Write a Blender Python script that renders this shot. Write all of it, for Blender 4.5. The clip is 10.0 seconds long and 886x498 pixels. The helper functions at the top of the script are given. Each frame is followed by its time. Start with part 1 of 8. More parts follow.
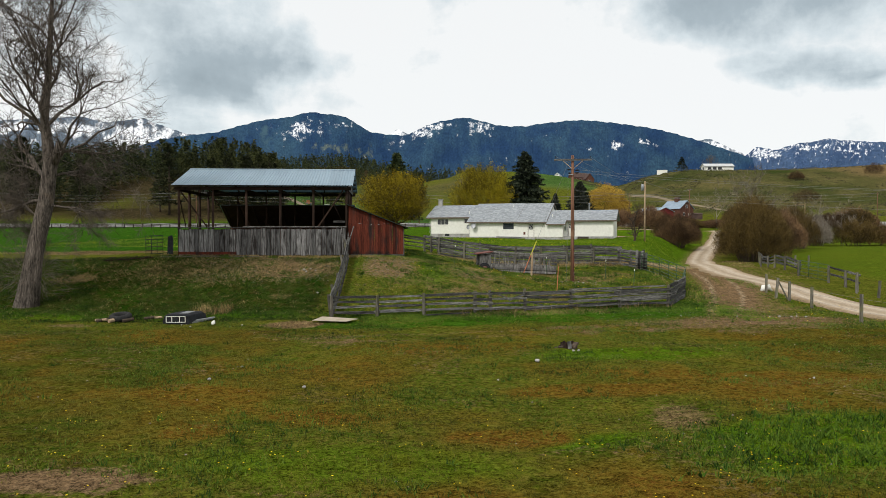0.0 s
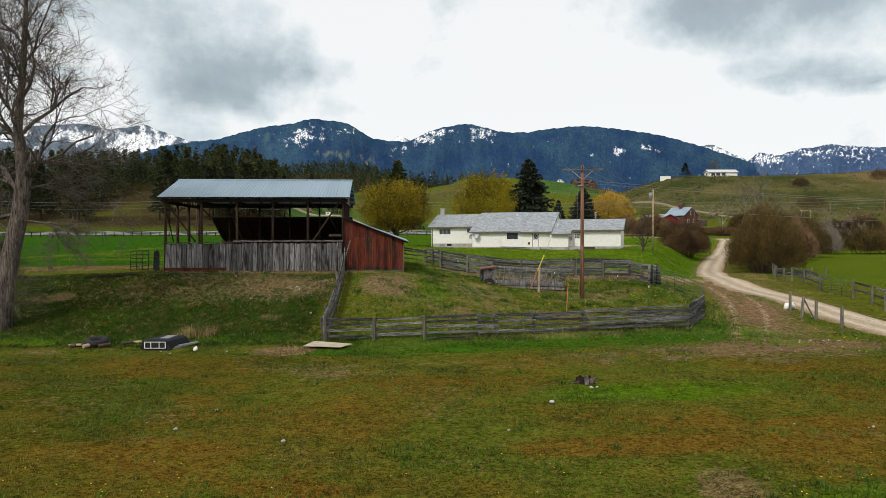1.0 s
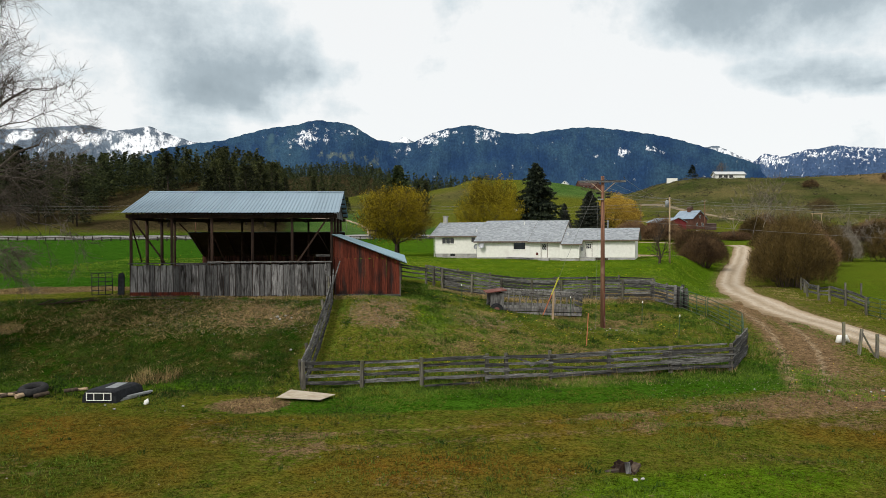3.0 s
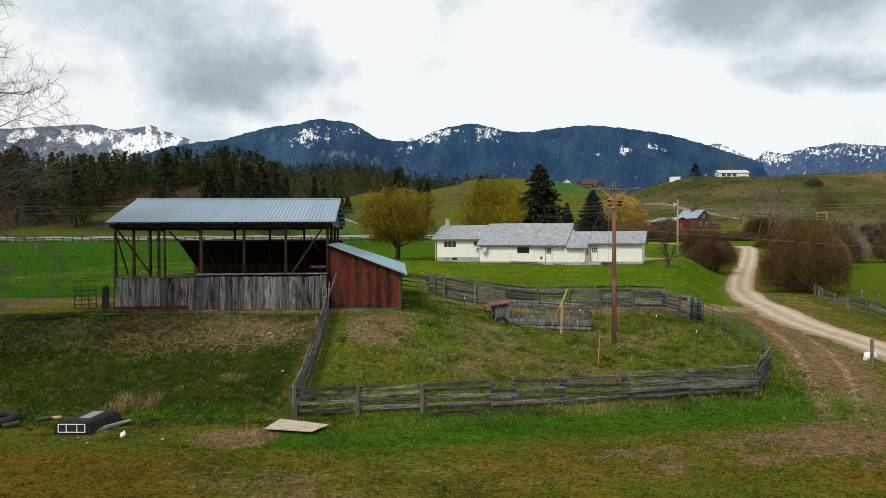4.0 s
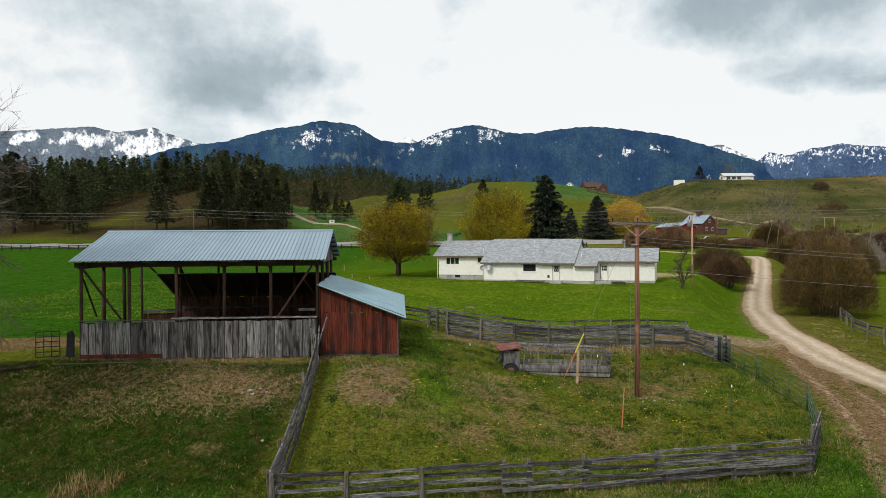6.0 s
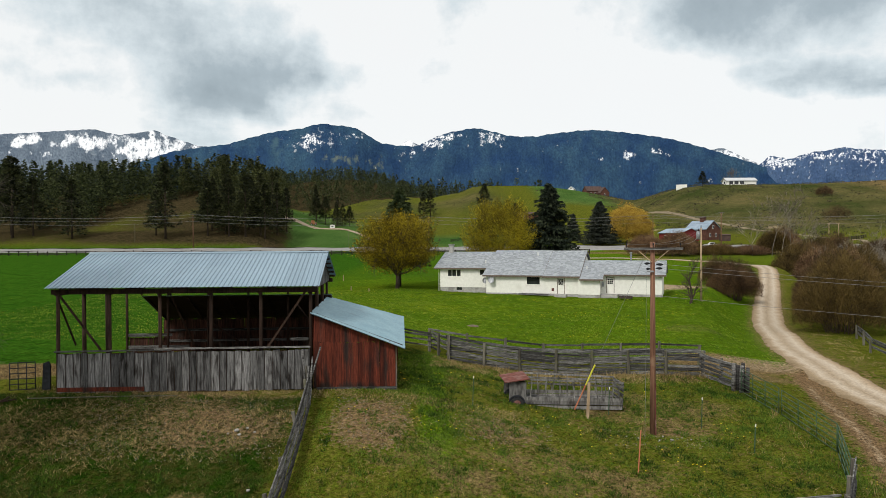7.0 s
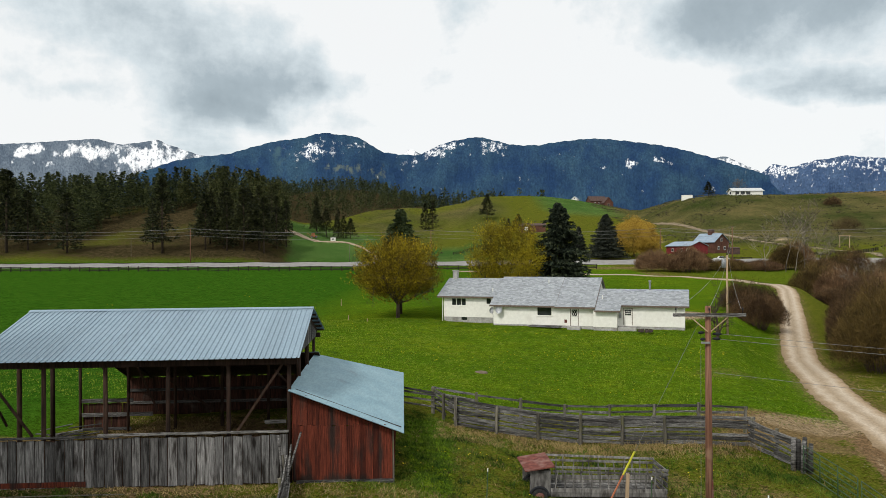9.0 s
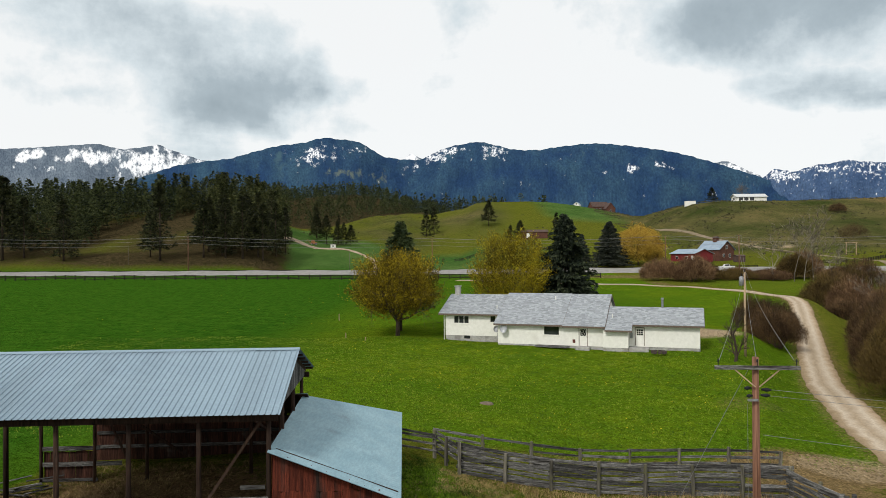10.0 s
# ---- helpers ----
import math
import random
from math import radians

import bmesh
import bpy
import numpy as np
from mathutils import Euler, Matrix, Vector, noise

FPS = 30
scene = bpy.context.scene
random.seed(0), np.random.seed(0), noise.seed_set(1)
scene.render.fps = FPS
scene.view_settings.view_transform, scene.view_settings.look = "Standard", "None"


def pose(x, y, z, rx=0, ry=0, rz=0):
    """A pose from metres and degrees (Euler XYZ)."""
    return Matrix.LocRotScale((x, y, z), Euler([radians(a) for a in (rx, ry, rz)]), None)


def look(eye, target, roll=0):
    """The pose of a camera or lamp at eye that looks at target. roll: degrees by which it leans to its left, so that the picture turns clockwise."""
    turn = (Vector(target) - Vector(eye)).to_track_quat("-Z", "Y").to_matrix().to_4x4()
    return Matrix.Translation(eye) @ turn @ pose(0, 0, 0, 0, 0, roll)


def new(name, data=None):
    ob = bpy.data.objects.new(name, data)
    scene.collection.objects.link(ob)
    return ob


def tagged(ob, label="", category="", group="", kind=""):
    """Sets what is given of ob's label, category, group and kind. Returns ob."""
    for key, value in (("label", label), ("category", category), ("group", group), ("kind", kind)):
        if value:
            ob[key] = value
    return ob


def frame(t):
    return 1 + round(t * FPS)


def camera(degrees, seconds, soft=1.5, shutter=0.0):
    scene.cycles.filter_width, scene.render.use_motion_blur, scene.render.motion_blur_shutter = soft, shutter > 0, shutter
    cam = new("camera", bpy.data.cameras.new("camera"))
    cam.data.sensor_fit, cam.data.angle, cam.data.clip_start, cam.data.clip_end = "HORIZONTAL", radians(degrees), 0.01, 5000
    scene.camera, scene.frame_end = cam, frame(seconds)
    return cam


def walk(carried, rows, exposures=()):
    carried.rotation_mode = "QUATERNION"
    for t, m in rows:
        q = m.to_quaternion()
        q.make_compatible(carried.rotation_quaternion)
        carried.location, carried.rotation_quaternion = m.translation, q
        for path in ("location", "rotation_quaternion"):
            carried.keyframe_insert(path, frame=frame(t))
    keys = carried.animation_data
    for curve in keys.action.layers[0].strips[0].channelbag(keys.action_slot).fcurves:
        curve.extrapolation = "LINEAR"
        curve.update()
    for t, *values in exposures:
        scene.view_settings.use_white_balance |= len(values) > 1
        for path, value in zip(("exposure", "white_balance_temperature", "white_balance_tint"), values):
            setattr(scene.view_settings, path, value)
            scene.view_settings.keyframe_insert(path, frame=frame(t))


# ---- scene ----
cam = camera(64.0, 10.0, soft=0.75)
PATH = [
    (0, (0.393, 1.96, 7.12), (0.359, 3.959, 7.073), -0.1),
    (0.5, (0.376, 3.358, 7.4), (0.338, 5.357, 7.362), -0.2),
    (1, (0.359, 4.849, 7.683), (0.319, 6.848, 7.653), -0.2),
    (1.5, (0.373, 6.336, 7.95), (0.33, 8.335, 7.924), -0.2),
    (2, (0.395, 7.79, 8.243), (0.349, 9.789, 8.218), -0.3),
    (2.5, (0.414, 9.195, 8.549), (0.365, 11.195, 8.524), -0.2),
    (4, (0.314, 12.798, 9.547), (0.258, 14.797, 9.516), -0.3),
    (4.5, (0.289, 13.858, 9.966), (0.232, 15.857, 9.935), -0.3),
    (5, (0.251, 14.888, 10.456), (0.192, 16.887, 10.424), -0.3),
    (5.5, (0.221, 15.93, 10.972), (0.16, 17.929, 10.942), -0.4),
    (7, (0.083, 19.338, 12.596), (0.018, 21.337, 12.577), -0.3),
    (7.5, (0.035, 20.697, 13.079), (-0.032, 22.696, 13.067), -0.3),
    (8, (-0.055, 22.153, 13.623), (-0.123, 24.152, 13.616), -0.3),
    (8.5, (-0.155, 23.728, 14.157), (-0.224, 25.726, 14.156), -0.3),
    (9, (-0.29, 25.452, 14.722), (-0.361, 27.451, 14.727), -0.4),
    (9.5, (-0.398, 27.24, 15.318), (-0.47, 29.238, 15.329), -0.4),
    (10, (-0.49, 29.227, 15.925), (-0.564, 31.225, 15.943), -0.4),
]
walk(cam, [(t, look(a, b, r)) for t, a, b, r in PATH])

# ---------------------------------------------------------------- sky, sun
SUN_ELEVATION, SUN_TURN = radians(46), radians(212)
world = bpy.data.worlds.new("overcast sky")
scene.world = world
world.use_nodes = True


def build_sky():
    nt = world.node_tree
    nt.nodes.clear()
    N, L = nt.nodes.new, nt.links.new
    out, bg = N("ShaderNodeOutputWorld"), N("ShaderNodeBackground")
    L(bg.outputs[0], out.inputs[0])
    sky = N("ShaderNodeTexSky")
    sky.sky_type, sky.sun_disc = "NISHITA", False
    sky.sun_elevation, sky.sun_rotation = SUN_ELEVATION, SUN_TURN
    tc, sep = N("ShaderNodeTexCoord"), N("ShaderNodeSeparateXYZ")
    L(tc.outputs["Generated"], sep.inputs[0])

    def maths(op, a, b=None, clamp=False):
        m = N("ShaderNodeMath")
        m.operation, m.use_clamp = op, clamp
        for i, v in enumerate((a, b)):
            if v is None:
                continue
            if isinstance(v, (int, float)):
                m.inputs[i].default_value = v
            else:
                L(v, m.inputs[i])
        return m.outputs[0]

    # cloud deck: the direction laid on a flat layer overhead
    up = maths("ADD", maths("MAXIMUM", sep.outputs[2], 0.0), 0.16)
    flat = N("ShaderNodeCombineXYZ")
    L(maths("DIVIDE", sep.outputs[0], up), flat.inputs[0])
    L(maths("DIVIDE", sep.outputs[1], up), flat.inputs[1])
    noise1 = N("ShaderNodeTexNoise")
    noise1.inputs["Scale"].default_value = 0.85
    noise1.inputs["Detail"].default_value = 7
    noise1.inputs["Roughness"].default_value = 0.56
    noise1.inputs["Distortion"].default_value = 0.5
    shift = N("ShaderNodeVectorMath")
    shift.inputs[1].default_value = (CLOUD_X, CLOUD_Y, CLOUD_Z)
    L(flat.outputs[0], shift.inputs[0])
    L(shift.outputs[0], noise1.inputs["Vector"])
    # broad grey banks of cloud: (direction, size, weight)
    billow = N("ShaderNodeTexNoise")
    billow.inputs["Scale"].default_value = 8.0
    billow.inputs["Detail"].default_value = 8
    billow.inputs["Roughness"].default_value = 0.64
    L(tc.outputs["Generated"], billow.inputs["Vector"])
    total = maths("ADD", maths("MULTIPLY", noise1.outputs["Fac"], 0.70), maths("MULTIPLY", billow.outputs["Fac"], 0.55))
    wisp = N("ShaderNodeTexNoise")
    wisp.inputs["Scale"].default_value = 6.5
    wisp.inputs["Detail"].default_value = 6
    L(tc.outputs["Generated"], wisp.inputs["Vector"])
    warp = N("ShaderNodeVectorMath")
    warp.operation = "MULTIPLY_ADD"
    warp.inputs[1].default_value = (0.24, 0.24, 0.13)
    L(wisp.outputs["Color"], warp.inputs[0])
    L(tc.outputs["Generated"], warp.inputs[2])
    for (u, v), (su, sv), weight in CLOUD_BANKS:
        away = N("ShaderNodeVectorMath")
        away.operation = "SUBTRACT"
        d = Vector((u, 1, v)).normalized()
        away.inputs[1].default_value = (d.x + 0.12, d.y + 0.12, d.z + 0.065)
        L(warp.outputs[0], away.inputs[0])
        size = N("ShaderNodeVectorMath")
        size.operation = "DIVIDE"
        size.inputs[1].default_value = (su, 0.35, sv)
        L(away.outputs[0], size.inputs[0])
        far = N("ShaderNodeVectorMath")
        far.operation = "LENGTH"
        L(size.outputs[0], far.inputs[0])
        bank = maths("SUBTRACT", 1.0, far.outputs["Value"], clamp=True)
        total = maths("ADD", total, maths("MULTIPLY", bank, weight))
    tone = N("ShaderNodeValToRGB")
    tone.color_ramp.interpolation = "LINEAR"
    stops = tone.color_ramp.elements
    stops[0].position, stops[0].color = 0.38, (0.95, 0.96, 0.955, 1)
    stops[1].position, stops[1].color = 0.95, (0.23, 0.285, 0.315, 1)
    for at, shade in ((0.52, (0.95, 0.965, 0.96, 1)), (0.60, (0.71, 0.785, 0.815, 1)), (0.71, (0.43, 0.505, 0.545, 1))):
        stops.new(at).color = shade
    L(maths("MULTIPLY", total, 0.72), tone.inputs[0])
    # a little of the clear sky shows through the deck
    mix = N("ShaderNodeMix")
    mix.data_type = "RGBA"
    mix.inputs[0].default_value = 0.93
    dim = N("ShaderNodeVectorMath")
    dim.operation = "SCALE"
    dim.inputs["Scale"].default_value = 0.12
    L(sky.outputs[0], dim.inputs[0])
    L(dim.outputs[0], mix.inputs[6])
    L(tone.outputs[0], mix.inputs[7])
    L(mix.outputs[2], bg.inputs[0])
    bg.inputs[1].default_value = 1.0


CLOUD_X, CLOUD_Y, CLOUD_Z = 1.3, 4.2, 0.0
CLOUD_BANKS = [((-0.38, 0.235), (0.19, 0.12), 0.50), ((-0.60, 0.37), (0.16, 0.08), 0.26), ((-0.27, 0.20), (0.07, 0.05), 0.16), ((0.32, 0.33), (0.20, 0.09), 0.34), ((0.56, 0.35), (0.26, 0.12), 0.38),
               ((0.57, 0.225), (0.13, 0.035), 0.34), ((-0.64, 0.25), (0.09, 0.06), 0.36), ((-0.1, 0.38), (0.22, 0.06), 0.22)]
build_sky()

sun = new("sun", bpy.data.lights.new("sun", "SUN"))
sun.data.energy, sun.data.angle, sun.data.color = 2.3, radians(10), (1.0, 0.96, 0.89)
sun.rotation_euler = (radians(90) - SUN_ELEVATION, 0, -SUN_TURN + radians(180))

# ---------------------------------------------------------------- mesh helpers
class Geo:
    """Vertices and faces of one part."""

    def __init__(self):
        self.v, self.f = [], []

    def add(self, vs, fs):
        n = len(self.v)
        self.v += [tuple(p) for p in vs]
        self.f += [tuple(i + n for i in f) for f in fs]
        return self

    def box(self, x0, y0, z0, x1, y1, z1):
        vs = [(x, y, z) for z in (z0, z1) for y in (y0, y1) for x in (x0, x1)]
        return self.add(vs, [(0, 2, 3, 1), (4, 5, 7, 6), (0, 1, 5, 4), (2, 6, 7, 3), (0, 4, 6, 2), (1, 3, 7, 5)])

    def beam(self, a, b, w, h, up=(0, 0, 1), taper=1.0):
        """A squared timber from a to b, w wide and h high."""
        a, b = Vector(a), Vector(b)
        d = (b - a).normalized()
        s = d.cross(Vector(up))
        s = s.normalized() if s.length > 1e-4 else Vector((1, 0, 0))
        u = s.cross(d)
        vs = []
        for p, k in ((a, 1.0), (b, taper)):
            for i, j in ((-1, -1), (1, -1), (1, 1), (-1, 1)):
                vs.append(p + s * (i * w * k / 2) + u * (j * h * k / 2))
        return self.add(vs, [(3, 2, 1, 0), (4, 5, 6, 7), (0, 1, 5, 4), (1, 2, 6, 5), (2, 3, 7, 6), (3, 0, 4, 7)])

    def tube(self, pts, radii, n=8, cap=True):
        """A round limb through pts with a radius at each."""
        rings, base = [], None
        for i, p in enumerate(pts):
            p = Vector(p)
            d = Vector(pts[min(i + 1, len(pts) - 1)]) - Vector(pts[max(i - 1, 0)])
            d = d.normalized() if d.length > 1e-6 else Vector((0, 0, 1))
            if base is None:
                base = d.cross(Vector((0.31, 0.95, 0.05)))
                if base.length < 0.1:
                    base = d.cross(Vector((1, 0, 0)))
            s = (base - d * base.dot(d)).normalized()
            base = s
            t = d.cross(s)
            rings.append([p + (s * math.cos(k * math.tau / n) + t * math.sin(k * math.tau / n)) * radii[i] for k in range(n)])
        vs = [q for r in rings for q in r]
        fs = [(i * n + k, i * n + (k + 1) % n, (i + 1) * n + (k + 1) % n, (i + 1) * n + k) for i in range(len(rings) - 1) for k in range(n)]
        if cap:
            fs += [tuple(range(n - 1, -1, -1)), tuple(range((len(rings) - 1) * n, len(rings) * n))]
        return self.add(vs, fs)

    def slab(self, outline, axis, lo, hi):
        """A flat outline (2D) drawn out along one axis from lo to hi."""
        n = len(outline)

        def place(p, k):
            return {"x": (k, p[0], p[1]), "y": (p[0], k, p[1]), "z": (p[0], p[1], k)}[axis]

        vs = [place(p, lo) for p in outline] + [place(p, hi) for p in outline]
        fs = [tuple(range(n)), tuple(range(2 * n - 1, n - 1, -1))] + [(i, i + n, (i + 1) % n + n, (i + 1) % n) for i in range(n)]
        return self.add(vs, fs)

    def plate(self, corners, thick):
        """A four-cornered plate, thickened downwards along its normal."""
        c = [Vector(p) for p in corners]
        n = (c[1] - c[0]).cross(c[3] - c[0]).normalized()
        if n.z < 0:
            n = -n
        vs = c + [p - n * thick for p in c]
        return self.add(vs, [(0, 1, 2, 3), (7, 6, 5, 4), (0, 4, 5, 1), (1, 5, 6, 2), (2, 6, 7, 3), (3, 7, 4, 0)])

    def mesh(self, name, material=None, smooth=False):
        me = bpy.data.meshes.new(name)
        me.from_pydata(self.v, [], self.f)
        me.update()
        bm = bmesh.new()
        bm.from_mesh(me)
        if len(bm.faces) < 20000:
            bmesh.ops.recalc_face_normals(bm, faces=bm.faces)
        bm.to_mesh(me)
        bm.free()
        if material:
            me.materials.append(material)
        if smooth:
            me.polygons.foreach_set("use_smooth", [True] * len(me.polygons))
        return me


def thing(name, m, label, category, group="", kind=""):
    """An Empty at the base of a thing."""
    ob = new(name)
    ob.empty_display_size = 0.2
    ob.matrix_basis = m
    return tagged(ob, label, category, group, kind)


def part(name, geo, material, parent, label="", smooth=False, kind=""):
    ob = new(name, geo.mesh(name, material, smooth))
    ob.parent = parent
    return tagged(ob, label, kind=kind)


def piece(name, me, parent, loc=(0, 0, 0), rot=(0, 0, 0), scale=(1, 1, 1)):
    """An object of its own on a shared mesh."""
    ob = new(name, me)
    ob.parent = parent
    ob.location, ob.rotation_euler, ob.scale = loc, rot, scale
    return ob


def solo(name, geo, material, label, category, group="", kind="", smooth=False):
    """A thing that is one mesh, its vertices already in place."""
    c = Vector((sum(p[0] for p in geo.v) / len(geo.v), sum(p[1] for p in geo.v) / len(geo.v), min(p[2] for p in geo.v)))
    geo.v = [tuple(Vector(p) - c) for p in geo.v]
    ob = new(name, geo.mesh(name, material, smooth))
    ob.location = c
    return tagged(ob, label, category, group, kind)


# ---------------------------------------------------------------- materials
def shader(name, low, high, scale=(4, 4, 4), detail=6, rough=0.85, bump=0.2, spread=0.12, fine=None, stain=None, stain_scale=0.6, stain_at=(0.5, 0.7), metal=0.0,
           space="world", bump_size=0.02, contrast=(0.32, 0.68), spec=0.15, stain_stretch=(1, 1, 1), spots=()):
    """A mottled surface: two tones by noise, a second scale of stains, relief, and a shift of tone from piece to piece."""
    m = bpy.data.materials.new(name)
    m.use_nodes = True
    nt = m.node_tree
    N, L = nt.nodes.new, nt.links.new
    p = nt.nodes["Principled BSDF"]
    if space == "world":
        src = N("ShaderNodeNewGeometry").outputs["Position"]
    else:
        src = N("ShaderNodeTexCoord").outputs["Object"]
    mp = N("ShaderNodeMapping")
    mp.inputs["Scale"].default_value = scale
    L(src, mp.inputs[0])
    info = N("ShaderNodeObjectInfo")
    n1 = N("ShaderNodeTexNoise")
    n1.inputs["Scale"].default_value = 1.0
    n1.inputs["Detail"].default_value = detail
    n1.inputs["Roughness"].default_value = 0.62
    L(mp.outputs[0], n1.inputs["Vector"])
    r = N("ShaderNodeMapRange")
    r.inputs["From Min"].default_value, r.inputs["From Max"].default_value = contrast
    L(n1.outputs["Fac"], r.inputs["Value"])
    mix = N("ShaderNodeMix")
    mix.data_type = "RGBA"
    mix.inputs[6].default_value, mix.inputs[7].default_value = (*low, 1), (*high, 1)
    L(r.outputs[0], mix.inputs[0])
    col = mix.outputs[2]
    if stain:
        n2 = N("ShaderNodeTexNoise")
        n2.inputs["Scale"].default_value = stain_scale
        n2.inputs["Detail"].default_value = 5
        mp2 = N("ShaderNodeMapping")
        mp2.inputs["Scale"].default_value = stain_stretch
        L(src, mp2.inputs[0])
        L(mp2.outputs[0], n2.inputs["Vector"])
        stain_shade = n2.outputs["Fac"]
        # stains and painted shadow that lie in one place: centre, half-widths, weight
        for centre, wide, weight in spots:
            away = N("ShaderNodeVectorMath")
            away.operation = "SUBTRACT"
            away.inputs[1].default_value = centre
            L(src, away.inputs[0])
            size = N("ShaderNodeVectorMath")
            size.operation = "DIVIDE"
            size.inputs[1].default_value = wide
            L(away.outputs[0], size.inputs[0])
            length = N("ShaderNodeVectorMath")
            length.operation = "LENGTH"
            L(size.outputs[0], length.inputs[0])
            fall = N("ShaderNodeMapRange")
            fall.inputs["From Min"].default_value, fall.inputs["From Max"].default_value = 1.3, 0.5
            fall.inputs["To Max"].default_value = weight
            L(length.outputs["Value"], fall.inputs["Value"])
            plus = N("ShaderNodeMath")
            L(stain_shade, plus.inputs[0])
            L(fall.outputs[0], plus.inputs[1])
            stain_shade = plus.outputs[0]
        r2 = N("ShaderNodeMapRange")
        r2.inputs["From Min"].default_value, r2.inputs["From Max"].default_value = stain_at
        L(stain_shade, r2.inputs["Value"])
        mix2 = N("ShaderNodeMix")
        mix2.data_type = "RGBA"
        mix2.inputs[7].default_value = (*stain, 1)
        L(r2.outputs[0], mix2.inputs[0])
        L(col, mix2.inputs[6])
        col = mix2.outputs[2]
    if fine:
        # a finer grain over the rest: stretch, darkest and lightest share
        mp3, n3, r3, h3 = N("ShaderNodeMapping"), N("ShaderNodeTexNoise"), N("ShaderNodeMapRange"), N("ShaderNodeHueSaturation")
        mp3.inputs["Scale"].default_value = fine[0]
        n3.inputs["Scale"].default_value, n3.inputs["Detail"].default_value, n3.inputs["Roughness"].default_value = 1.0, 4, 0.7
        r3.inputs["From Min"].default_value, r3.inputs["From Max"].default_value = 0.38, 0.62
        r3.inputs["To Min"].default_value, r3.inputs["To Max"].default_value = fine[1:]
        L(src, mp3.inputs[0])
        L(mp3.outputs[0], n3.inputs["Vector"])
        L(n3.outputs["Fac"], r3.inputs["Value"])
        L(r3.outputs[0], h3.inputs["Value"])
        L(col, h3.inputs["Color"])
        col = h3.outputs[0]
    if spread:
        hsv = N("ShaderNodeHueSaturation")
        v = N("ShaderNodeMapRange")
        v.inputs["To Min"].default_value, v.inputs["To Max"].default_value = 1 - spread * 2, 1 + spread * 2
        L(info.outputs["Random"], v.inputs["Value"])
        L(v.outputs[0], hsv.inputs["Value"])
        L(col, hsv.inputs["Color"])
        col = hsv.outputs[0]
    L(col, p.inputs["Base Color"])
    p.inputs["Roughness"].default_value = rough
    p.inputs["Metallic"].default_value = metal
    p.inputs["Specular IOR Level"].default_value = spec
    if bump:
        b = N("ShaderNodeBump")
        b.inputs["Strength"].default_value, b.inputs["Distance"].default_value = bump, bump_size
        L(n1.outputs["Fac"], b.inputs["Height"])
        L(b.outputs[0], p.inputs["Normal"])
    return m


WOOD_UP = shader("weathered grey boards", (0.030, 0.029, 0.028), (0.215, 0.21, 0.205), (20, 20, 0.8), detail=10, rough=0.9, bump=0.6, spread=0.26, fine=((70, 70, 3.0), 0.6, 1.3), stain=(0.022, 0.019, 0.017), stain_scale=1.5, stain_stretch=(3.0, 3.0, 0.6), stain_at=(0.51, 0.68), contrast=(0.33, 0.67))
WOOD_BROWN = shader("old brown boards", (0.016, 0.008, 0.006), (0.085, 0.036, 0.024), (10, 10, 0.9), detail=8, rough=0.9, bump=0.4, spread=0.2, fine=((40, 40, 2.0), 0.5, 1.3), stain=(0.10, 0.085, 0.07), stain_scale=1.2, stain_at=(0.60, 0.78))
WOOD_GREY = shader("sun-bleached grey boards", (0.055, 0.051, 0.047), (0.26, 0.25, 0.235), (9, 9, 2.2), detail=10, rough=0.92, bump=0.5, spread=0.2, stain=(0.05, 0.045, 0.04), stain_scale=2.0, stain_at=(0.55, 0.72))
WOOD_RAIL = shader("weathered grey rails", (0.024, 0.023, 0.022), (0.205, 0.20, 0.19), (2.2, 2.2, 30), detail=9, rough=0.92, bump=0.6, spread=0.3, fine=((7, 7, 55), 0.5, 1.3), stain=(0.025, 0.022, 0.020), stain_scale=1.0, stain_stretch=(0.8, 0.8, 9), stain_at=(0.50, 0.70), contrast=(0.34, 0.68))
WOOD_POST = shader("weathered fence posts", (0.035, 0.031, 0.026), (0.20, 0.185, 0.15), (14, 14, 1.2), rough=0.93, bump=0.5, spread=0.16, stain=(0.13, 0.13, 0.06), stain_scale=2.0)
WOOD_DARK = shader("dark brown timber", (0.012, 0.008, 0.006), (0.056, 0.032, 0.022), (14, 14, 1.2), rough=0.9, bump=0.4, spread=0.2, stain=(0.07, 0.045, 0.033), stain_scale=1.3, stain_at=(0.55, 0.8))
# first spot paints the shed eave's shadow on the wall, second is base dirt
WOOD_RED = shader("worn red barn boards", (0.030, 0.009, 0.006), (0.150, 0.033, 0.017), (26, 26, 0.7), detail=9, rough=0.85, bump=0.5, spread=0.20, fine=((80, 80, 2.5), 0.55, 1.35), stain=(0.026, 0.016, 0.013), stain_scale=1.1, stain_stretch=(3.0, 3.0, 0.45), stain_at=(0.50, 0.68), contrast=(0.33, 0.67),
                  spots=(((-7.1, 53.7, 6.0), (0.7, 1.0, 1.0), 0.10), ((-5.8, 53.9, 5.45), (1.9, 1.0, 0.32), 0.17)))
METAL_ROOF = shader("galvanised roofing", (0.205, 0.285, 0.345), (0.235, 0.32, 0.38), (0.35, 0.35, 0.35), rough=0.5, bump=0, spread=0.03, fine=((9, 9, 9), 0.93, 1.06), metal=0.15, spec=0.5)
TIN_ROOF = shader("old tin roofing", (0.18, 0.30, 0.355), (0.235, 0.36, 0.41), (0.9, 0.9, 0.9), rough=0.5, bump=0.05, spread=0.03, fine=((11, 2.5, 11), 0.88, 1.08), stain=(0.15, 0.21, 0.235), stain_scale=0.7, stain_at=(0.60, 0.8), metal=0.15, spec=0.5)
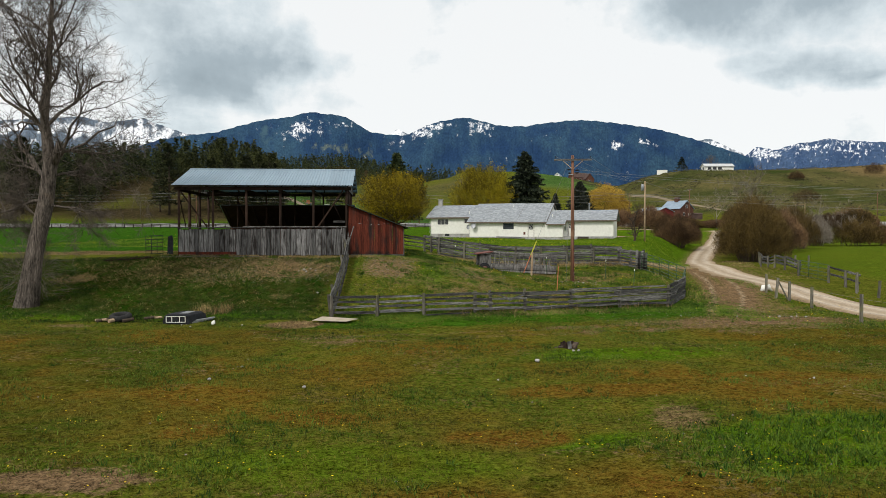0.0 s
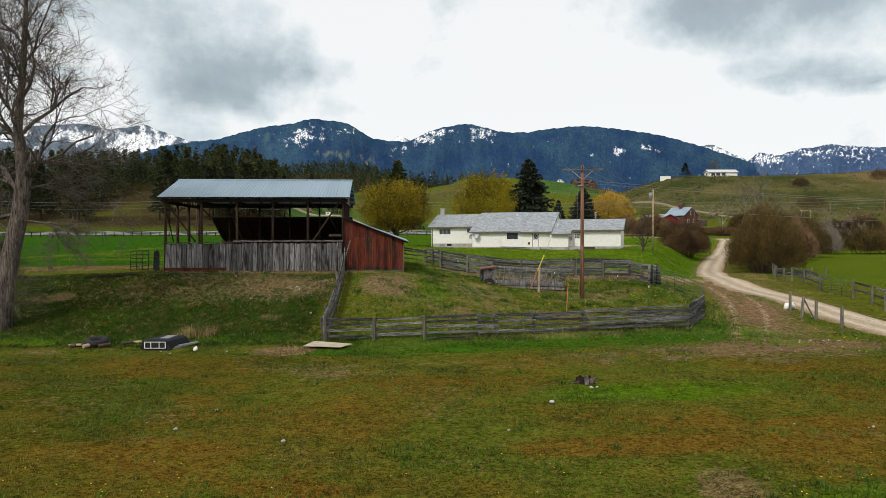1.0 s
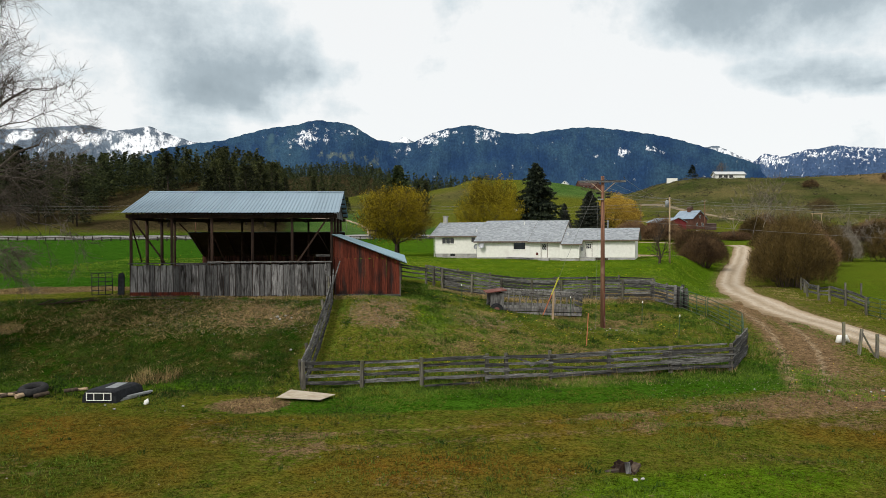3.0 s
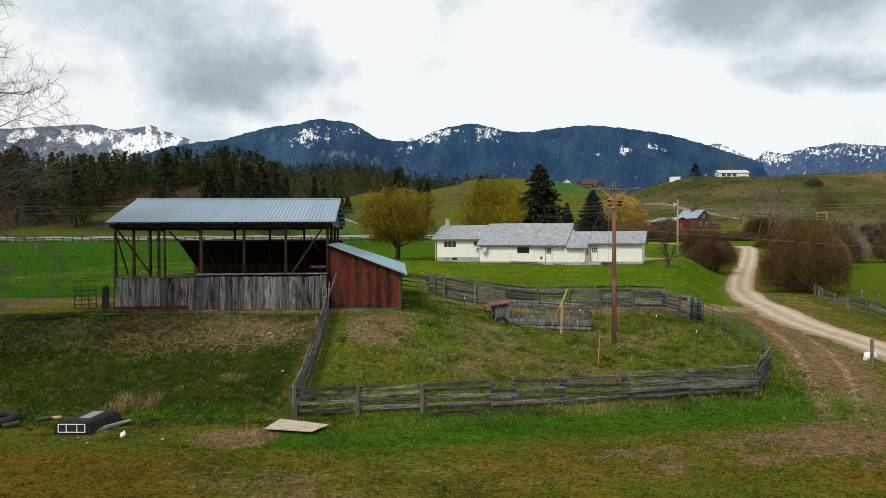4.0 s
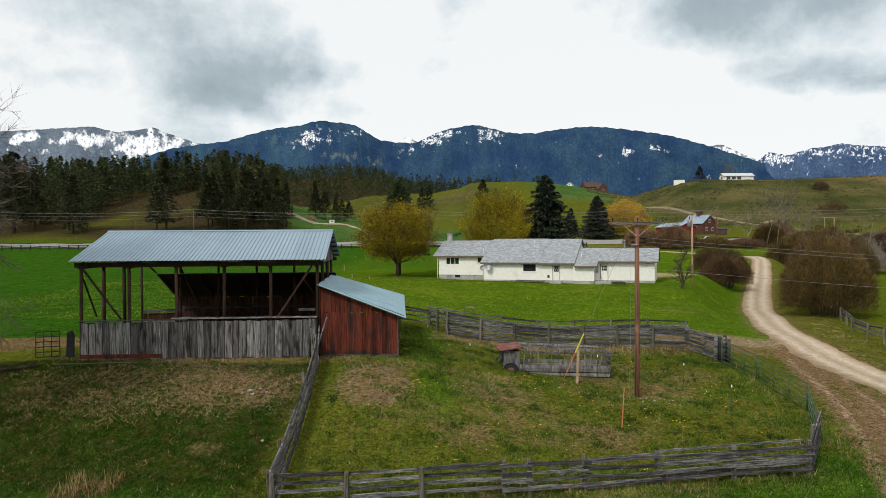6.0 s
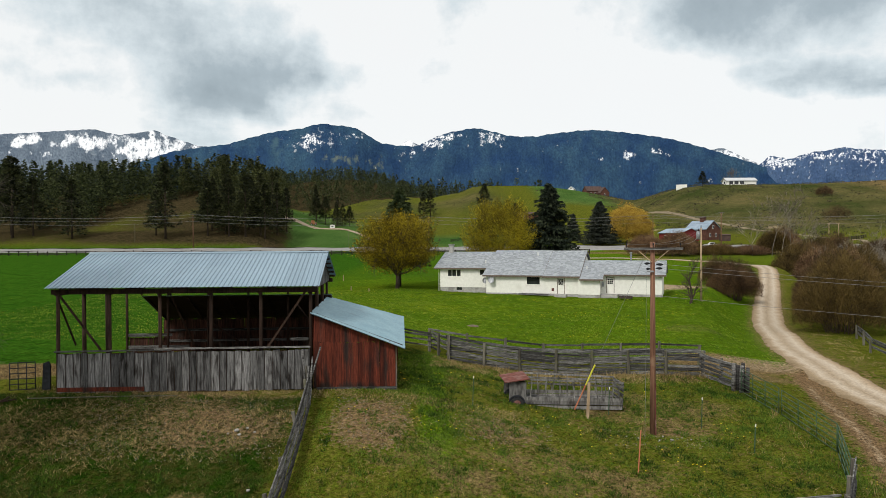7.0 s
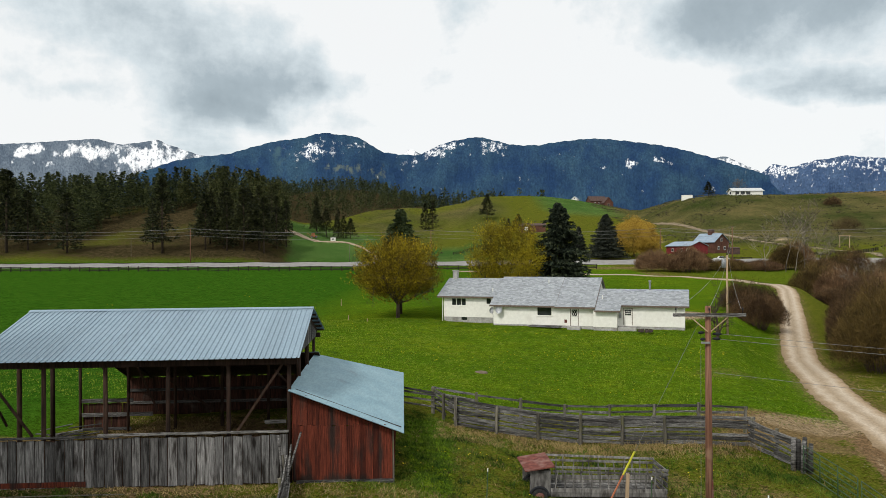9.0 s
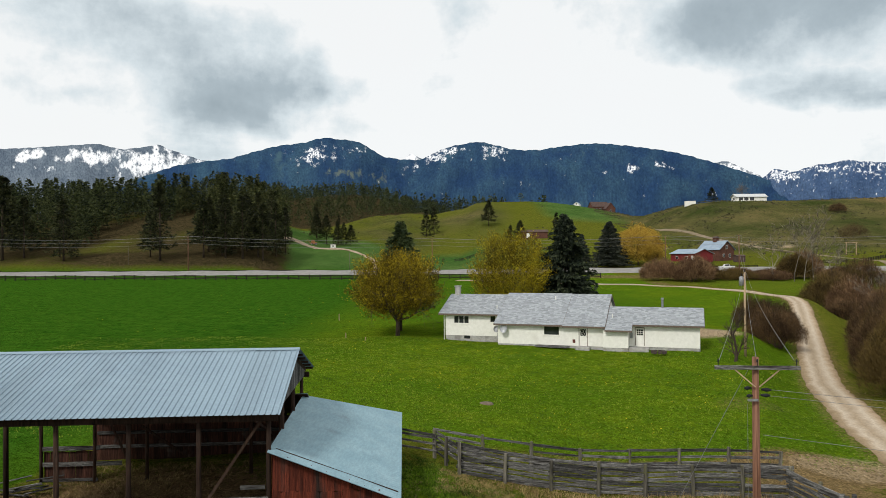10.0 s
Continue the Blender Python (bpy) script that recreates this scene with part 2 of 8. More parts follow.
PAINT_WHITE = shader("off-white siding", (0.70, 0.69, 0.63), (0.80, 0.79, 0.73), (3, 3, 3), rough=0.7, bump=0.03, spread=0.0, stain=(0.62, 0.60, 0.53), stain_scale=0.5, stain_at=(0.6, 0.85))
SHINGLE = shader("grey asphalt shingles", (0.17, 0.18, 0.19), (0.36, 0.375, 0.385), (9, 9, 9), rough=0.95, bump=0.4, spread=0.06, stain=(0.12, 0.13, 0.14), stain_scale=0.45, stain_at=(0.52, 0.72))
TRIM_BROWN = shader("brown painted trim", (0.10, 0.075, 0.06), (0.17, 0.13, 0.105), (8, 8, 8), rough=0.7, bump=0.1, spread=0.05)
CONCRETE = shader("grey concrete", (0.28, 0.275, 0.26), (0.44, 0.43, 0.41), (4, 4, 4), rough=0.93, bump=0.3, spread=0.05, stain=(0.2, 0.19, 0.17), stain_scale=1.1)
GLASS = shader("dark window glass", (0.012, 0.014, 0.016), (0.03, 0.034, 0.036), (0.6, 0.6, 0.6), rough=0.06, bump=0, spread=0, spec=0.6)
POLE_WOOD = shader("treated pole timber", (0.075, 0.034, 0.021), (0.25, 0.13, 0.083), (18, 18, 0.5), rough=0.85, bump=0.4, spread=0.06, stain=(0.27, 0.17, 0.11), stain_scale=1.4, stain_at=(0.62, 0.8))
PALE_WOOD = shader("pale cut timber", (0.25, 0.175, 0.105), (0.46, 0.34, 0.22), (12, 12, 1.2), rough=0.85, bump=0.2, spread=0.08)
STEEL = shader("dull grey steel", (0.20, 0.21, 0.22), (0.36, 0.37, 0.38), (6, 6, 6), rough=0.5, bump=0.05, spread=0.05, metal=0.6, spec=0.5)
GREEN_PIPE = shader("green painted pipe", (0.025, 0.055, 0.028), (0.07, 0.12, 0.06), (6, 6, 6), rough=0.6, bump=0.05, spread=0.05, stain=(0.2, 0.13, 0.07), stain_scale=3, stain_at=(0.6, 0.8))
RUST = shader("rusty sheet metal", (0.075, 0.024, 0.018), (0.19, 0.066, 0.052), (5, 5, 5), rough=0.85, bump=0.2, spread=0.06, stain=(0.22, 0.13, 0.11), stain_scale=2.0)
BLACK = shader("black weathered plastic", (0.010, 0.011, 0.013), (0.028, 0.030, 0.034), (5, 5, 5), spec=0.15, rough=0.75, bump=0.1, spread=0.05)
RUBBER = shader("black tyre rubber", (0.014, 0.014, 0.015), (0.035, 0.034, 0.033), (9, 9, 9), rough=0.85, bump=0.2, spread=0.03)
BARK_DARK_STONE = shader("sooty stones", (0.035, 0.03, 0.028), (0.12, 0.09, 0.075), (6, 6, 6), rough=0.95, bump=0.3, spread=0.1)
WIRE = shader("dull line wire", (0.12, 0.12, 0.12), (0.26, 0.26, 0.25), (2, 2, 2), rough=0.6, bump=0, spread=0)

# ---------------------------------------------------------------- the lie of the land
def ramp(v, a, b):
    """0 before a, 1 after b, smooth between; a may be above b."""
    t = np.clip((np.asarray(v, float) - a) / (b - a), 0, 1)
    return t * t * (3 - 2 * t)


def profile(y, ys, zs, soft=2.5):
    y = np.asarray(y, float)
    return sum(np.interp(y + d, ys, zs) for d in (-soft, -soft / 2, 0, soft / 2, soft)) / 5


def lane_x(y):
    """The middle of the gravel lane."""
    return np.interp(y, [-60, 20, 38, 45, 52, 60, 67, 77, 88, 100, 117, 132, 150, 164, 180, 196, 215], [60, 30.4, 24.9, 23.9, 23.4, 23.6, 24.3, 26.4, 30, 34, 41, 47.5, 55, 60.3, 63, 60, 50])


def lane_z(y):
    """Its height: it dips below the lawn and climbs again to the bend."""
    return profile(y, [40, 50, 60, 70, 77, 90, 102, 114, 132, 150, 164, 190, 240], [2.6, 3.2, 3.5, 3.75, 3.7, 3.25, 3.3, 4.1, 4.7, 6.2, 7.1, 7.5, 8.3], 5)


def land(x, y):
    """Height of the ground at x, y (numbers or arrays)."""
    x, y = np.asarray(x, float), np.asarray(y, float)
    left = profile(y, [-80, 0, 30, 40, 43, 51, 53, 62, 105, 150, 230, 275, 300, 340], [3, 2.9, 2.5, 2.35, 2.6, 5.3, 5.55, 5.6, 6.35, 6.7, 8.2, 9.4, 9.6, 10.5])
    right = profile(y, [-80, 0, 30, 41, 45, 53, 66, 85, 105, 150, 230, 275, 292, 306, 340], [3, 2.8, 2.55, 2.6, 2.75, 3.75, 4.3, 5.2, 6.35, 6.7, 8.2, 9.4, 9.9, 12.3, 14])
    k = ramp(x, -6.5, 8)
    z = left * (1 - k) + right * k
    # the lane lies in a dip, the meadow beyond it is lower still
    off = x - lane_x(y)
    low = np.where(off > 0, lane_z(y) + (3.2 + 0.006 * (y - 60) - lane_z(y)) * ramp(off, 2.5, 9) * ramp(y, 60, 80), lane_z(y))
    dip = ramp(off, -8.5, -2.4) * ramp(y, 56, 74) * ramp(y, 225, 175)
    z = z * (1 - dip) + low * dip
    z = z - 0.6 * ramp(x, 16, 24) * ramp(y, 40, 55) * ramp(y, 80, 60) * (1 - dip)
    # wooded hill beyond the road
    z = z + 26 * ramp(x + 0.255 * (y - 29), 10, -30) * ramp(y, 294, 430) + 4 * ramp(x, -60, -160) * ramp(y, 420, 620) + 9 * ramp(x, -28, -62) * ramp(y, 296, 365) * (1 - ramp(x + 0.255 * (y - 29), 10, -30))
    z = z + 6 * ramp(x, -70, -86) * ramp(y, 291, 298)
    # green hill in the middle, sage hill to the east
    green = 50 * ramp(x, -190, 20) * ramp(x, 330, 40) * ramp(y, 345, 690) * ramp(y, 1100, 760)
    sage = 36.5 * ramp(x, 74, 160) * ramp(y, 325, 510) * ramp(y, 900, 600) + 9 * ramp(x, 200, 420) * ramp(y, 320, 560) * ramp(y, 900, 650)
    z = z + np.maximum(green, sage)
    # dark wooded ridge behind
    z = z + 70 * np.exp(-((x + 185) / 165) ** 2 - ((y - 990) / 160) ** 2)
    # long swell of the open ground
    z = z + 0.14 * np.sin(x * 0.31 + 1.0) * np.sin(y * 0.27) * ramp(np.hypot(x, y - 40), 0, 30)
    z = z + 1.6 * np.sin(x * 0.031 + 2) * np.sin(y * 0.023 + 1) * ramp(y, 330, 420)
    return z


def lump(x, y, size, seed=0.0):
    """Cheap two-dimensional noise, -1 to 1, for arrays."""
    x, y = np.asarray(x, float) / size, np.asarray(y, float) / size
    return (np.sin(x * 1.7 + 2.3 * np.sin(y * 1.1 + seed) + seed) + np.sin(y * 1.9 + 2.1 * np.sin(x * 1.3 - seed) + seed * 2) + np.sin((x + y) * 3.1 + seed * 3 + 1.6 * np.sin((x - y) * 2.3))) / 3


def steps(a, b, first, grow, most):
    """Grid lines from a to b, spaced wider and wider."""
    out, d = [a], first
    while abs(out[-1] - a) < abs(b - a):
        out.append(out[-1] + math.copysign(d, b - a))
        d = min(d * grow, most)
    return out


GROUND = bpy.data.materials.new("pasture")


def build_ground_material():
    m = GROUND
    m.use_nodes = True
    nt = m.node_tree
    N, L = nt.nodes.new, nt.links.new
    p = nt.nodes["Principled BSDF"]
    pos = N("ShaderNodeNewGeometry").outputs["Position"]

    def noise_at(scale, detail=6, rough=0.6, lo=0.35, hi=0.65):
        n = N("ShaderNodeTexNoise")
        n.inputs["Scale"].default_value, n.inputs["Detail"].default_value, n.inputs["Roughness"].default_value = scale, detail, rough
        L(pos, n.inputs["Vector"])
        r = N("ShaderNodeMapRange")
        r.inputs["From Min"].default_value, r.inputs["From Max"].default_value = lo, hi
        L(n.outputs["Fac"], r.inputs["Value"])
        return r.outputs[0], n.outputs["Fac"]

    def blend(f, a, b):
        x = N("ShaderNodeMix")
        x.data_type = "RGBA"
        for k, v in ((0, f), (6, a), (7, b)):
            if isinstance(v, float):
                x.inputs[k].default_value = v
            elif isinstance(v, tuple):
                x.inputs[k].default_value = (*v, 1)
            else:
                L(v, x.inputs[k])
        return x.outputs[2]

    def mask(name, grain, lo=0.35, hi=0.75, amount=0.6):
        """An area of the ground, its edge broken up by noise."""
        at = N("ShaderNodeAttribute")
        at.attribute_name = name
        mad = N("ShaderNodeMath")
        mad.operation = "MULTIPLY_ADD"
        L(grain, mad.inputs[0])
        mad.inputs[1].default_value = amount
        L(at.outputs["Fac"], mad.inputs[2])
        r = N("ShaderNodeMapRange")
        r.inputs["From Min"].default_value, r.inputs["From Max"].default_value = lo + amount * 0.5, hi + amount * 0.5
        L(mad.outputs[0], r.inputs["Value"])
        return r.outputs[0]

    big, _ = noise_at(0.11, 4)
    mid, midraw = noise_at(0.7, 6)
    small, smallraw = noise_at(5.0, 8, 0.7)
    tiny, tinyraw = noise_at(24.0, 6, 0.75)
    coarse_tuft, _ = noise_at(1.6, 6, 0.7, 0.42, 0.6)
    grass = blend(mid, (0.030, 0.066, 0.003), (0.090, 0.116, 0.010))
    grass = blend(small, grass, (0.110, 0.096, 0.018))
    lush = blend(big, (0.044, 0.104, 0.004), (0.142, 0.178, 0.008))
    lush = blend(mid, lush, (0.042, 0.098, 0.004))
    lush = blend(tiny, lush, (0.075, 0.125, 0.008))
    # hay field green, deeper than the lawn and part cloud shade by colour
    field = blend(mid, (0.019, 0.066, 0.005), (0.038, 0.094, 0.008))
    lush = blend(mask("field", midraw, 0.1, 0.9, 0.3), lush, field)
    moss = blend(small, (0.118, 0.055, 0.011), (0.132, 0.098, 0.013))
    dry = blend(tiny, (0.075, 0.050, 0.020), (0.24, 0.172, 0.080))
    dirt = blend(small, (0.10, 0.058, 0.026), (0.23, 0.155, 0.085))
    dirt = blend(tiny, dirt, (0.16, 0.105, 0.055))
    gravel = blend(tiny, (0.22, 0.16, 0.095), (0.40, 0.315, 0.21))
    wide, _ = noise_at(0.035, 5, 0.65, 0.36, 0.64)
    sage = blend(wide, (0.026, 0.042, 0.009), (0.125, 0.100, 0.040))
    sage = blend(mid, sage, (0.058, 0.068, 0.020))
    lay, terrace, step = N("ShaderNodeMapping"), N("ShaderNodeTexNoise"), N("ShaderNodeMapRange")
    lay.inputs["Scale"].default_value = (0.03, 0.03, 0.5)
    terrace.inputs["Scale"].default_value, terrace.inputs["Detail"].default_value = 1.0, 4
    step.inputs["From Min"].default_value, step.inputs["From Max"].default_value = 0.46, 0.62
    L(pos, lay.inputs[0])
    L(lay.outputs[0], terrace.inputs["Vector"])
    L(terrace.outputs["Fac"], step.inputs["Value"])
    sage = blend(step.outputs[0], sage, blend(0.5, sage, (0.045, 0.055, 0.018)))
    sage = blend(coarse_tuft, sage, blend(wide, (0.032, 0.040, 0.012), (0.125, 0.100, 0.042)))
    litter = blend(mid, (0.022, 0.020, 0.009), (0.062, 0.046, 0.022))
    col = grass
    # far: green beyond the road cooled and dulled, haze put into its colour
    col = blend(mask("lush", midraw), col, blend(mask("far", midraw, 0.2, 0.8, 0.2), lush, blend(wide, (0.038, 0.085, 0.018), (0.075, 0.125, 0.032))))
    # dark coarse grass, with some of the cloud shade put into its colour
    shaded_turf = blend(small, (0.017, 0.029, 0.003), (0.066, 0.052, 0.016))
    shaded_turf = blend(coarse_tuft, shaded_turf, (0.014, 0.036, 0.003))
    col = blend(mask("bank", midraw, 0.2, 0.8, 0.8), col, shaded_turf)
    col = blend(mask("moss", midraw, 0.3, 0.8, 1.1), col, moss)
    col = blend(mask("sage", midraw, 0.3, 0.8, 0.8), col, sage)
    col = blend(mask("litter", midraw), col, litter)
    col = blend(mask("dry", smallraw, 0.35, 0.8, 1.7), col, dry)
    col = blend(mask("dirt", smallraw, 0.35, 0.75, 1.9), col, dirt)
    col = blend(mask("gravel", smallraw, 0.4, 0.7, 0.9), col, gravel)
    # sun-bleached stalks, and shade among them put into the colour by noise
    fleck = N("ShaderNodeMix")
    fleck.data_type, fleck.blend_type = "RGBA", "MULTIPLY"
    fleck.inputs[0].default_value = 0.9
    coarse, _ = noise_at(7.5, 5, 0.85, 0.45, 0.55)
    clump, _ = noise_at(2.2, 7, 0.85, 0.43, 0.58)
    crisp, _ = noise_at(21.0, 4, 0.85, 0.44, 0.56)
    tone = blend(blend(0.25, blend(0.5, crisp, coarse), clump), (0.0, 0.0, 0.0), (1.92, 1.92, 1.92))
    L(col, fleck.inputs[6])
    L(tone, fleck.inputs[7])
    L(fleck.outputs[2], p.inputs["Base Color"])
    p.inputs["Roughness"].default_value, p.inputs["Specular IOR Level"].default_value = 0.95, 0.0
    b = N("ShaderNodeBump")
    b.inputs["Strength"].default_value, b.inputs["Distance"].default_value = 0.7, 0.06
    L(tinyraw, b.inputs["Height"])
    b2 = N("ShaderNodeBump")
    b2.inputs["Strength"].default_value, b2.inputs["Distance"].default_value = 0.5, 0.25
    L(smallraw, b2.inputs["Height"])
    L(b.outputs[0], b2.inputs["Normal"])
    L(b2.outputs[0], p.inputs["Normal"])


def spot(x, y, cx, cy, rx, ry, turn=0.0, edge=0.45):
    """1 inside an oval patch, falling to 0 at its rim."""
    c, s = math.cos(radians(turn)), math.sin(radians(turn))
    u, v = (x - cx) * c + (y - cy) * s, -(x - cx) * s + (y - cy) * c
    return ramp(np.hypot(u / rx, v / ry), 1 + edge, 1 - edge)


def build_ground():
    xs = sorted(set(steps(0, -36, 0.45, 1.0, 0.45) + steps(0, 42, 0.45, 1.0, 0.45)))
    xs = sorted(set(xs + steps(-36, -3200, 0.5, 1.12, 120) + steps(42, 3200, 0.5, 1.12, 120)))
    ys = steps(8, 78, 0.45, 1.0, 0.45)
    ys = sorted(set(ys + steps(8, -400, 0.6, 1.2, 60) + steps(ys[-1], 4300, 0.5, 1.035, 110)))
    X, Y = np.meshgrid(np.array(xs), np.array(ys))
    Z = land(X, Y) + 0.05 * lump(X, Y, 1.3, 1.0) * ramp(Y, 100, 60) * ramp(X, 60, 40)
    nx, ny = len(xs), len(ys)
    me = bpy.data.meshes.new("ground")
    i = np.arange(nx * ny).reshape(ny, nx)
    faces = np.stack([i[:-1, :-1], i[:-1, 1:], i[1:, 1:], i[1:, :-1]], -1).reshape(-1, 4)
    me.from_pydata(np.stack([X, Y, Z], -1).reshape(-1, 3).tolist(), [], faces.tolist())
    me.polygons.foreach_set("use_smooth", [True] * len(me.polygons))
    me.materials.append(GROUND)
    lx = lane_x(Y)
    off = X - lx
    yard = ramp(Y, 39.5, 35) * ramp(np.abs(X), 60, 30)
    lush = ramp(Y, 66, 72) * ramp(Y, 300, 285) * ramp(off, 0, -3) * 0.95
    lush = np.maximum(lush, 0.55 * ramp(off, 6, 12) * ramp(Y, 40, 60) * ramp(Y, 285, 240))
    lush = np.maximum(lush, ramp(Y, 52, 60) * ramp(X, -20.5, -22) * ramp(Y, 300, 285) * 0.95)
    lush = np.maximum(lush, 1.15 * spot(X, Y, 4, 39.4, 13, 1.8, 10))
    lush = np.maximum(lush, 0.8 * ramp(Y, 39, 41) * ramp(Y, 50, 44) * ramp(X, -7.2, -8.5) * ramp(X, -45, -30))
    lush = np.maximum(lush, 0.85 * spot(X, Y, 14.6, 43.2, 2.0, 3.2, 25))
    lush = np.maximum(lush, 0.75 * spot(X, Y, 7, 28.6, 5.0, 1.6, 15))
    lush = np.maximum(lush, 0.95 * spot(X, Y, 8.6, 17.2, 3.6, 2.0, 20))
    lush = np.maximum(lush, 0.7 * spot(X, Y, 3.4, 17.4, 1.5, 0.9, 10))
    lush = np.maximum(lush, 0.6 * spot(X, Y, -1.5, 15.5, 4, 1.6, 5))
    lush = np.maximum(lush, 0.9 * ramp(Y, 286, 289) * ramp(Y, 470, 400) * ramp(X + 0.255 * (Y - 29), -10, 0) * ramp(X, 60, 20))
    lush = np.maximum(lush, 0.9 * ramp(Y, 285.5, 286.5) * ramp(Y, 291.5, 290) * ramp(X, 30, 0))
    lush = np.maximum(lush, 0.75 * ramp(X, 30, 70) * ramp(X, 190, 150) * ramp(Y, 480, 560) * ramp(Y, 900, 800))
    lush = np.maximum(lush, 1.25 * np.exp(-((X + 1.7 + 0.11 * (Y - 54)) / (0.75 + 0.1 * np.maximum(Y - 54, 0))) ** 2) * ramp(Y, 46.5, 49) * ramp(Y, 66, 63))
    lush = np.maximum(lush, 0.9 * spot(X, Y, -10.2, 46.6, 1.5, 0.9, 20))
    lush = np.maximum(lush, 0.45 * ramp(X, 60, 90) * ramp(Y, 330, 290) * ramp(Y, 278, 284))
    moss = 0.62 * yard * (0.75 + 0.6 * lump(X, Y, 4.5, 2.0)) * (1 - 0.8 * lush)
    for cx, cy, rx, ry in ((4.9, 22.3, 3.2, 0.9), (-3.0, 19.0, 1.4, 0.8), (1.6, 17.6, 1.6, 0.7), (-5.4, 17.4, 1.0, 0.7), (11, 24, 3, 1.5)):
        moss = np.maximum(moss, 1.0 * spot(X, Y, cx, cy, rx, ry, 5))
    sage = 0.9 * ramp(X, 85, 130) * ramp(Y, 330, 380) + 0.75 * ramp(X, 60, 0) * ramp(X, -120, -60) * ramp(Y, 400, 470) * (0.8 + 0.5 * lump(X, Y, 60, 4.0))
    sage = np.maximum(sage, 0.2 * ramp(X, -72, -85) * ramp(Y, 291, 296))
    sage = np.maximum(sage, 0.25 * ramp(Y, 42, 46) * ramp(Y, 66, 60) * ramp(X, -8, -6) * ramp(X, 17, 14))
    sage = np.where(Y > 1000, 0.6, sage)
    litter = 0.9 * ramp(X, 60, 0) * ramp(Y, 760, 800) + 0.95 * ramp(X + 0.255 * (Y - 29), 6, -6) * ramp(Y, 290.5, 293.5) * (0.85 + 0.35 * lump(X, Y, 26, 7.0))
    dry = 0.45 * spot(X, Y, -15.5, 49.3, 8.5, 2.6, 4) + 1.3 * spot(X, Y, -26, 57.5, 7, 2.2, 8) + 0.4 * spot(X, Y, 3, 47.5, 6, 2.2, 0) + 0.7 * spot(X, Y, -10.2, 44.8, 0.9, 0.5, 0) + 0.4 * spot(X, Y, 9, 56, 5, 3, 0) + 1.1 * spot(X, Y, 18.0, 68.7, 5.0, 2.8, 8) + 0.7 * spot(X, Y, 80, 254, 60, 12, 0)
    dry = dry + 1.6 * spot(X, Y, -7.7, 37.9, 1.15, 1.15, 0) + 0.8 * spot(X, Y, -13.6, 42.0, 1.0, 0.7, 10) + 0.6 * spot(X, Y, -11.7, 39.8, 0.9, 0.7) + 0.9 * spot(X, Y, -19.5, 38.2, 1.2, 0.6)
    dry = dry + 0.75 * spot(X, Y, 17.5, 64.8, 5.0, 1.3, -4) + 0.75 * spot(X, Y, 5.9, 19.2, 0.8, 1.5, -15) + 0.55 * spot(X, Y, 20, 44, 2.2, 1.5) + 0.8 * spot(X, Y, -24.5, 47.5, 1.3, 0.9)
    dry = dry + 0.5 * spot(X, Y, 7.5, 68.5, 10, 0.8, -3) + 0.35 * ramp(off, 1.5, 2.3) * ramp(off, 4.5, 3) * ramp(Y, 30, 50) * ramp(Y, 120, 90)
    dry = dry + 0.7 * ramp(X, 238, 262) * ramp(Y, 420, 455) * ramp(Y, 560, 500) + 0.25 * ramp(X, 95, 150) * ramp(Y, 380, 430) * np.clip(0.6 + lump(X, Y, 14, 3.0), 0, 1)
    dry = dry + 0.6 * ramp(Y, 290, 291) * ramp(Y, 295, 293) * ramp(X, -70, -75) + 0.45 * spot(X, Y, 20, 82, 4, 2, 30)
    dry = dry + 0.34 * np.clip(0.5 + 0.9 * lump(X, Y, 1.5, 6.0), 0, 1) * ramp(Y, 43, 46) * ramp(Y, 64, 61) * ramp(X, -6.5, -5) * ramp(X, 16, 14)
    rut_a = np.interp(Y, [38, 40.3, 46.2, 50.4, 54, 60, 69], [13.0, 14.2, 16.5, 17.8, 18.6, 20.0, 22.8])
    rut_b = np.interp(Y, [38, 40.3, 46.9, 51, 55.5, 59.5, 67], [14.4, 15.6, 18.6, 19.8, 20.8, 22.3, 23.7])
    tracks = np.maximum(np.exp(-((X - rut_a) / 0.42) ** 2), np.exp(-((X - rut_b) / 0.42) ** 2)) * ramp(Y, 37, 42) * ramp(Y, 69, 62)
    dirt = 0.95 * tracks + 0.42 * spot(X, Y, 18.6, 52.5, 2.4, 11, -15) + 0.7 * spot(X, Y, -4.1, 50.2, 1.9, 2.6, 0) + 0.6 * spot(X, Y, 1.6, 51, 2.2, 1.6, 0) + 0.6 * spot(X, Y, 9.8, 53, 2.4, 0.9, 0) + 0.6 * spot(X, Y, -10.5, 49.4, 3.6, 2.0, 0)
    dirt = dirt + 1.1 * spot(X, Y, -7.9, 38.1, 1.5, 1.1, 10) + 0.25 * spot(X, Y, 19.5, 66.5, 5, 3.4, 0) + 0.35 * yard * (lump(X, Y, 3.3, 9.0) > 0.35) + 0.5 * spot(X, Y, 16, 38.5, 8, 1.4, 8)
    dirt = dirt + 0.45 * spot(X, Y, 16.5, 37.4, 6.5, 2.5, 22) + 0.5 * spot(X, Y, 18.9, 46, 2.0, 7, -15)
    dirt = dirt + 0.55 * ramp(np.abs(off), 4.5, 1.5) * ramp(Y, 46, 54) * ramp(Y, 240, 220) + 0.8 * spot(X, Y, -14, 58, 7, 6.5, 6) + 0.75 * spot(X, Y, -6.4, 14.2, 1.7, 0.5, 6)
    worn = Y - (33.5 + 0.2 * X + 0.006 * X ** 2)
    dirt = dirt + 0.5 * (np.exp(-((worn - 0.8) / 0.5) ** 2) + np.exp(-((worn + 0.8) / 0.5) ** 2)) * ramp(X, -9, -3) * ramp(X, 17, 14)
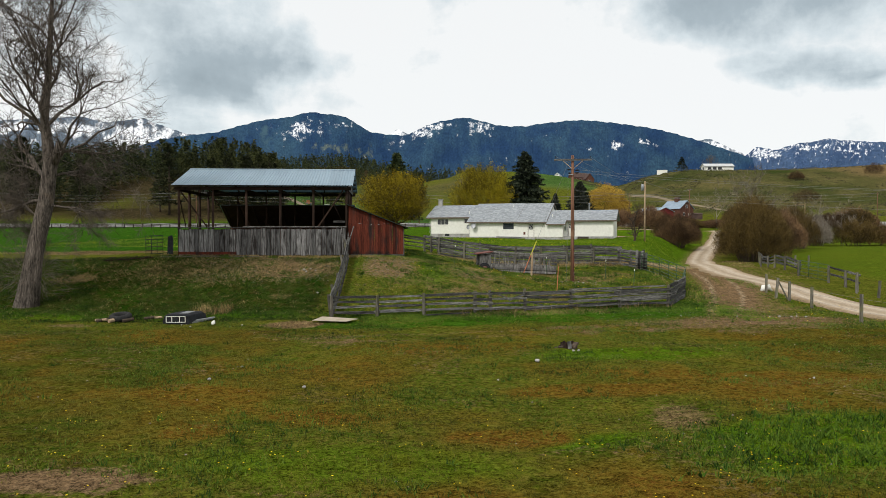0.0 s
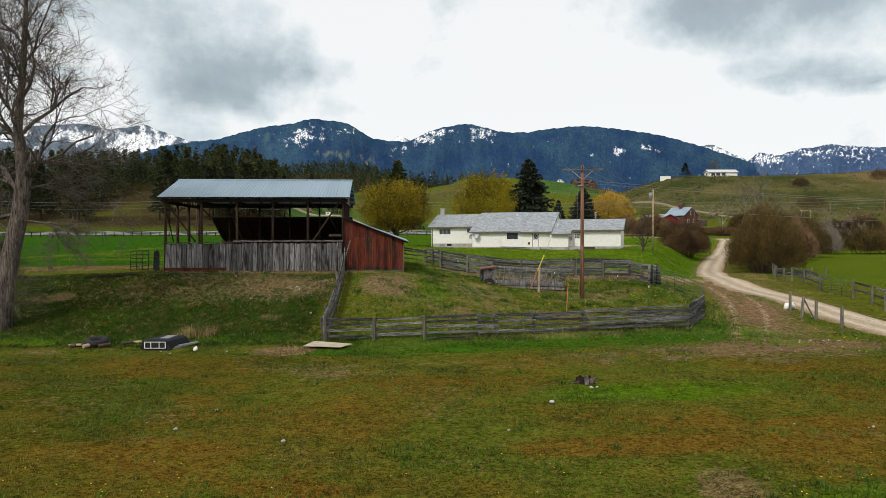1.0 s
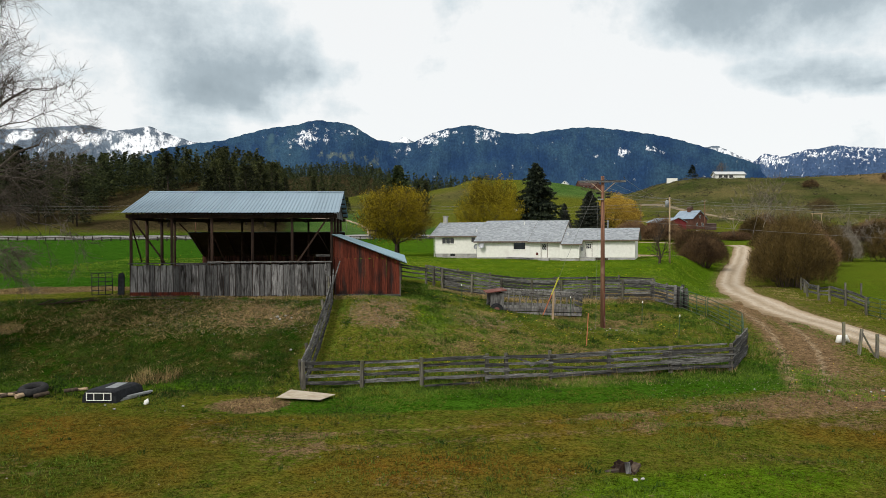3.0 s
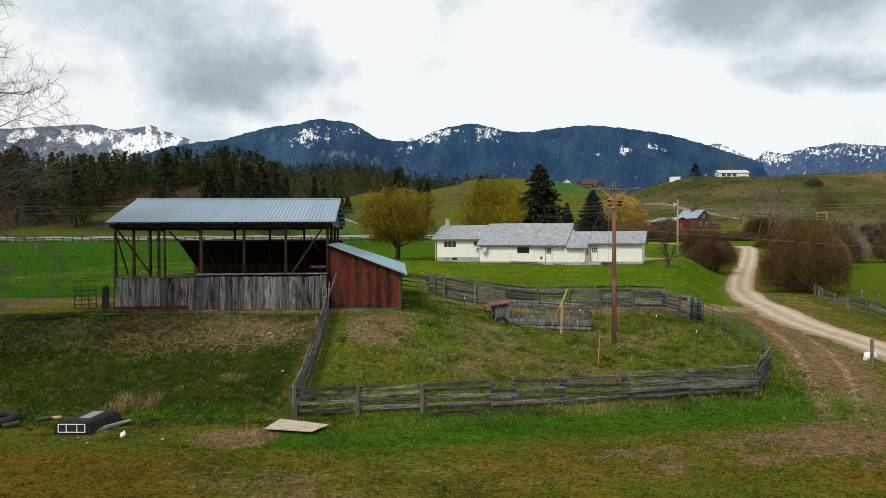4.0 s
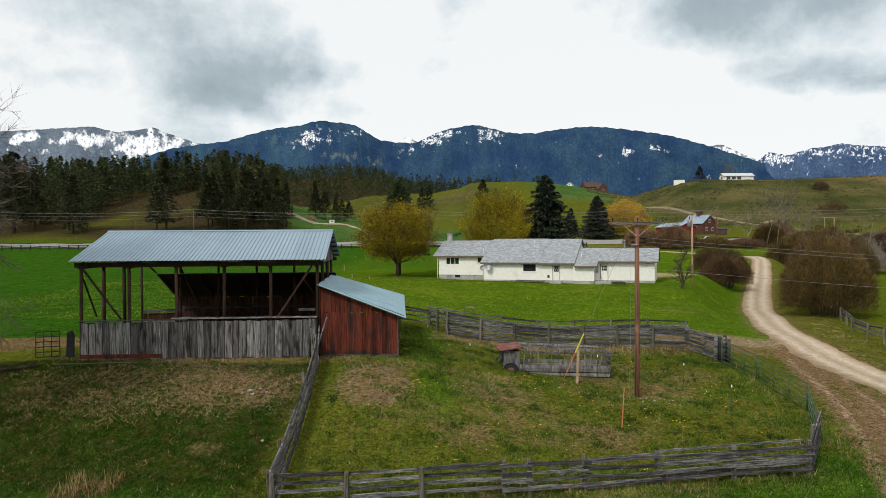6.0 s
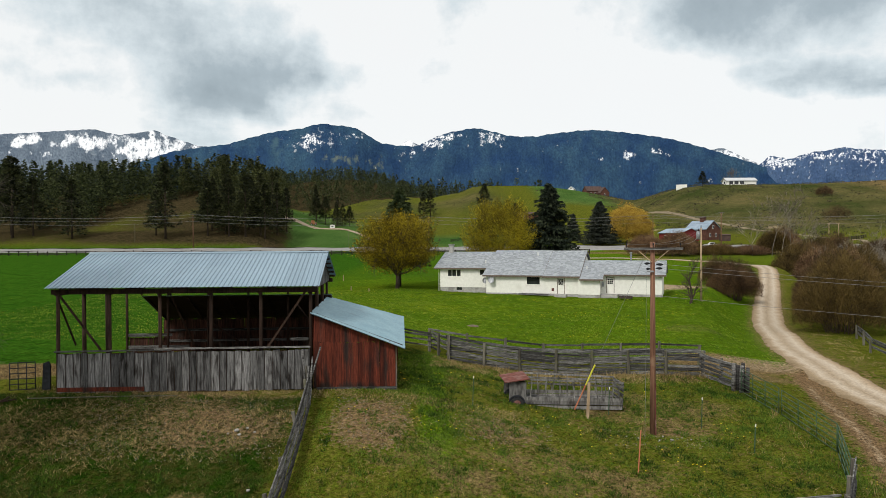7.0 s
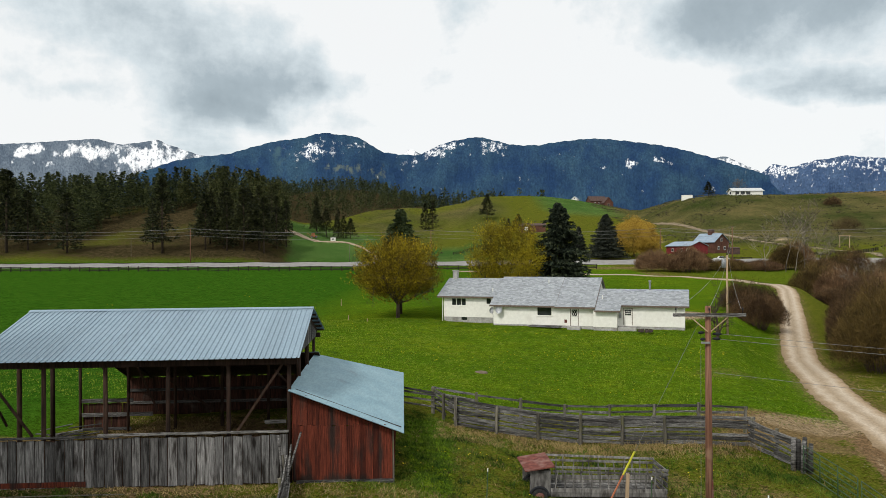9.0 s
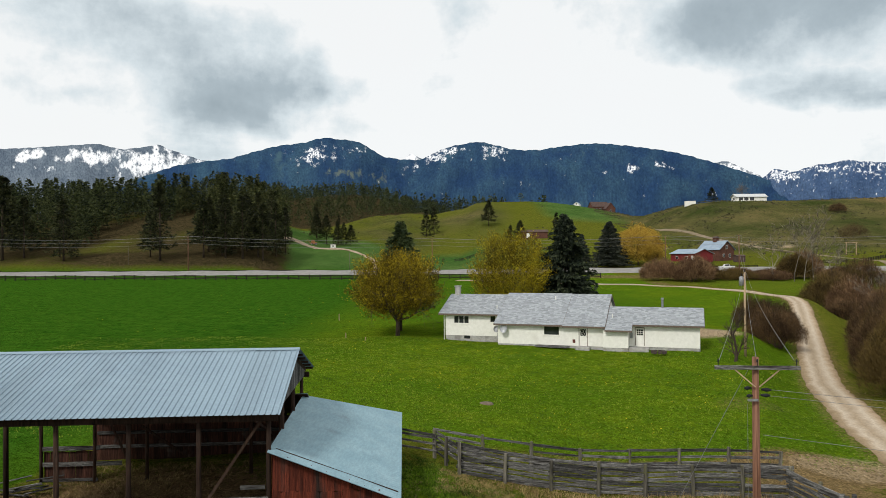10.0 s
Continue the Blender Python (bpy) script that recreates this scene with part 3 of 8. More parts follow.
    gravel = 0.8 * spot(X, Y, 26.5, 116, 6, 6, -10) + 0.55 * spot(X, Y, 20.5, 69.5, 4.5, 2.6, 10) + 0.6 * tracks
    far_track = np.exp(-((Y - 400 + 0.75 * (X - 105) - 6 * np.sin(X * 0.06)) / 3.5) ** 2) * ramp(X, 92, 104) * ramp(X, 175, 165)
    gravel = np.maximum(gravel, 0.75 * far_track)
    field = np.maximum(ramp(X, -10, -30) * ramp(Y, 50, 60), 0.55 * ramp(Y, 118, 150)) * ramp(X, 45, 20)
    field = np.maximum(field, 0.75 * ramp(Y, 47, 45) * ramp(Y, 33, 36) * ramp(X, -9, -7) * ramp(X, 24, 20))
    field = np.maximum(field, 0.8 * ramp(X, -7, -10) * ramp(Y, 40, 42) * ramp(Y, 52, 49))
    # where the dark grass lies on the bank, shade included in its tone
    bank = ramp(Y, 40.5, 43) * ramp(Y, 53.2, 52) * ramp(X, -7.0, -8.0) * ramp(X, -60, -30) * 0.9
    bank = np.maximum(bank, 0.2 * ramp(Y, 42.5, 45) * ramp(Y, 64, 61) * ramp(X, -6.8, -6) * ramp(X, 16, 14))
    # both sides of the yard darkened by colour, standing in for shade
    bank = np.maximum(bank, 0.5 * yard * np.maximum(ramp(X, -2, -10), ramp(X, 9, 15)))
    for name, a in (("bank", bank), ("field", field), ("far", ramp(Y, 285, 330) * 1.0), ("lush", lush), ("moss", moss), ("sage", sage), ("litter", litter), ("dry", dry), ("dirt", dirt), ("gravel", gravel)):
        at = me.attributes.new(name, "FLOAT", "POINT")
        at.data.foreach_set("value", np.clip(a, 0, 1).astype(np.float32).ravel())
    ob = new("ground", me)
    tagged(ob, "mossy spring pasture with green grass and bare dirt patches", "ground", kind="structure")


build_ground_material()
build_ground()


def draped(name, line, width, material, label, category, lift=0.05, ragged=0.25, cross=8, step=1.0, crown=0.04, bank=0.0):
    """A strip of road laid on the land along a line of (x, y) points."""
    pts = [Vector((*p, 0)) for p in line]
    dense = []
    for i in range(len(pts) - 1):
        p0, p1, p2, p3 = pts[max(i - 1, 0)], pts[i], pts[i + 1], pts[min(i + 2, len(pts) - 1)]
        n = max(2, int((p2 - p1).length / step))
        for k in range(n):
            t = k / n
            dense.append(0.5 * ((2 * p1) + (p2 - p0) * t + (2 * p0 - 5 * p1 + 4 * p2 - p3) * t * t + (3 * p1 - p0 - 3 * p2 + p3) * t ** 3))
    dense.append(pts[-1])
    g = Geo()
    rows = []
    for i, p in enumerate(dense):
        d = (dense[min(i + 1, len(dense) - 1)] - dense[max(i - 1, 0)]).normalized()
        s = Vector((d.y, -d.x, 0))
        row = []
        for k in range(cross + 1):
            f = k / cross * 2 - 1
            w = width / 2 * f
            if abs(f) == 1:
                w += ragged * float(lump(p.x * 3 + 17 * f, p.y * 3, 2.1, f)) * f
            q = p + s * w
            sink = (-0.09 if abs(f) == 1 else lift + crown * (1 - f * f)) + bank * (1 - f)
            row.append((q.x, q.y, float(land(q.x, q.y)) + sink))
        rows.append(row)
    n = cross + 1
    g.v = [v for r in rows for v in r]
    g.f = [(i * n + k, i * n + k + 1, (i + 1) * n + k + 1, (i + 1) * n + k) for i in range(len(rows) - 1) for k in range(cross)]
    me = g.mesh(name, material, True)
    across = me.attributes.new("across", "FLOAT", "POINT")
    across.data.foreach_set("value", np.tile(np.linspace(-1, 1, n), len(rows)).astype(np.float32))
    return tagged(new(name, me), label, category, kind="structure")


def lane_shader():
    """Packed gravel: two pale wheel tracks, a darker crown and browner verges, with pebbly grain."""
    m = bpy.data.materials.new("packed gravel")
    m.use_nodes = True
    nt = m.node_tree
    N, L = nt.nodes.new, nt.links.new
    p = nt.nodes["Principled BSDF"]
    pos = N("ShaderNodeNewGeometry").outputs["Position"]
    at = N("ShaderNodeAttribute")
    at.attribute_name = "across"
    wide, fine = N("ShaderNodeTexNoise"), N("ShaderNodeTexNoise")
    for n, s, d in ((wide, 0.55, 6), (fine, 7.0, 7)):
        n.inputs["Scale"].default_value, n.inputs["Detail"].default_value, n.inputs["Roughness"].default_value = s, d, 0.68
        L(pos, n.inputs["Vector"])
    wob = N("ShaderNodeMath")
    wob.operation = "MULTIPLY_ADD"
    L(wide.outputs["Fac"], wob.inputs[0])
    wob.inputs[1].default_value = 0.7
    L(at.outputs["Fac"], wob.inputs[2])
    r = N("ShaderNodeValToRGB")
    half = N("ShaderNodeMath")
    half.operation = "MULTIPLY_ADD"
    L(wob.outputs[0], half.inputs[0])
    half.inputs[1].default_value, half.inputs[2].default_value = 0.5, 0.325
    L(half.outputs[0], r.inputs[0])
    e = r.color_ramp.elements
    e[0].position, e[0].color = 0.04, (0.19, 0.135, 0.075, 1)
    e[1].position, e[1].color = 0.96, (0.18, 0.125, 0.07, 1)
    for at_f, c in ((0.18, (0.30, 0.225, 0.145, 1)), (0.30, (0.45, 0.375, 0.285, 1)), (0.48, (0.31, 0.24, 0.16, 1)), (0.68, (0.46, 0.385, 0.295, 1)), (0.84, (0.33, 0.245, 0.155, 1))):
        e.new(at_f).color = c
    grit = N("ShaderNodeMapRange")
    grit.inputs["From Min"].default_value, grit.inputs["From Max"].default_value = 0.35, 0.65
    grit.inputs["To Min"].default_value, grit.inputs["To Max"].default_value = 0.72, 1.2
    L(fine.outputs["Fac"], grit.inputs["Value"])
    hsv = N("ShaderNodeHueSaturation")
    L(grit.outputs[0], hsv.inputs["Value"])
    L(r.outputs[0], hsv.inputs["Color"])
    L(hsv.outputs[0], p.inputs["Base Color"])
    p.inputs["Roughness"].default_value, p.inputs["Specular IOR Level"].default_value = 0.95, 0.1
    b = N("ShaderNodeBump")
    b.inputs["Strength"].default_value, b.inputs["Distance"].default_value = 0.4, 0.03
    L(fine.outputs["Fac"], b.inputs["Height"])
    L(b.outputs[0], p.inputs["Normal"])
    return m


LANE_GRAVEL = lane_shader()
HILL_DIRT = shader("trodden hill dirt", (0.15, 0.115, 0.075), (0.26, 0.205, 0.14), (0.7, 0.7, 0.7), rough=0.95, bump=0.2, spread=0, stain=(0.10, 0.09, 0.045), stain_scale=0.3, stain_at=(0.50, 0.68))
GRAVEL = shader("pale gravel lane", (0.26, 0.195, 0.13), (0.43, 0.35, 0.255), (1.1, 1.1, 1.1), rough=0.95, bump=0.3, spread=0, stain=(0.17, 0.115, 0.07), stain_scale=0.45, stain_at=(0.48, 0.68))
ASPHALT = shader("worn pale asphalt", (0.19, 0.185, 0.175), (0.27, 0.26, 0.245), (0.5, 0.5, 0.5), rough=0.9, bump=0.1, spread=0)
draped("lane", [(33.5, 5), (29, 22), (24.9, 38), (23.9, 45), (23.4, 52), (23.6, 60), (24.3, 67), (26.4, 77), (30, 88), (34, 100), (41, 117), (47.5, 132), (55, 150), (60.3, 164), (62, 178), (58.5, 194), (51, 206), (38, 217), (18, 227), (-4, 240)],
       3.9, LANE_GRAVEL, "pale gravel farm lane with worn wheel tracks", "lane", ragged=0.4)
draped("road", [(-700, 283), (-400, 283), (-180, 283), (-60, 281.5), (0, 281), (120, 280.5), (260, 283), (480, 300), (800, 330)], 9.5, ASPHALT, "pale grey asphalt country road", "road", lift=0.1, bank=0.7, ragged=0.15, step=4.0, cross=6, crown=0.1)
draped("driveway", [(-36, 284), (-37, 312), (-42, 343), (-50, 355), (-61, 357), (-70, 359), (-78, 355), (-86, 349)], 5.5, GRAVEL, "pale gravel driveway climbing past the wood", "driveway", step=3.0, ragged=0.4, lift=0.15)
draped("hill_track", [(113.3, 498), (117, 466), (121, 440), (124.5, 412), (128, 397), (133.5, 381), (139, 366), (146, 353), (152, 340), (158, 326), (160, 312), (156, 300)], 2.8, HILL_DIRT, "pale dirt track crossing the sage hill", "track", step=4.0, ragged=0.8, lift=0.15)

# ---------------------------------------------------------------- mountains
def mountain_shader(name, forest, forest2, snow_from, snow_amount, snow_scale, scrub, speck=(0.06, 0.40, 0.56), fields=(), clearings=()):
    """Dark forest slopes with gullies, bare scree and snow lying in patches towards the tops; blue haze is put into the
    colours.
    """
    m = bpy.data.materials.new(name)
    m.use_nodes = True
    nt = m.node_tree
    N, L = nt.nodes.new, nt.links.new
    p = nt.nodes["Principled BSDF"]
    lie = N("ShaderNodeAttribute")
    lie.attribute_name = "lie"
    pos = lie.outputs["Vector"]

    def noise_at(scale, lo, hi, detail=8, stretch=(1, 0.3, 1)):
        mp = N("ShaderNodeMapping")
        mp.inputs["Scale"].default_value = stretch
        L(pos, mp.inputs[0])
        n = N("ShaderNodeTexNoise")
        n.inputs["Scale"].default_value, n.inputs["Detail"].default_value, n.inputs["Roughness"].default_value = scale, detail, 0.65
        L(mp.outputs[0], n.inputs["Vector"])
        r = N("ShaderNodeMapRange")
        r.inputs["From Min"].default_value, r.inputs["From Max"].default_value = lo, hi
        L(n.outputs["Fac"], r.inputs["Value"])
        return r.outputs[0], n.outputs["Fac"]

    def blend(f, a, b):
        x = N("ShaderNodeMix")
        x.data_type = "RGBA"
        for k, v in ((0, f), (6, a), (7, b)):
            if isinstance(v, float):
                x.inputs[k].default_value = v
            elif isinstance(v, tuple):
                x.inputs[k].default_value = (*v, 1)
            else:
                L(v, x.inputs[k])
        return x.outputs[2]

    flat = (1, 1, 0.6)
    grain, raw = noise_at(0.10, 0.36, 0.64, 5, flat)
    stands, _ = noise_at(0.006, 0.40, 0.62, 6, (1, 1, 0.7))
    gully, _ = noise_at(0.013, 0.38, 0.64, 6, (1, 1, 0.55))
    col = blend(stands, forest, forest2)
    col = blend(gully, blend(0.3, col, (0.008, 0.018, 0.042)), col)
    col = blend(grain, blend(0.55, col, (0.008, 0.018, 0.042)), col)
    glade, _ = noise_at(0.0055, 0.62, 0.70, 6, flat)
    col = blend(glade, col, scrub)
    sep = N("ShaderNodeSeparateXYZ")
    L(pos, sep.inputs[0])
    up = N("ShaderNodeMapRange")
    up.inputs["From Min"].default_value, up.inputs["From Max"].default_value = snow_from
    L(sep.outputs[2], up.inputs["Value"])
    _, praw = noise_at(snow_scale, 0, 1, 9, flat)
    add = N("ShaderNodeMath")
    add.operation = "MULTIPLY_ADD"
    L(up.outputs[0], add.inputs[0])
    add.inputs[1].default_value = snow_amount
    L(praw, add.inputs[2])

    def lying(level, places):
        """Adds to level where something lies in one place: (x, z), half-widths, depth."""
        for (fx, fz), (wx, wz), weight in places:
            away, size, length, fall, plus = N("ShaderNodeVectorMath"), N("ShaderNodeVectorMath"), N("ShaderNodeVectorMath"), N("ShaderNodeMapRange"), N("ShaderNodeMath")
            away.operation, size.operation, length.operation = "SUBTRACT", "MULTIPLY", "LENGTH"
            away.inputs[1].default_value = (fx, 0, fz)
            size.inputs[1].default_value = (1 / wx, 0, 1 / wz)
            fall.inputs["From Min"].default_value, fall.inputs["From Max"].default_value = 1.5, 0.3
            fall.inputs["To Max"].default_value = weight
            L(pos, away.inputs[0])
            L(away.outputs[0], size.inputs[0])
            L(size.outputs[0], length.inputs[0])
            L(length.outputs["Value"], fall.inputs["Value"])
            L(level, plus.inputs[0])
            L(fall.outputs[0], plus.inputs[1])
            level = plus.outputs[0]
        return level

    if clearings:
        bare = N("ShaderNodeMapRange")
        bare.inputs["From Min"].default_value, bare.inputs["From Max"].default_value = 0.62, 0.74
        L(lying(praw, clearings), bare.inputs["Value"])
        col = blend(bare.outputs[0], col, (0.10, 0.125, 0.115))
    deep = lying(add.outputs[0], fields)
    cut = N("ShaderNodeMapRange")
    cut.inputs["From Min"].default_value, cut.inputs["From Max"].default_value = 0.64, 0.74
    L(deep, cut.inputs["Value"])
    trees, _ = noise_at(speck[0], speck[1], speck[2], 5, (1, 1, 0.6))
    mul = N("ShaderNodeMath")
    mul.operation = "MULTIPLY"
    L(cut.outputs[0], mul.inputs[0])
    L(trees, mul.inputs[1])
    col = blend(mul.outputs[0], col, (0.82, 0.84, 0.87))
    L(col, p.inputs["Base Color"])
    p.inputs["Roughness"].default_value, p.inputs["Specular IOR Level"].default_value = 1.0, 0.0
    b = N("ShaderNodeBump")
    b.inputs["Strength"].default_value, b.inputs["Distance"].default_value = 0.7, 14
    L(raw, b.inputs["Height"])
    L(b.outputs[0], p.inputs["Normal"])
    return m


def mountain(name, crest, near, far, material, label, rough=1.0, seed=0.0):
    """A range along its skyline: crest holds (bearing as x over y, height as z over y) pairs, far away at y = far."""
    us = np.arange(crest[0][0], crest[-1][0] + 0.001, 0.0025)
    cu, cv = [c[0] for c in crest], [c[1] for c in crest]
    hs = sum(np.interp(us + d, cu, cv) for d in (-0.004, -0.002, 0, 0.002, 0.004)) / 5
    rows = 64
    V = []
    for j in range(rows + 1):
        f = j / rows
        y = near + (far - near) * min(1.0, f * 1.25)
        g = min(1.0, f * 1.25)
        x = us * y
        base = 14 + 25 * g
        spur = 0.5 + 0.5 * np.sin(us * 46 + 1.8 * np.sin(us * 17 + seed) + seed + 1.4 * np.sin(g * 5 + us * 9))
        spur2 = np.sin(us * 118 + 2.0 * np.sin(us * 61 + g * 7) + seed * 2)
        rise = g ** 1.35 * (1 - 0.30 * rough * spur * (1 - g) * 1.5 - 0.022 * rough * spur2 * (1 - g))
        z = base * (1 - g) + (16 + hs * far) * np.clip(rise, 0, 1)
        z = z + rough * g * (1.2 * np.sin(us * 610 + seed) + 1.6 * np.sin(us * 287 + 1))
        if f * 1.25 > 1:
            k = (f * 1.25 - 1) / 0.25
            y = far + 500 * k
            x = us * y
            z = z - 350 * k * k - 60 * k
        V.append(np.stack([x, np.full_like(us, y), z], -1))
    V = np.array(V)
    nx = len(us)
    i = np.arange((rows + 1) * nx).reshape(rows + 1, nx)
    faces = np.stack([i[:-1, :-1], i[:-1, 1:], i[1:, 1:], i[1:, :-1]], -1).reshape(-1, 4)
    me = bpy.data.meshes.new(name)
    me.from_pydata(V.reshape(-1, 3).tolist(), [], faces.tolist())
    me.polygons.foreach_set("use_smooth", [True] * len(me.polygons))
    me.materials.append(material)
    lie = np.stack([np.broadcast_to(us * far, (rows + 1, nx)), np.zeros((rows + 1, nx)), V[..., 2]], -1)
    me.attributes.new("lie", "FLOAT_VECTOR", "POINT").data.foreach_set("vector", lie.astype(np.float32).ravel())
    tagged(new(name, me), label, "mountain", kind="structure")


SNOWFIELDS = [((-824, 512), (152, 82), 0.16), ((-831, 498), (38, 66), 0.10), ((-602, 555), (68, 39), 0.14), ((-318, 467), (48, 35), 0.20), ((-169, 525), (81, 62), 0.25), ((-60, 560), (60, 30), 0.2), ((137, 545), (86, 57), 0.22), ((853, 409), (37, 37), 0.20), ((1022, 427), (58, 34), 0.19), ((720, 387), (33, 20), 0.12)]
CLEARINGS = [((-634, 367), (129, 34), 0.17), ((-463, 384), (41, 57), 0.12), ((-1286, 388), (92, 31), 0.12)]
# the blue in these three base colours is distance haze, painted in
FOREST_RANGE = mountain_shader("haze-blue forested mountain", (0.023, 0.056, 0.128), (0.048, 0.104, 0.158), (250, 640), 0.0, 0.030, (0.050, 0.095, 0.125), (0.09, 0.43, 0.54), SNOWFIELDS, CLEARINGS)
SNOW_RANGE = mountain_shader("haze-grey snowy mountain", (0.145, 0.185, 0.23), (0.22, 0.265, 0.31), (300, 585), 0.03, 0.016, (0.26, 0.30, 0.33), (0.05, 0.35, 0.48),
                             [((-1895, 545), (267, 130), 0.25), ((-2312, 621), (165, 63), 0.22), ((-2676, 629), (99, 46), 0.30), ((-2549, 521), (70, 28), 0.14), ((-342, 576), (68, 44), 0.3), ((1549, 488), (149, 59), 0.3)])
ROCK_RANGE = mountain_shader("haze-blue rocky snow-streaked mountain", (0.060, 0.105, 0.205), (0.10, 0.16, 0.27), (230, 520), 0.10, 0.045, (0.14, 0.20, 0.29), (0.09, 0.42, 0.54), [((1748, 428), (89, 50), 0.18), ((1962, 471), (125, 31), 0.08), ((2224, 454), (137, 69), 0.06)])


def skyline(points):
    """Bearings and heights from (degrees east, degrees up) pairs."""
    return [(math.tan(radians(a)), math.tan(radians(e)) / math.cos(radians(a))) for a, e in points]


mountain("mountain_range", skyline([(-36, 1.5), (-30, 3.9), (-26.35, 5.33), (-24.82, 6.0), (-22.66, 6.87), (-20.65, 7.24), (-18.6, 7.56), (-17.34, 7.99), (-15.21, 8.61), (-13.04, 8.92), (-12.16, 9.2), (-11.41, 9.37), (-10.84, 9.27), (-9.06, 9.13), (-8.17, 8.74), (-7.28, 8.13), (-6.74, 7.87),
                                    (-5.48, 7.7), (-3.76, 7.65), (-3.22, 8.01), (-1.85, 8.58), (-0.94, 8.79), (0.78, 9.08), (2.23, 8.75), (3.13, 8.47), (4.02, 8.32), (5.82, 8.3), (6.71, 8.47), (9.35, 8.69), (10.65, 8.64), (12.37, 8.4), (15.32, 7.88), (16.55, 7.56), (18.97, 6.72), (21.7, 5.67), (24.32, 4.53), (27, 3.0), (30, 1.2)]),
         1500, 3800, FOREST_RANGE, "forested mountains tinted with blue haze, snow patches near the tops", 1.0, 0.7)
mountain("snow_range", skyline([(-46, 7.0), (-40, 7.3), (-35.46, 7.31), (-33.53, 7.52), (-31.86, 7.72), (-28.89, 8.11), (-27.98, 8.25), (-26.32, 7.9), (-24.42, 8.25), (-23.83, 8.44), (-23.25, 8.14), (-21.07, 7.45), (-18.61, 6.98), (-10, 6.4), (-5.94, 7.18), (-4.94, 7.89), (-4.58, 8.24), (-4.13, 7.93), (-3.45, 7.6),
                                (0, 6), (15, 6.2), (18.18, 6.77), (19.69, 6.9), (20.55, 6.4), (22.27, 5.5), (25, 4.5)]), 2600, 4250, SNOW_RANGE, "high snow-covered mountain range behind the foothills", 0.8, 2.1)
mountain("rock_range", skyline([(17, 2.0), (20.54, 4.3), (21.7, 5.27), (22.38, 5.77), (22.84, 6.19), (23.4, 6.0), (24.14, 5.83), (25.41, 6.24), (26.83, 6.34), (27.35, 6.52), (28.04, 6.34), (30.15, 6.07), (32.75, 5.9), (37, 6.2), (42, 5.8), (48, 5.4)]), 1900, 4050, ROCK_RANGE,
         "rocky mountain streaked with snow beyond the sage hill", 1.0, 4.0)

# ---------------------------------------------------------------- the open hay shed with its lean-to
def ribbed(width, length, rib=0.29, thick=0.05):
    """A sheet of ribbed metal: width along x, length along y, in the plane z = 0."""
    g = Geo()
    xs = []
    x = 0.0
    while x < width - 1e-6:
        xs += [(x, 0.0), (x + rib * 0.40, 0.0), (x + rib * 0.46, thick), (x + rib * 0.58, thick), (x + rib * 0.64, 0.0)]
        x += rib
    xs = [(a, b) for a, b in xs if a < width] + [(width, 0.0)]
    n = len(xs)
    vs = [(a, y, b) for y in (0.0, length) for a, b in xs] + [(a, y, b - 0.006) for y in (0.0, length) for a, b in xs]
    fs = [(i, i + 1, n + i + 1, n + i) for i in range(n - 1)] + [(3 * n + i, 3 * n + i + 1, 2 * n + i + 1, 2 * n + i) for i in range(n - 1)]
    fs += [(2 * n + i, 2 * n + i + 1, i + 1, i) for i in range(n - 1)]
    return g.add(vs, fs)


def board_mesh(name, w, h, t, material, k=0.0):
    """One upright board, base at the origin, with split and slightly skewed ends."""
    g = Geo()
    vs = []
    for z, dx, dz in ((0, 0.004 * math.sin(k), 0.02 * math.sin(3 * k)), (0.34 * h, 0.003 * math.cos(k), 0), (0.68 * h, -0.004 * math.sin(2 * k), 0), (h, 0.006 * math.cos(2 * k), 0.025 * math.sin(5 * k))):
        for x, y in ((-w / 2, -t / 2), (w / 2, -t / 2), (w / 2, t / 2), (-w / 2, t / 2)):
            vs.append((x + dx, y + 0.006 * math.sin(k + z * 3), z + dz * (1 if x > 0 else -1)))
    fs = [(3, 2, 1, 0), (12, 13, 14, 15)] + [(r * 4 + i, r * 4 + (i + 1) % 4, r * 4 + 4 + (i + 1) % 4, r * 4 + 4 + i) for r in range(3) for i in range(4)]
    return g.add(vs, fs).mesh(name, material)


SHED = pose(-7.55, 53.75, 5.5, 0, 0, 6.0)
RIDGE_Y, RIDGE_Z, EAVE_Y, EAVE_Z = 4.68, 6.6, -0.5, 5.02
ROOF_X0, ROOF_X1, SHED_L, SHED_BACK = -12.3, 0.5, -11.95, 9.0
SHEET_W = (ROOF_X1 - ROOF_X0) / 15


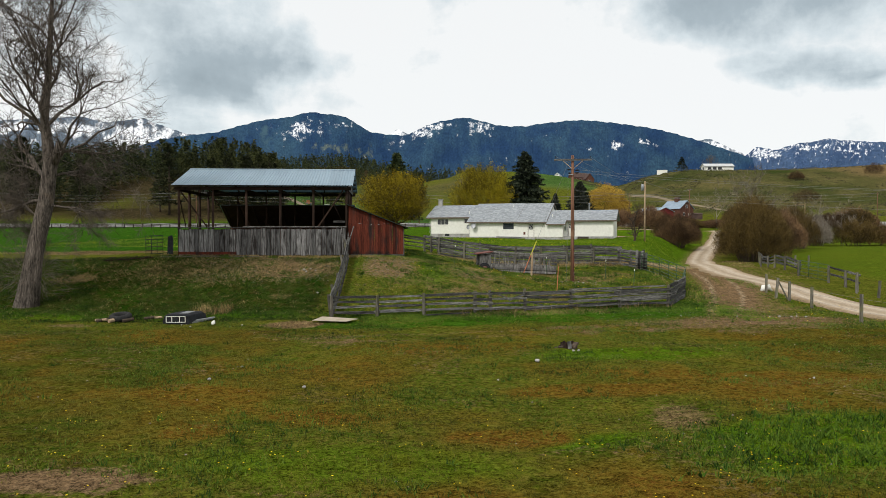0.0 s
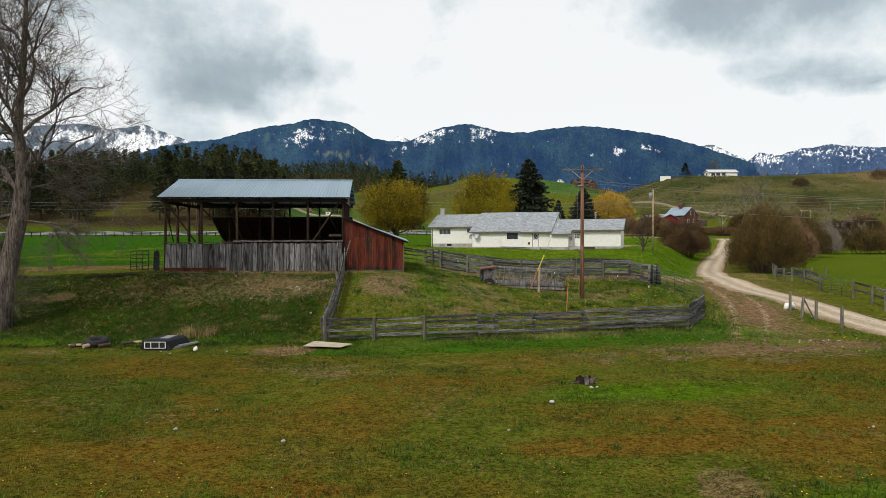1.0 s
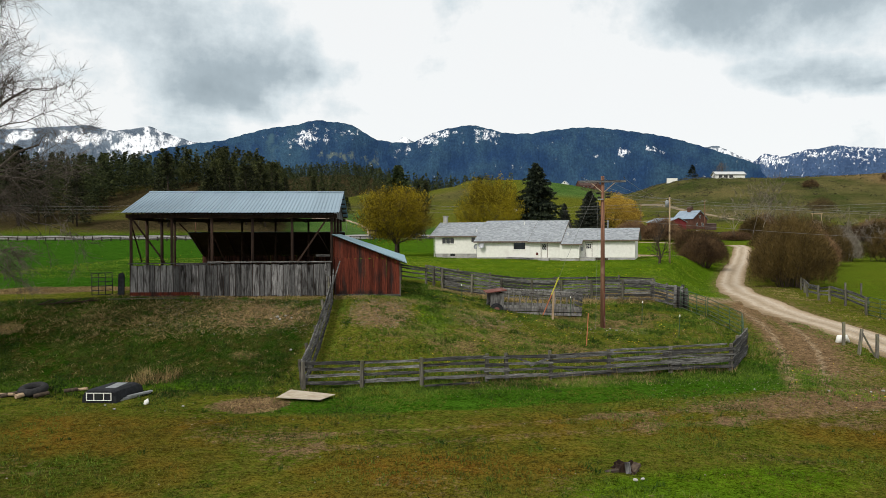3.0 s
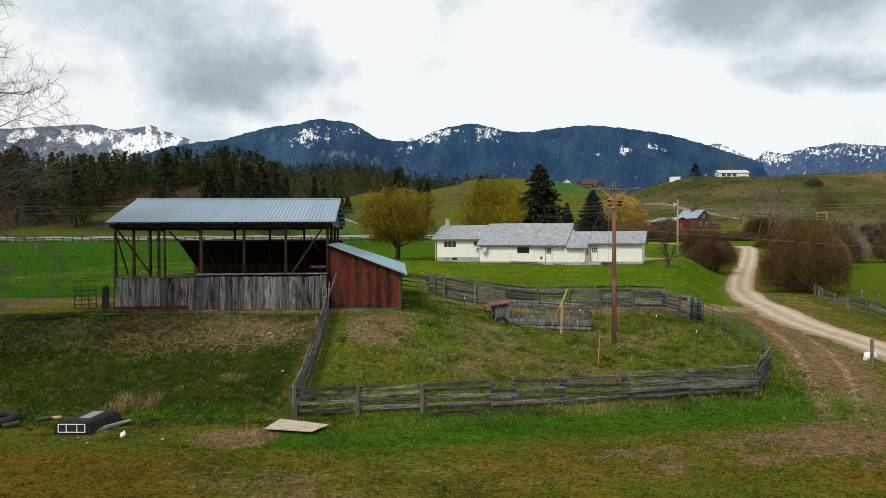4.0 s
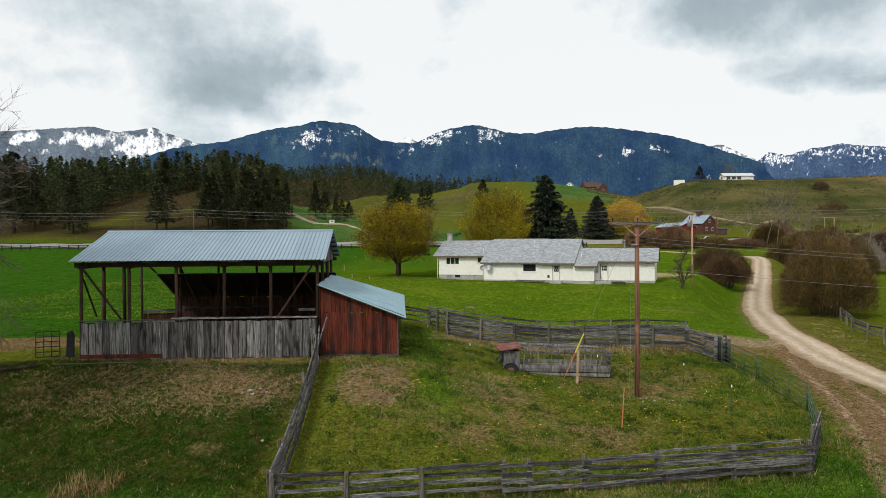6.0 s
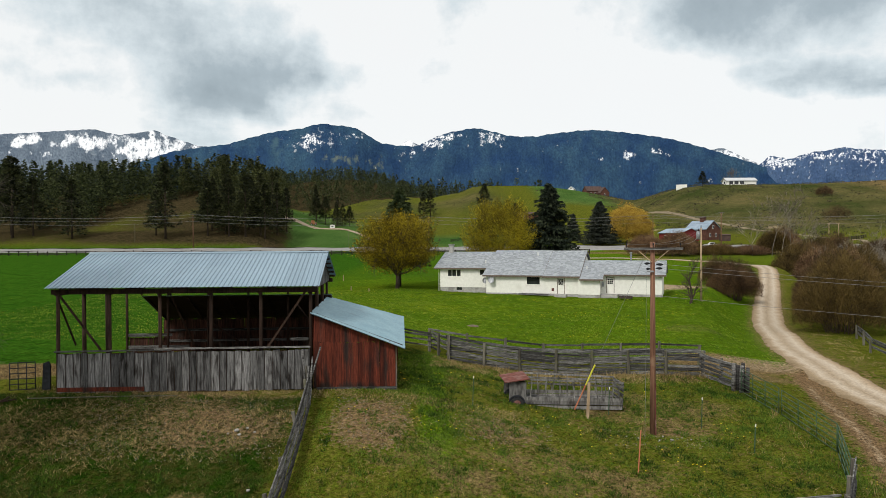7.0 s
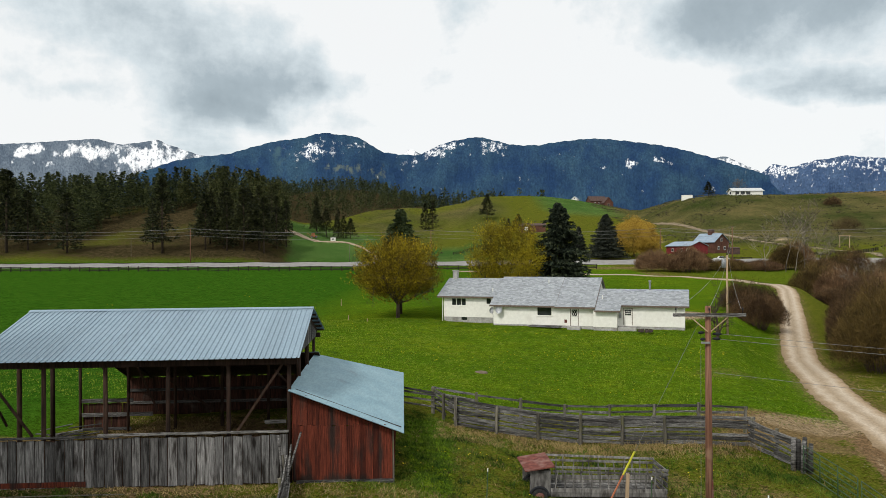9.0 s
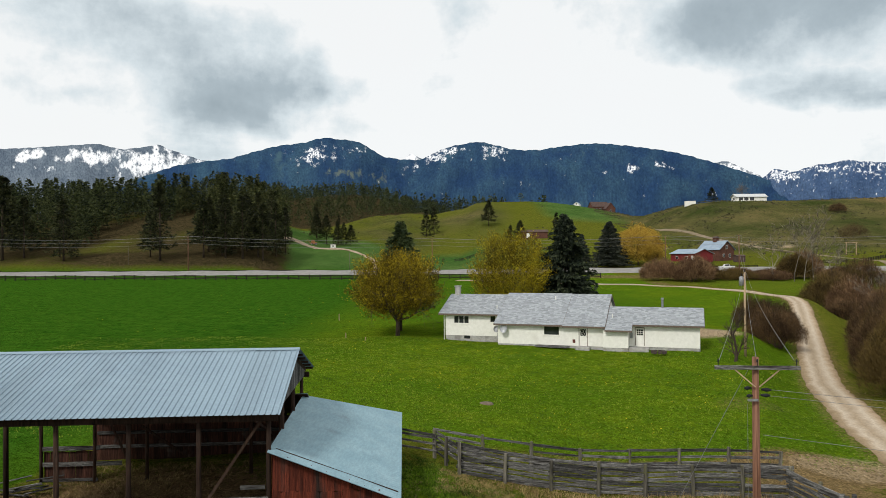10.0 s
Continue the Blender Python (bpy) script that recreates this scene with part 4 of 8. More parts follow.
def build_shed():
    rnd = random.Random(5)
    shed = thing("hay_shed", SHED, "open pole hay shed with grey metal roof and weathered boards", "shed")
    # roof sheets
    run = math.hypot(RIDGE_Y - EAVE_Y, RIDGE_Z - EAVE_Z)
    slope = math.atan2(RIDGE_Z - EAVE_Z, RIDGE_Y - EAVE_Y)
    sheet = ribbed(SHEET_W, run, SHEET_W / 4, 0.035).mesh("roof_sheet", METAL_ROOF)
    for i in range(15):
        x = ROOF_X0 + i * SHEET_W
        piece("roof_sheet", sheet, shed, (x, EAVE_Y, EAVE_Z + rnd.uniform(0, 0.008)), (slope, 0, 0))
        piece("roof_sheet", sheet, shed, (x + SHEET_W, 2 * RIDGE_Y - EAVE_Y, EAVE_Z + rnd.uniform(0, 0.008)), (slope, 0, math.pi))
    part("ridge_cap", Geo().add([(ROOF_X0, RIDGE_Y - 0.2, RIDGE_Z - 0.02), (ROOF_X0, RIDGE_Y, RIDGE_Z + 0.05), (ROOF_X0, RIDGE_Y + 0.2, RIDGE_Z - 0.02), (ROOF_X1, RIDGE_Y - 0.2, RIDGE_Z - 0.02), (ROOF_X1, RIDGE_Y, RIDGE_Z + 0.05),
                                 (ROOF_X1, RIDGE_Y + 0.2, RIDGE_Z - 0.02)], [(0, 3, 4, 1), (1, 4, 5, 2)]), METAL_ROOF, shed)
    # purlins and rafters under the sheets
    for k in range(6):
        f = (k + 0.3) / 5.6
        for side in (1, -1):
            y = EAVE_Y + (RIDGE_Y - EAVE_Y) * f
            y = y if side > 0 else 2 * RIDGE_Y - y
            z = EAVE_Z + (RIDGE_Z - EAVE_Z) * f - 0.07
            part("purlin", Geo().beam((ROOF_X0 + 0.1, y, z), (ROOF_X1 - 0.04, y, z), 0.05, 0.1), WOOD_DARK, shed)
    bays = [SHED_L + k * 2.39 for k in range(6)]
    for x in bays:
        for y0, y1 in ((0.0, RIDGE_Y), (2 * RIDGE_Y, RIDGE_Y)):
            part("rafter", Geo().beam((x + 0.12, y0, EAVE_Z - 0.02), (x + 0.12, y1, RIDGE_Z - 0.2), 0.06, 0.16), WOOD_DARK, shed)
        part("tie_beam", Geo().beam((x - 0.1, 0.05, 4.72), (x - 0.1, SHED_BACK, 4.72), 0.06, 0.18), WOOD_DARK, shed)
    # posts
    for y, zf in ((0.08, 4.9), (SHED_BACK, 4.9)):
        for x in bays:
            r = 0.095 if y < 1 else 0.085
            lean = rnd.uniform(-0.03, 0.03)
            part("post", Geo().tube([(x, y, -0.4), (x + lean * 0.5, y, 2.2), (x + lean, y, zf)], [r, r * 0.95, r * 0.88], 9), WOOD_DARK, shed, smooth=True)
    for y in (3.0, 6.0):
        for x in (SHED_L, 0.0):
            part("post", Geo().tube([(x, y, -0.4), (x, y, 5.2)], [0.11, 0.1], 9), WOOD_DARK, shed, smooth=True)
    # plates along the eaves
    part("eave_beam", Geo().beam((ROOF_X0 + 0.1, 0.0, 4.82), (0.35, 0.0, 4.82), 0.1, 0.24), WOOD_DARK, shed)
    part("eave_beam", Geo().beam((ROOF_X0 + 0.1, SHED_BACK, 4.82), (0.35, SHED_BACK, 4.82), 0.1, 0.24), WOOD_DARK, shed)
    part("side_beam", Geo().beam((SHED_L, 0, 4.72), (SHED_L, SHED_BACK, 4.72), 0.1, 0.2), WOOD_DARK, shed)
    # braces
    for a, b in (((SHED_L + 0.15, 0.03, 4.6), (SHED_L + 2.0, 0.03, 2.02)), ((SHED_L, 0.3, 4.2), (SHED_L, 2.0, 2.0)), ((-0.25, 0.02, 4.7), (-2.05, 0.02, 2.05)), ((-9.6, SHED_BACK - 0.15, 4.6), (-8.0, SHED_BACK - 0.15, 1.0)),
                 ((-7.4, SHED_BACK - 0.12, 2.6), (-5.3, SHED_BACK - 0.12, 1.1)), ((-1.2, 4.0, 3.8), (-0.1, 8.6, 1.2)), ((SHED_L + 0.3, SHED_BACK, 4.6), (SHED_L + 0.9, SHED_BACK, 4.0))):
        part("brace", Geo().beam(a, b, 0.05, 0.10), WOOD_DARK, shed)
    # gable boards at the open end
    for k in range(24):
        y = RIDGE_Y - 4.35 + k * 0.366
        top = RIDGE_Z - 0.12 - abs(y + 0.18 - RIDGE_Y) * math.tan(slope)
        me = Geo().box(-0.012, 0.005, 0, 0.012, 0.355, max(0.1, top - 4.78)).mesh("gable_board", WOOD_UP)
        piece("gable_board", me, shed, (0.12, y, 4.78))
        if k % 2:
            piece("gable_board", me, shed, (SHED_L - 0.1, y, 4.78))
    # front wall of upright boards, seven shared shapes
    shapes = [board_mesh("wall_board", 0.30 + 0.03 * (k % 3), 1.93, 0.028, WOOD_UP, k * 1.7) for k in range(7)]
    x, i = SHED_L + 0.02, 0
    while x < -0.12:
        k = rnd.randrange(7)
        w = 0.30 + 0.03 * (k % 3)
        high = 0.97 + rnd.uniform(0, 0.035)
        piece("wall_board", shapes[k], shed, (x + w / 2, -0.06 + rnd.uniform(-0.006, 0.006), -0.02 + rnd.uniform(-0.05, 0.03)), (rnd.uniform(-0.004, 0.004), rnd.uniform(-0.006, 0.006), 0), (1, 1, high))
        x += w + 0.034
        i += 1
    # dark sheet added behind the boards so their gaps read as shade
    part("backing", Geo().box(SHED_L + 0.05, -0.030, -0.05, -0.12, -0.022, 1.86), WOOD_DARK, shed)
    part("sill_board", Geo().beam((SHED_L, -0.09, 0.16), (-7.9, -0.09, 0.14), 0.03, 0.2), WOOD_RED, shed, "worn red sill board")
    part("top_rail", Geo().beam((SHED_L - 0.1, -0.07, 1.97), (-6.6, -0.07, 1.99), 0.17, 0.06), WOOD_RAIL, shed)
    part("top_rail", Geo().beam((-7.4, -0.1, 2.05), (0.0, -0.07, 2.03), 0.15, 0.07), WOOD_RAIL, shed)
    part("inner_rail", Geo().beam((SHED_L, 0.02, 1.2), (0.0, 0.02, 1.2), 0.05, 0.15), WOOD_DARK, shed)
    part("inner_rail", Geo().beam((SHED_L, 0.02, 0.5), (0.0, 0.02, 0.5), 0.05, 0.15), WOOD_DARK, shed)
    part("corner_board", Geo().beam((-0.95, -0.04, 2.42), (-0.1, -0.04, 2.42), 0.03, 0.14), WOOD_RAIL, shed)
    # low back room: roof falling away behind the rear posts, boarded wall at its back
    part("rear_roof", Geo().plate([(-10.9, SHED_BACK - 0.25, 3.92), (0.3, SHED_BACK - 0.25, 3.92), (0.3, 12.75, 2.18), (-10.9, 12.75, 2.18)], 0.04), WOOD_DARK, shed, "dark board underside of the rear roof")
    part("rear_sheet", Geo().plate([(-11.0, SHED_BACK - 0.28, 3.97), (0.3, SHED_BACK - 0.28, 3.97), (0.3, 12.8, 2.23), (-11.0, 12.8, 2.23)], 0.02), TIN_ROOF, shed, "old tin sheets of the rear roof")
    for k in range(10):
        xx = -10.7 + k * 1.18
        part("rear_rafter", Geo().beam((xx, SHED_BACK - 0.1, 3.80), (xx, 12.6, 2.08), 0.06, 0.14), WOOD_DARK, shed)
    back = [board_mesh("back_board", 0.297, 2.2, 0.026, WOOD_BROWN, k * 2.1) for k in range(5)]
    for k in range(39):
        piece("back_board", back[k % 5], shed, (-10.75 + k * 0.288, 12.45 + rnd.uniform(-0.006, 0.006), rnd.uniform(-0.05, 0.0)), (0, rnd.uniform(-0.006, 0.006), 0))
    for z in (0.75, 1.45):
        part("back_rail", Geo().beam((-10.8, 12.38, z), (0.3, 12.38, z), 0.05, 0.16), WOOD_RAIL, shed)
    low = [board_mesh("low_board", 0.27, 1.45, 0.026, WOOD_BROWN, k * 2.7 + 1) for k in range(3)]
    for k in range(8):
        piece("low_board", low[k % 3], shed, (SHED_L + 0.22 + k * 0.283, SHED_BACK + 0.1, rnd.uniform(-0.05, 0)))
    for z in (0.85, 1.58):
        part("low_rail", Geo().beam((SHED_L - 0.05, SHED_BACK - 0.02, z), (-8.3 - 1.0 * (z > 1), SHED_BACK - 0.02, z), 0.04, 0.2), WOOD_RAIL, shed)
    part("low_rail", Geo().beam((SHED_L - 0.05, SHED_BACK - 0.02, 0.12), (-9.4, SHED_BACK - 0.02, 0.12), 0.05, 0.14), WOOD_RAIL, shed)
    # side wall between shed and lean-to
    side = [board_mesh("side_board", 0.29, 3.55, 0.026, WOOD_RED, k * 1.3 + 4) for k in range(4)]
    for k in range(30):
        ob = piece("side_board", side[k % 4], shed, (0.13, 0.2 + k * 0.297, 0), (0, 0, math.pi / 2))
    # lean-to
    lean = thing("lean_to", SHED, "worn red board lean-to with a bluish tin roof", "shed")
    front = [board_mesh("front_board", 0.262, 1.0, 0.028, WOOD_RED, k * 1.9 + 2) for k in range(5)]
    n = 15
    for k in range(n):
        xx = 0.19 + (k + 0.5) * 0.264
        top = 3.675 - 0.391 * (xx + 0.04)
        seam = 2.25 + rnd.uniform(-0.05, 0.05)
        low, y = -0.05 + rnd.uniform(-0.04, 0.02), -0.07 - 0.008 * (k % 2)
        piece("front_board", front[k % 5], lean, (xx, y, low), (0, rnd.uniform(-0.003, 0.003), 0), (1.02, 1, min(top, seam) - low))
        if top > seam + 0.1:
            piece("front_board", front[(k + 2) % 5], lean, (xx, y - 0.012, seam), (0, 0, 0), (1.02, 1, top - seam))
    part("corner_post", Geo().beam((4.18, 0.0, -0.25), (4.16, 0.0, 1.95), 0.09, 0.09, (0, 1, 0)), WOOD_POST, lean, "weathered corner post")
    part("base_plank", Geo().beam((0.3, -0.10, -0.03), (4.2, -0.10, -0.06), 0.05, 0.16), WOOD_RAIL, lean)
    wall = [board_mesh("end_board", 0.28, 1.95, 0.026, WOOD_RED, k * 2.3 + 1) for k in range(4)]
    for k in range(43):
        piece("end_board", wall[k % 4], lean, (4.2 + 0.012 * k * 0.28, 0.2 + k * 0.284, 0.0), (0, 0, math.pi / 2))
    A, B, C, D = Vector((0.02, -0.38, 3.70)), Vector((4.62, -0.42, 1.90)), Vector((4.78, 12.5, 2.12)), Vector((0.02, 9.25, 3.78))
    g = Geo()
    cols, rows = 120, 2
    for layer in (0.0, -0.02):
        for j in range(cols + 1):
            v = j / cols
            for i in range(rows + 1):
                u = i / rows
                p = (A * (1 - u) + B * u) * (1 - v) + (D * (1 - u) + C * u) * v
                g.v.append((p.x, p.y, p.z + layer + 0.016 * math.cos(j * math.pi)))
    m = rows + 1
    for s in (0, (cols + 1) * m):
        g.f += [(s + j * m + i, s + j * m + i + 1, s + (j + 1) * m + i + 1, s + (j + 1) * m + i) for j in range(cols) for i in range(rows)]
    part("tin_roof", g, TIN_ROOF, lean, "bluish corrugated tin roof")
    for k in range(5):
        part("rafter", Geo().beam((0.2, 0.4 + k * 2.1, 3.58), (4.5, 0.4 + k * 2.6, 1.93), 0.05, 0.12), WOOD_DARK, lean)


build_shed()

# ---------------------------------------------------------------- the white ranch house
HOUSE = pose(2.5, 105.6, 6.35, 0, 0, -17.0)
PITCH = 0.415


def build_house():
    rnd = random.Random(8)
    house = thing("house", HOUSE, "long low white ranch house with grey shingle roof", "house")

    def wall(name, x0, y0, x1, y1, z0, z1, holes=(), t=0.2, material=PAINT_WHITE):
        """A wall facing the front between x0 and x1 with openings (xa, xb, za, zb)."""
        g = Geo()
        cuts = sorted({x0, x1, *[h[0] for h in holes], *[h[1] for h in holes]})
        for a, b in zip(cuts, cuts[1:]):
            over = sorted([h for h in holes if h[0] < b - 1e-6 and h[1] > a + 1e-6], key=lambda h: h[2])
            z = z0
            for h in over:
                if h[2] > z:
                    g.box(a, y0, z, b, y0 + t, h[2])
                z = h[3]
            if z < z1:
                g.box(a, y0, z, b, y0 + t, z1)
        return part(name, g, material, house)

    def window(xa, xb, za, zb, y, bars=()):
        w = part("window", Geo().box(xa + 0.03, y + 0.09, za + 0.03, xb - 0.03, y + 0.10, zb - 0.03), GLASS, house, "dark window pane in a white frame")
        fr = Geo()
        for a in ((xa, za, xb, za + 0.05), (xa, zb - 0.05, xb, zb), (xa, za, xa + 0.05, zb), (xb - 0.05, za, xb, zb), *[(b - 0.025, za, b + 0.025, zb) for b in bars]):
            fr.box(a[0], y - 0.012, a[1], a[2], y + 0.085, a[3])
        part("frame", fr, PAINT_WHITE, w)
        part("sill", Geo().box(xa - 0.06, y - 0.05, za - 0.05, xb + 0.06, y - 0.014, za), PAINT_WHITE, w)

    def door(xa, xb, z0, z1, y, lattice):
        d = part("door", Geo().box(xa + 0.05, y + 0.06, z0 + 0.02, xb - 0.05, y + 0.1, z1 - 0.05), PAINT_WHITE, house, "white door with a dark glazed light")
        fr = Geo().box(xa, y - 0.015, z0, xa + 0.06, y + 0.12, z1).box(xb - 0.06, y - 0.015, z0, xb, y + 0.12, z1).box(xa + 0.061, y - 0.015, z1 - 0.06, xb - 0.061, y + 0.12, z1)
        part("frame", fr, TRIM_BROWN, d)
        m, zl, zh, hw = (xa + xb) / 2, z0 + 1.05, z1 - 0.22, (xb - xa) / 2 - 0.17
        part("pane", Geo().box(m - hw, y + 0.045, zl, m + hw, y + 0.055, zh), GLASS, d)
        bars = Geo()
        if lattice:
            n = 3
            for k in range(-n, n + 1):
                for s in (1, -1):
                    za, zb = zl, zh
                    xs = m + k * 0.26
                    xe = xs + s * (zh - zl) * 0.55
                    lo, hi = m - hw, m + hw
                    ts = sorted([(lo - xs) / (xe - xs), (hi - xs) / (xe - xs)])
                    t0, t1 = max(0, ts[0]), min(1, ts[1])
                    if t1 > t0 + 0.05:
                        bars.beam((xs + (xe - xs) * t0, y + 0.03, za + (zb - za) * t0), (xs + (xe - xs) * t1, y + 0.03, za + (zb - za) * t1), 0.02, 0.03, (0, 1, 0))
        else:
            for k in (-1, 1):
                bars.box(m + k * hw / 3 - 0.015, y + 0.02, zl, m + k * hw / 3 + 0.015, y + 0.04, zh)
                zc = zl + (zh - zl) * (0.5 + k / 6)
                bars.box(m - hw, y + 0.015, zc - 0.015, m + hw, y + 0.019, zc + 0.015)
        part("lattice", bars, PAINT_WHITE, d)
        part("handle", Geo().tube([(xb - 0.14, y + 0.0, z0 + 1.0), (xb - 0.14, y + 0.06, z0 + 1.0)], [0.03, 0.02], 8), STEEL, d, "small metal door knob")

    def roof(name, x0, x1, y0, z0, ridge_y, back_y, thick=0.16):
        """Two slopes of shingle courses, from the front eave to the ridge and down the back."""
        top = z0 + (ridge_y - y0) * PITCH
        zb = top - (back_y - ridge_y) * PITCH
        g = Geo().slab([(y0, z0 - thick), (ridge_y, top - thick), (back_y, zb - thick), (back_y, zb), (ridge_y, top), (y0, z0)], "x", x0, x1)
        r = part(name, g, SHINGLE, house, "mottled grey asphalt shingle roof")
        n = int((ridge_y - y0) / 0.17)
        c = Geo()
        for k in range(n):
            y = y0 + k * (ridge_y - y0) / n
            z = z0 + (y - y0) * PITCH
            step = (ridge_y - y0) / n
            x = x0 + 0.001
            while x < x1 - 0.01:
                e = min(x + rnd.uniform(0.22, 0.42), x1 - 0.001)
                h = rnd.uniform(0.010, 0.022)
                c.add([(x, y - 0.01, z + 0.004), (e - 0.012, y - 0.01, z + 0.004), (e - 0.012, y - 0.01, z + h), (x, y - 0.01, z + h), (x, y + step, z + step * PITCH + 0.004), (e - 0.012, y + step, z + step * PITCH + 0.004)],
                      [(0, 1, 2, 3), (3, 2, 5, 4)])
                x = e
        part("shingles", c, SHINGLE_TABS, r, kind="stuff")
        part("fascia", Geo().box(x0, y0 - 0.03, z0 - thick - 0.02, x1, y0 - 0.002, z0 - 0.01), TRIM_BROWN, r)
        for x in (x0 - 0.025, x1 + 0.002):
            part("rake_board", Geo().slab([(y0, z0 - thick - 0.03), (ridge_y, top - thick - 0.03), (back_y, zb - thick - 0.03), (back_y, zb - 0.02), (ridge_y, top - 0.02), (y0, z0 - 0.02)], "x", x, x + 0.023), TRIM_BROWN, r)
        return r, top

    # main block
    RY = 6.6
    wall("front_wall", 0, 0.0, 11.13, 0.2, 0.12, 2.22, [(4.97, 6.63, 1.14, 2.1), (8.63, 9.54, 0.12, 2.1)])
    window(4.97, 6.63, 1.14, 2.1, 0.0)
    door(8.63, 9.54, 0.1, 2.1, 0.0, True)
    part("foundation", Geo().box(0.02, 0.03, -0.5, 11.11, 0.19, 0.118), CONCRETE, house)
    part("gable_wall", Geo().slab([(0.21, -0.4), (11.0, -0.4), (11.0, 3.1), (RY, 4.8), (0.21, 2.35)], "x", 10.93, 11.13), PAINT_WHITE, house)
    part("jog_wall", Geo().box(0.0, 0.21, -0.4, 0.2, 2.49, 2.4), PAINT_WHITE, house)
    # set-back wing
    wall("wing_wall", -6.7, 2.3, -0.002, 2.5, 0.56, 3.0, [(-5.72, -3.92, 1.9, 2.78), (-1.49, -0.85, 2.1, 2.84)])
    window(-5.72, -3.92, 1.9, 2.78, 2.3, (-5.12, -4.52))
    window(-1.49, -0.85, 2.1, 2.84, 2.3)
    g = Geo().box(-6.68, 2.33, -0.5, -4.53, 2.5, 0.555).box(-3.81, 2.33, -0.5, -0.003, 2.5, 0.555).box(-4.53, 2.33, -0.5, -3.81, 2.5, 0.2)
    part("foundation", g, CONCRETE, house)
    part("basement_window", Geo().box(-4.53, 2.4, 0.2, -3.81, 2.43, 0.555), GLASS, house)
    part("gable_wall", Geo().slab([(2.51, -0.4), (11.0, -0.4), (11.0, 3.0), (RY, 4.8), (2.51, 3.05)], "x", -6.7, -6.5), PAINT_WHITE, house)
    part("back_wall", Geo().box(-6.49, 10.8, -0.4, 10.92, 11.0, 3.0), PAINT_WHITE, house)
    roof("roof", -7.4, -0.35, 1.9, 3.02, RY, 11.3)
    roof("roof", -0.348, 7.0, -0.4, 2.26, RY, 11.3)
    roof("roof", 7.002, 11.35, -0.46, 2.20, RY - 0.03, 11.3)
    # lower extension and garage
    wall("extension_wall", 11.15, -0.4, 13.63, -0.2, 0.1, 1.84)
    part("foundation", Geo().box(11.17, -0.37, -0.5, 13.61, -0.21, 0.098), CONCRETE, house)
    part("return_wall", Geo().box(13.43, -0.19, -0.4, 13.63, 0.79, 2.05), PAINT_WHITE, house)
    wall("garage_wall", 13.64, 0.8, 20.45, 1.0, 0.16, 2.30, [(14.2, 15.15, 0.28, 2.12)])
    part("foundation", Geo().box(13.66, 0.83, -0.5, 20.43, 0.99, 0.158), CONCRETE, house)
    door(14.2, 15.15, 0.26, 2.12, 0.8, False)
    part("gable_wall", Geo().slab([(1.01, -0.4), (7.2, -0.4), (7.2, 2.5), (4.1, 3.7), (1.01, 2.4)], "x", 20.25, 20.45), PAINT_WHITE, house)
    part("back_wall", Geo().box(11.14, 7.0, -0.4, 20.24, 7.2, 2.4), PAINT_WHITE, house)
    roof("roof", 14.0, 20.87, 0.4, 2.42, 4.1, 7.6)
    roof("roof", 11.36, 13.998, -0.82, 1.915, 4.1, 7.6)
    # fittings
    chim = part("chimney", Geo().box(-6.85, 6.3, 4.2, -6.3, 6.9, 5.85), CONCRETE, house, "grey block chimney")
    part("cap", Geo().box(-6.92, 6.22, 5.852, -6.23, 6.98, 5.95), CONCRETE, chim)
    flue = part("flue", Geo().tube([(16.8, 4.0, 3.6), (16.8, 4.0, 4.75)], [0.11, 0.11], 12), STEEL, house, "metal stove flue")
    part("cap", Geo().tube([(16.8, 4.0, 4.78), (16.8, 4.0, 4.95)], [0.15, 0.15], 12), STEEL, flue)
    for x, y, z in ((5.4, 5.0, 4.5), (-0.9, 3.2, 3.55), (11.9, 1.7, 2.95)):
        part("vent_pipe", Geo().tube([(x, y, z - 0.3), (x, y, z + 0.42)], [0.05, 0.05], 8), PAINT_WHITE, house)
    part("step", Geo().box(8.4, -0.75, -0.4, 9.8, -0.01, 0.07), CONCRETE, house)
    part("step", Geo().box(13.7, -0.35, -0.4, 15.6, 0.79, 0.12), CONCRETE, house)
    part("vent_grille", Geo().box(8.0, -0.02, 0.42, 8.28, 0.0, 0.78), RUST, house)
    meter = part("meter_box", Geo().box(13.75, 0.66, 1.0, 13.98, 0.798, 1.5), STEEL, house)
    part("conduit", Geo().tube([(13.86, 0.74, 1.5), (13.86, 0.74, 2.25)], [0.025, 0.025], 6), STEEL, meter)
    part("downspout", Geo().tube([(-6.85, 2.25, 0.0), (-6.85, 2.25, 2.8)], [0.04, 0.04], 6), PAINT_WHITE, house)
    # satellite dishes on their arms at the jog
    for x, y, z, r, ry in ((-0.35, 0.9, 1.55, 0.33, 0.3), (0.75, -0.35, 1.75, 0.40, -0.4)):
        g = Geo()
        n = 16
        g.v = [(x, y - 0.02, z)]
        for ring, rr in enumerate((0.5, 1.0)):
            for k in range(n):
                a = k * math.tau / n
                g.v.append((x + r * rr * math.cos(a), y - 0.14 * rr * rr + 0.1 * math.sin(a) * rr, z + r * rr * math.sin(a) * 1.1))
        g.f = [(0, 1 + k, 1 + (k + 1) % n) for k in range(n)] + [(1 + k, 1 + n + k, 1 + n + (k + 1) % n, 1 + (k + 1) % n) for k in range(n)]
        dish = part("satellite_dish", g, STEEL, house, "grey satellite dish")
        part("arm", Geo().tube([(x, y, z), (x + ry, 0.05, z - 0.5), (x + ry, 0.05, z - 1.0)], [0.025, 0.025, 0.025], 6), STEEL, dish)
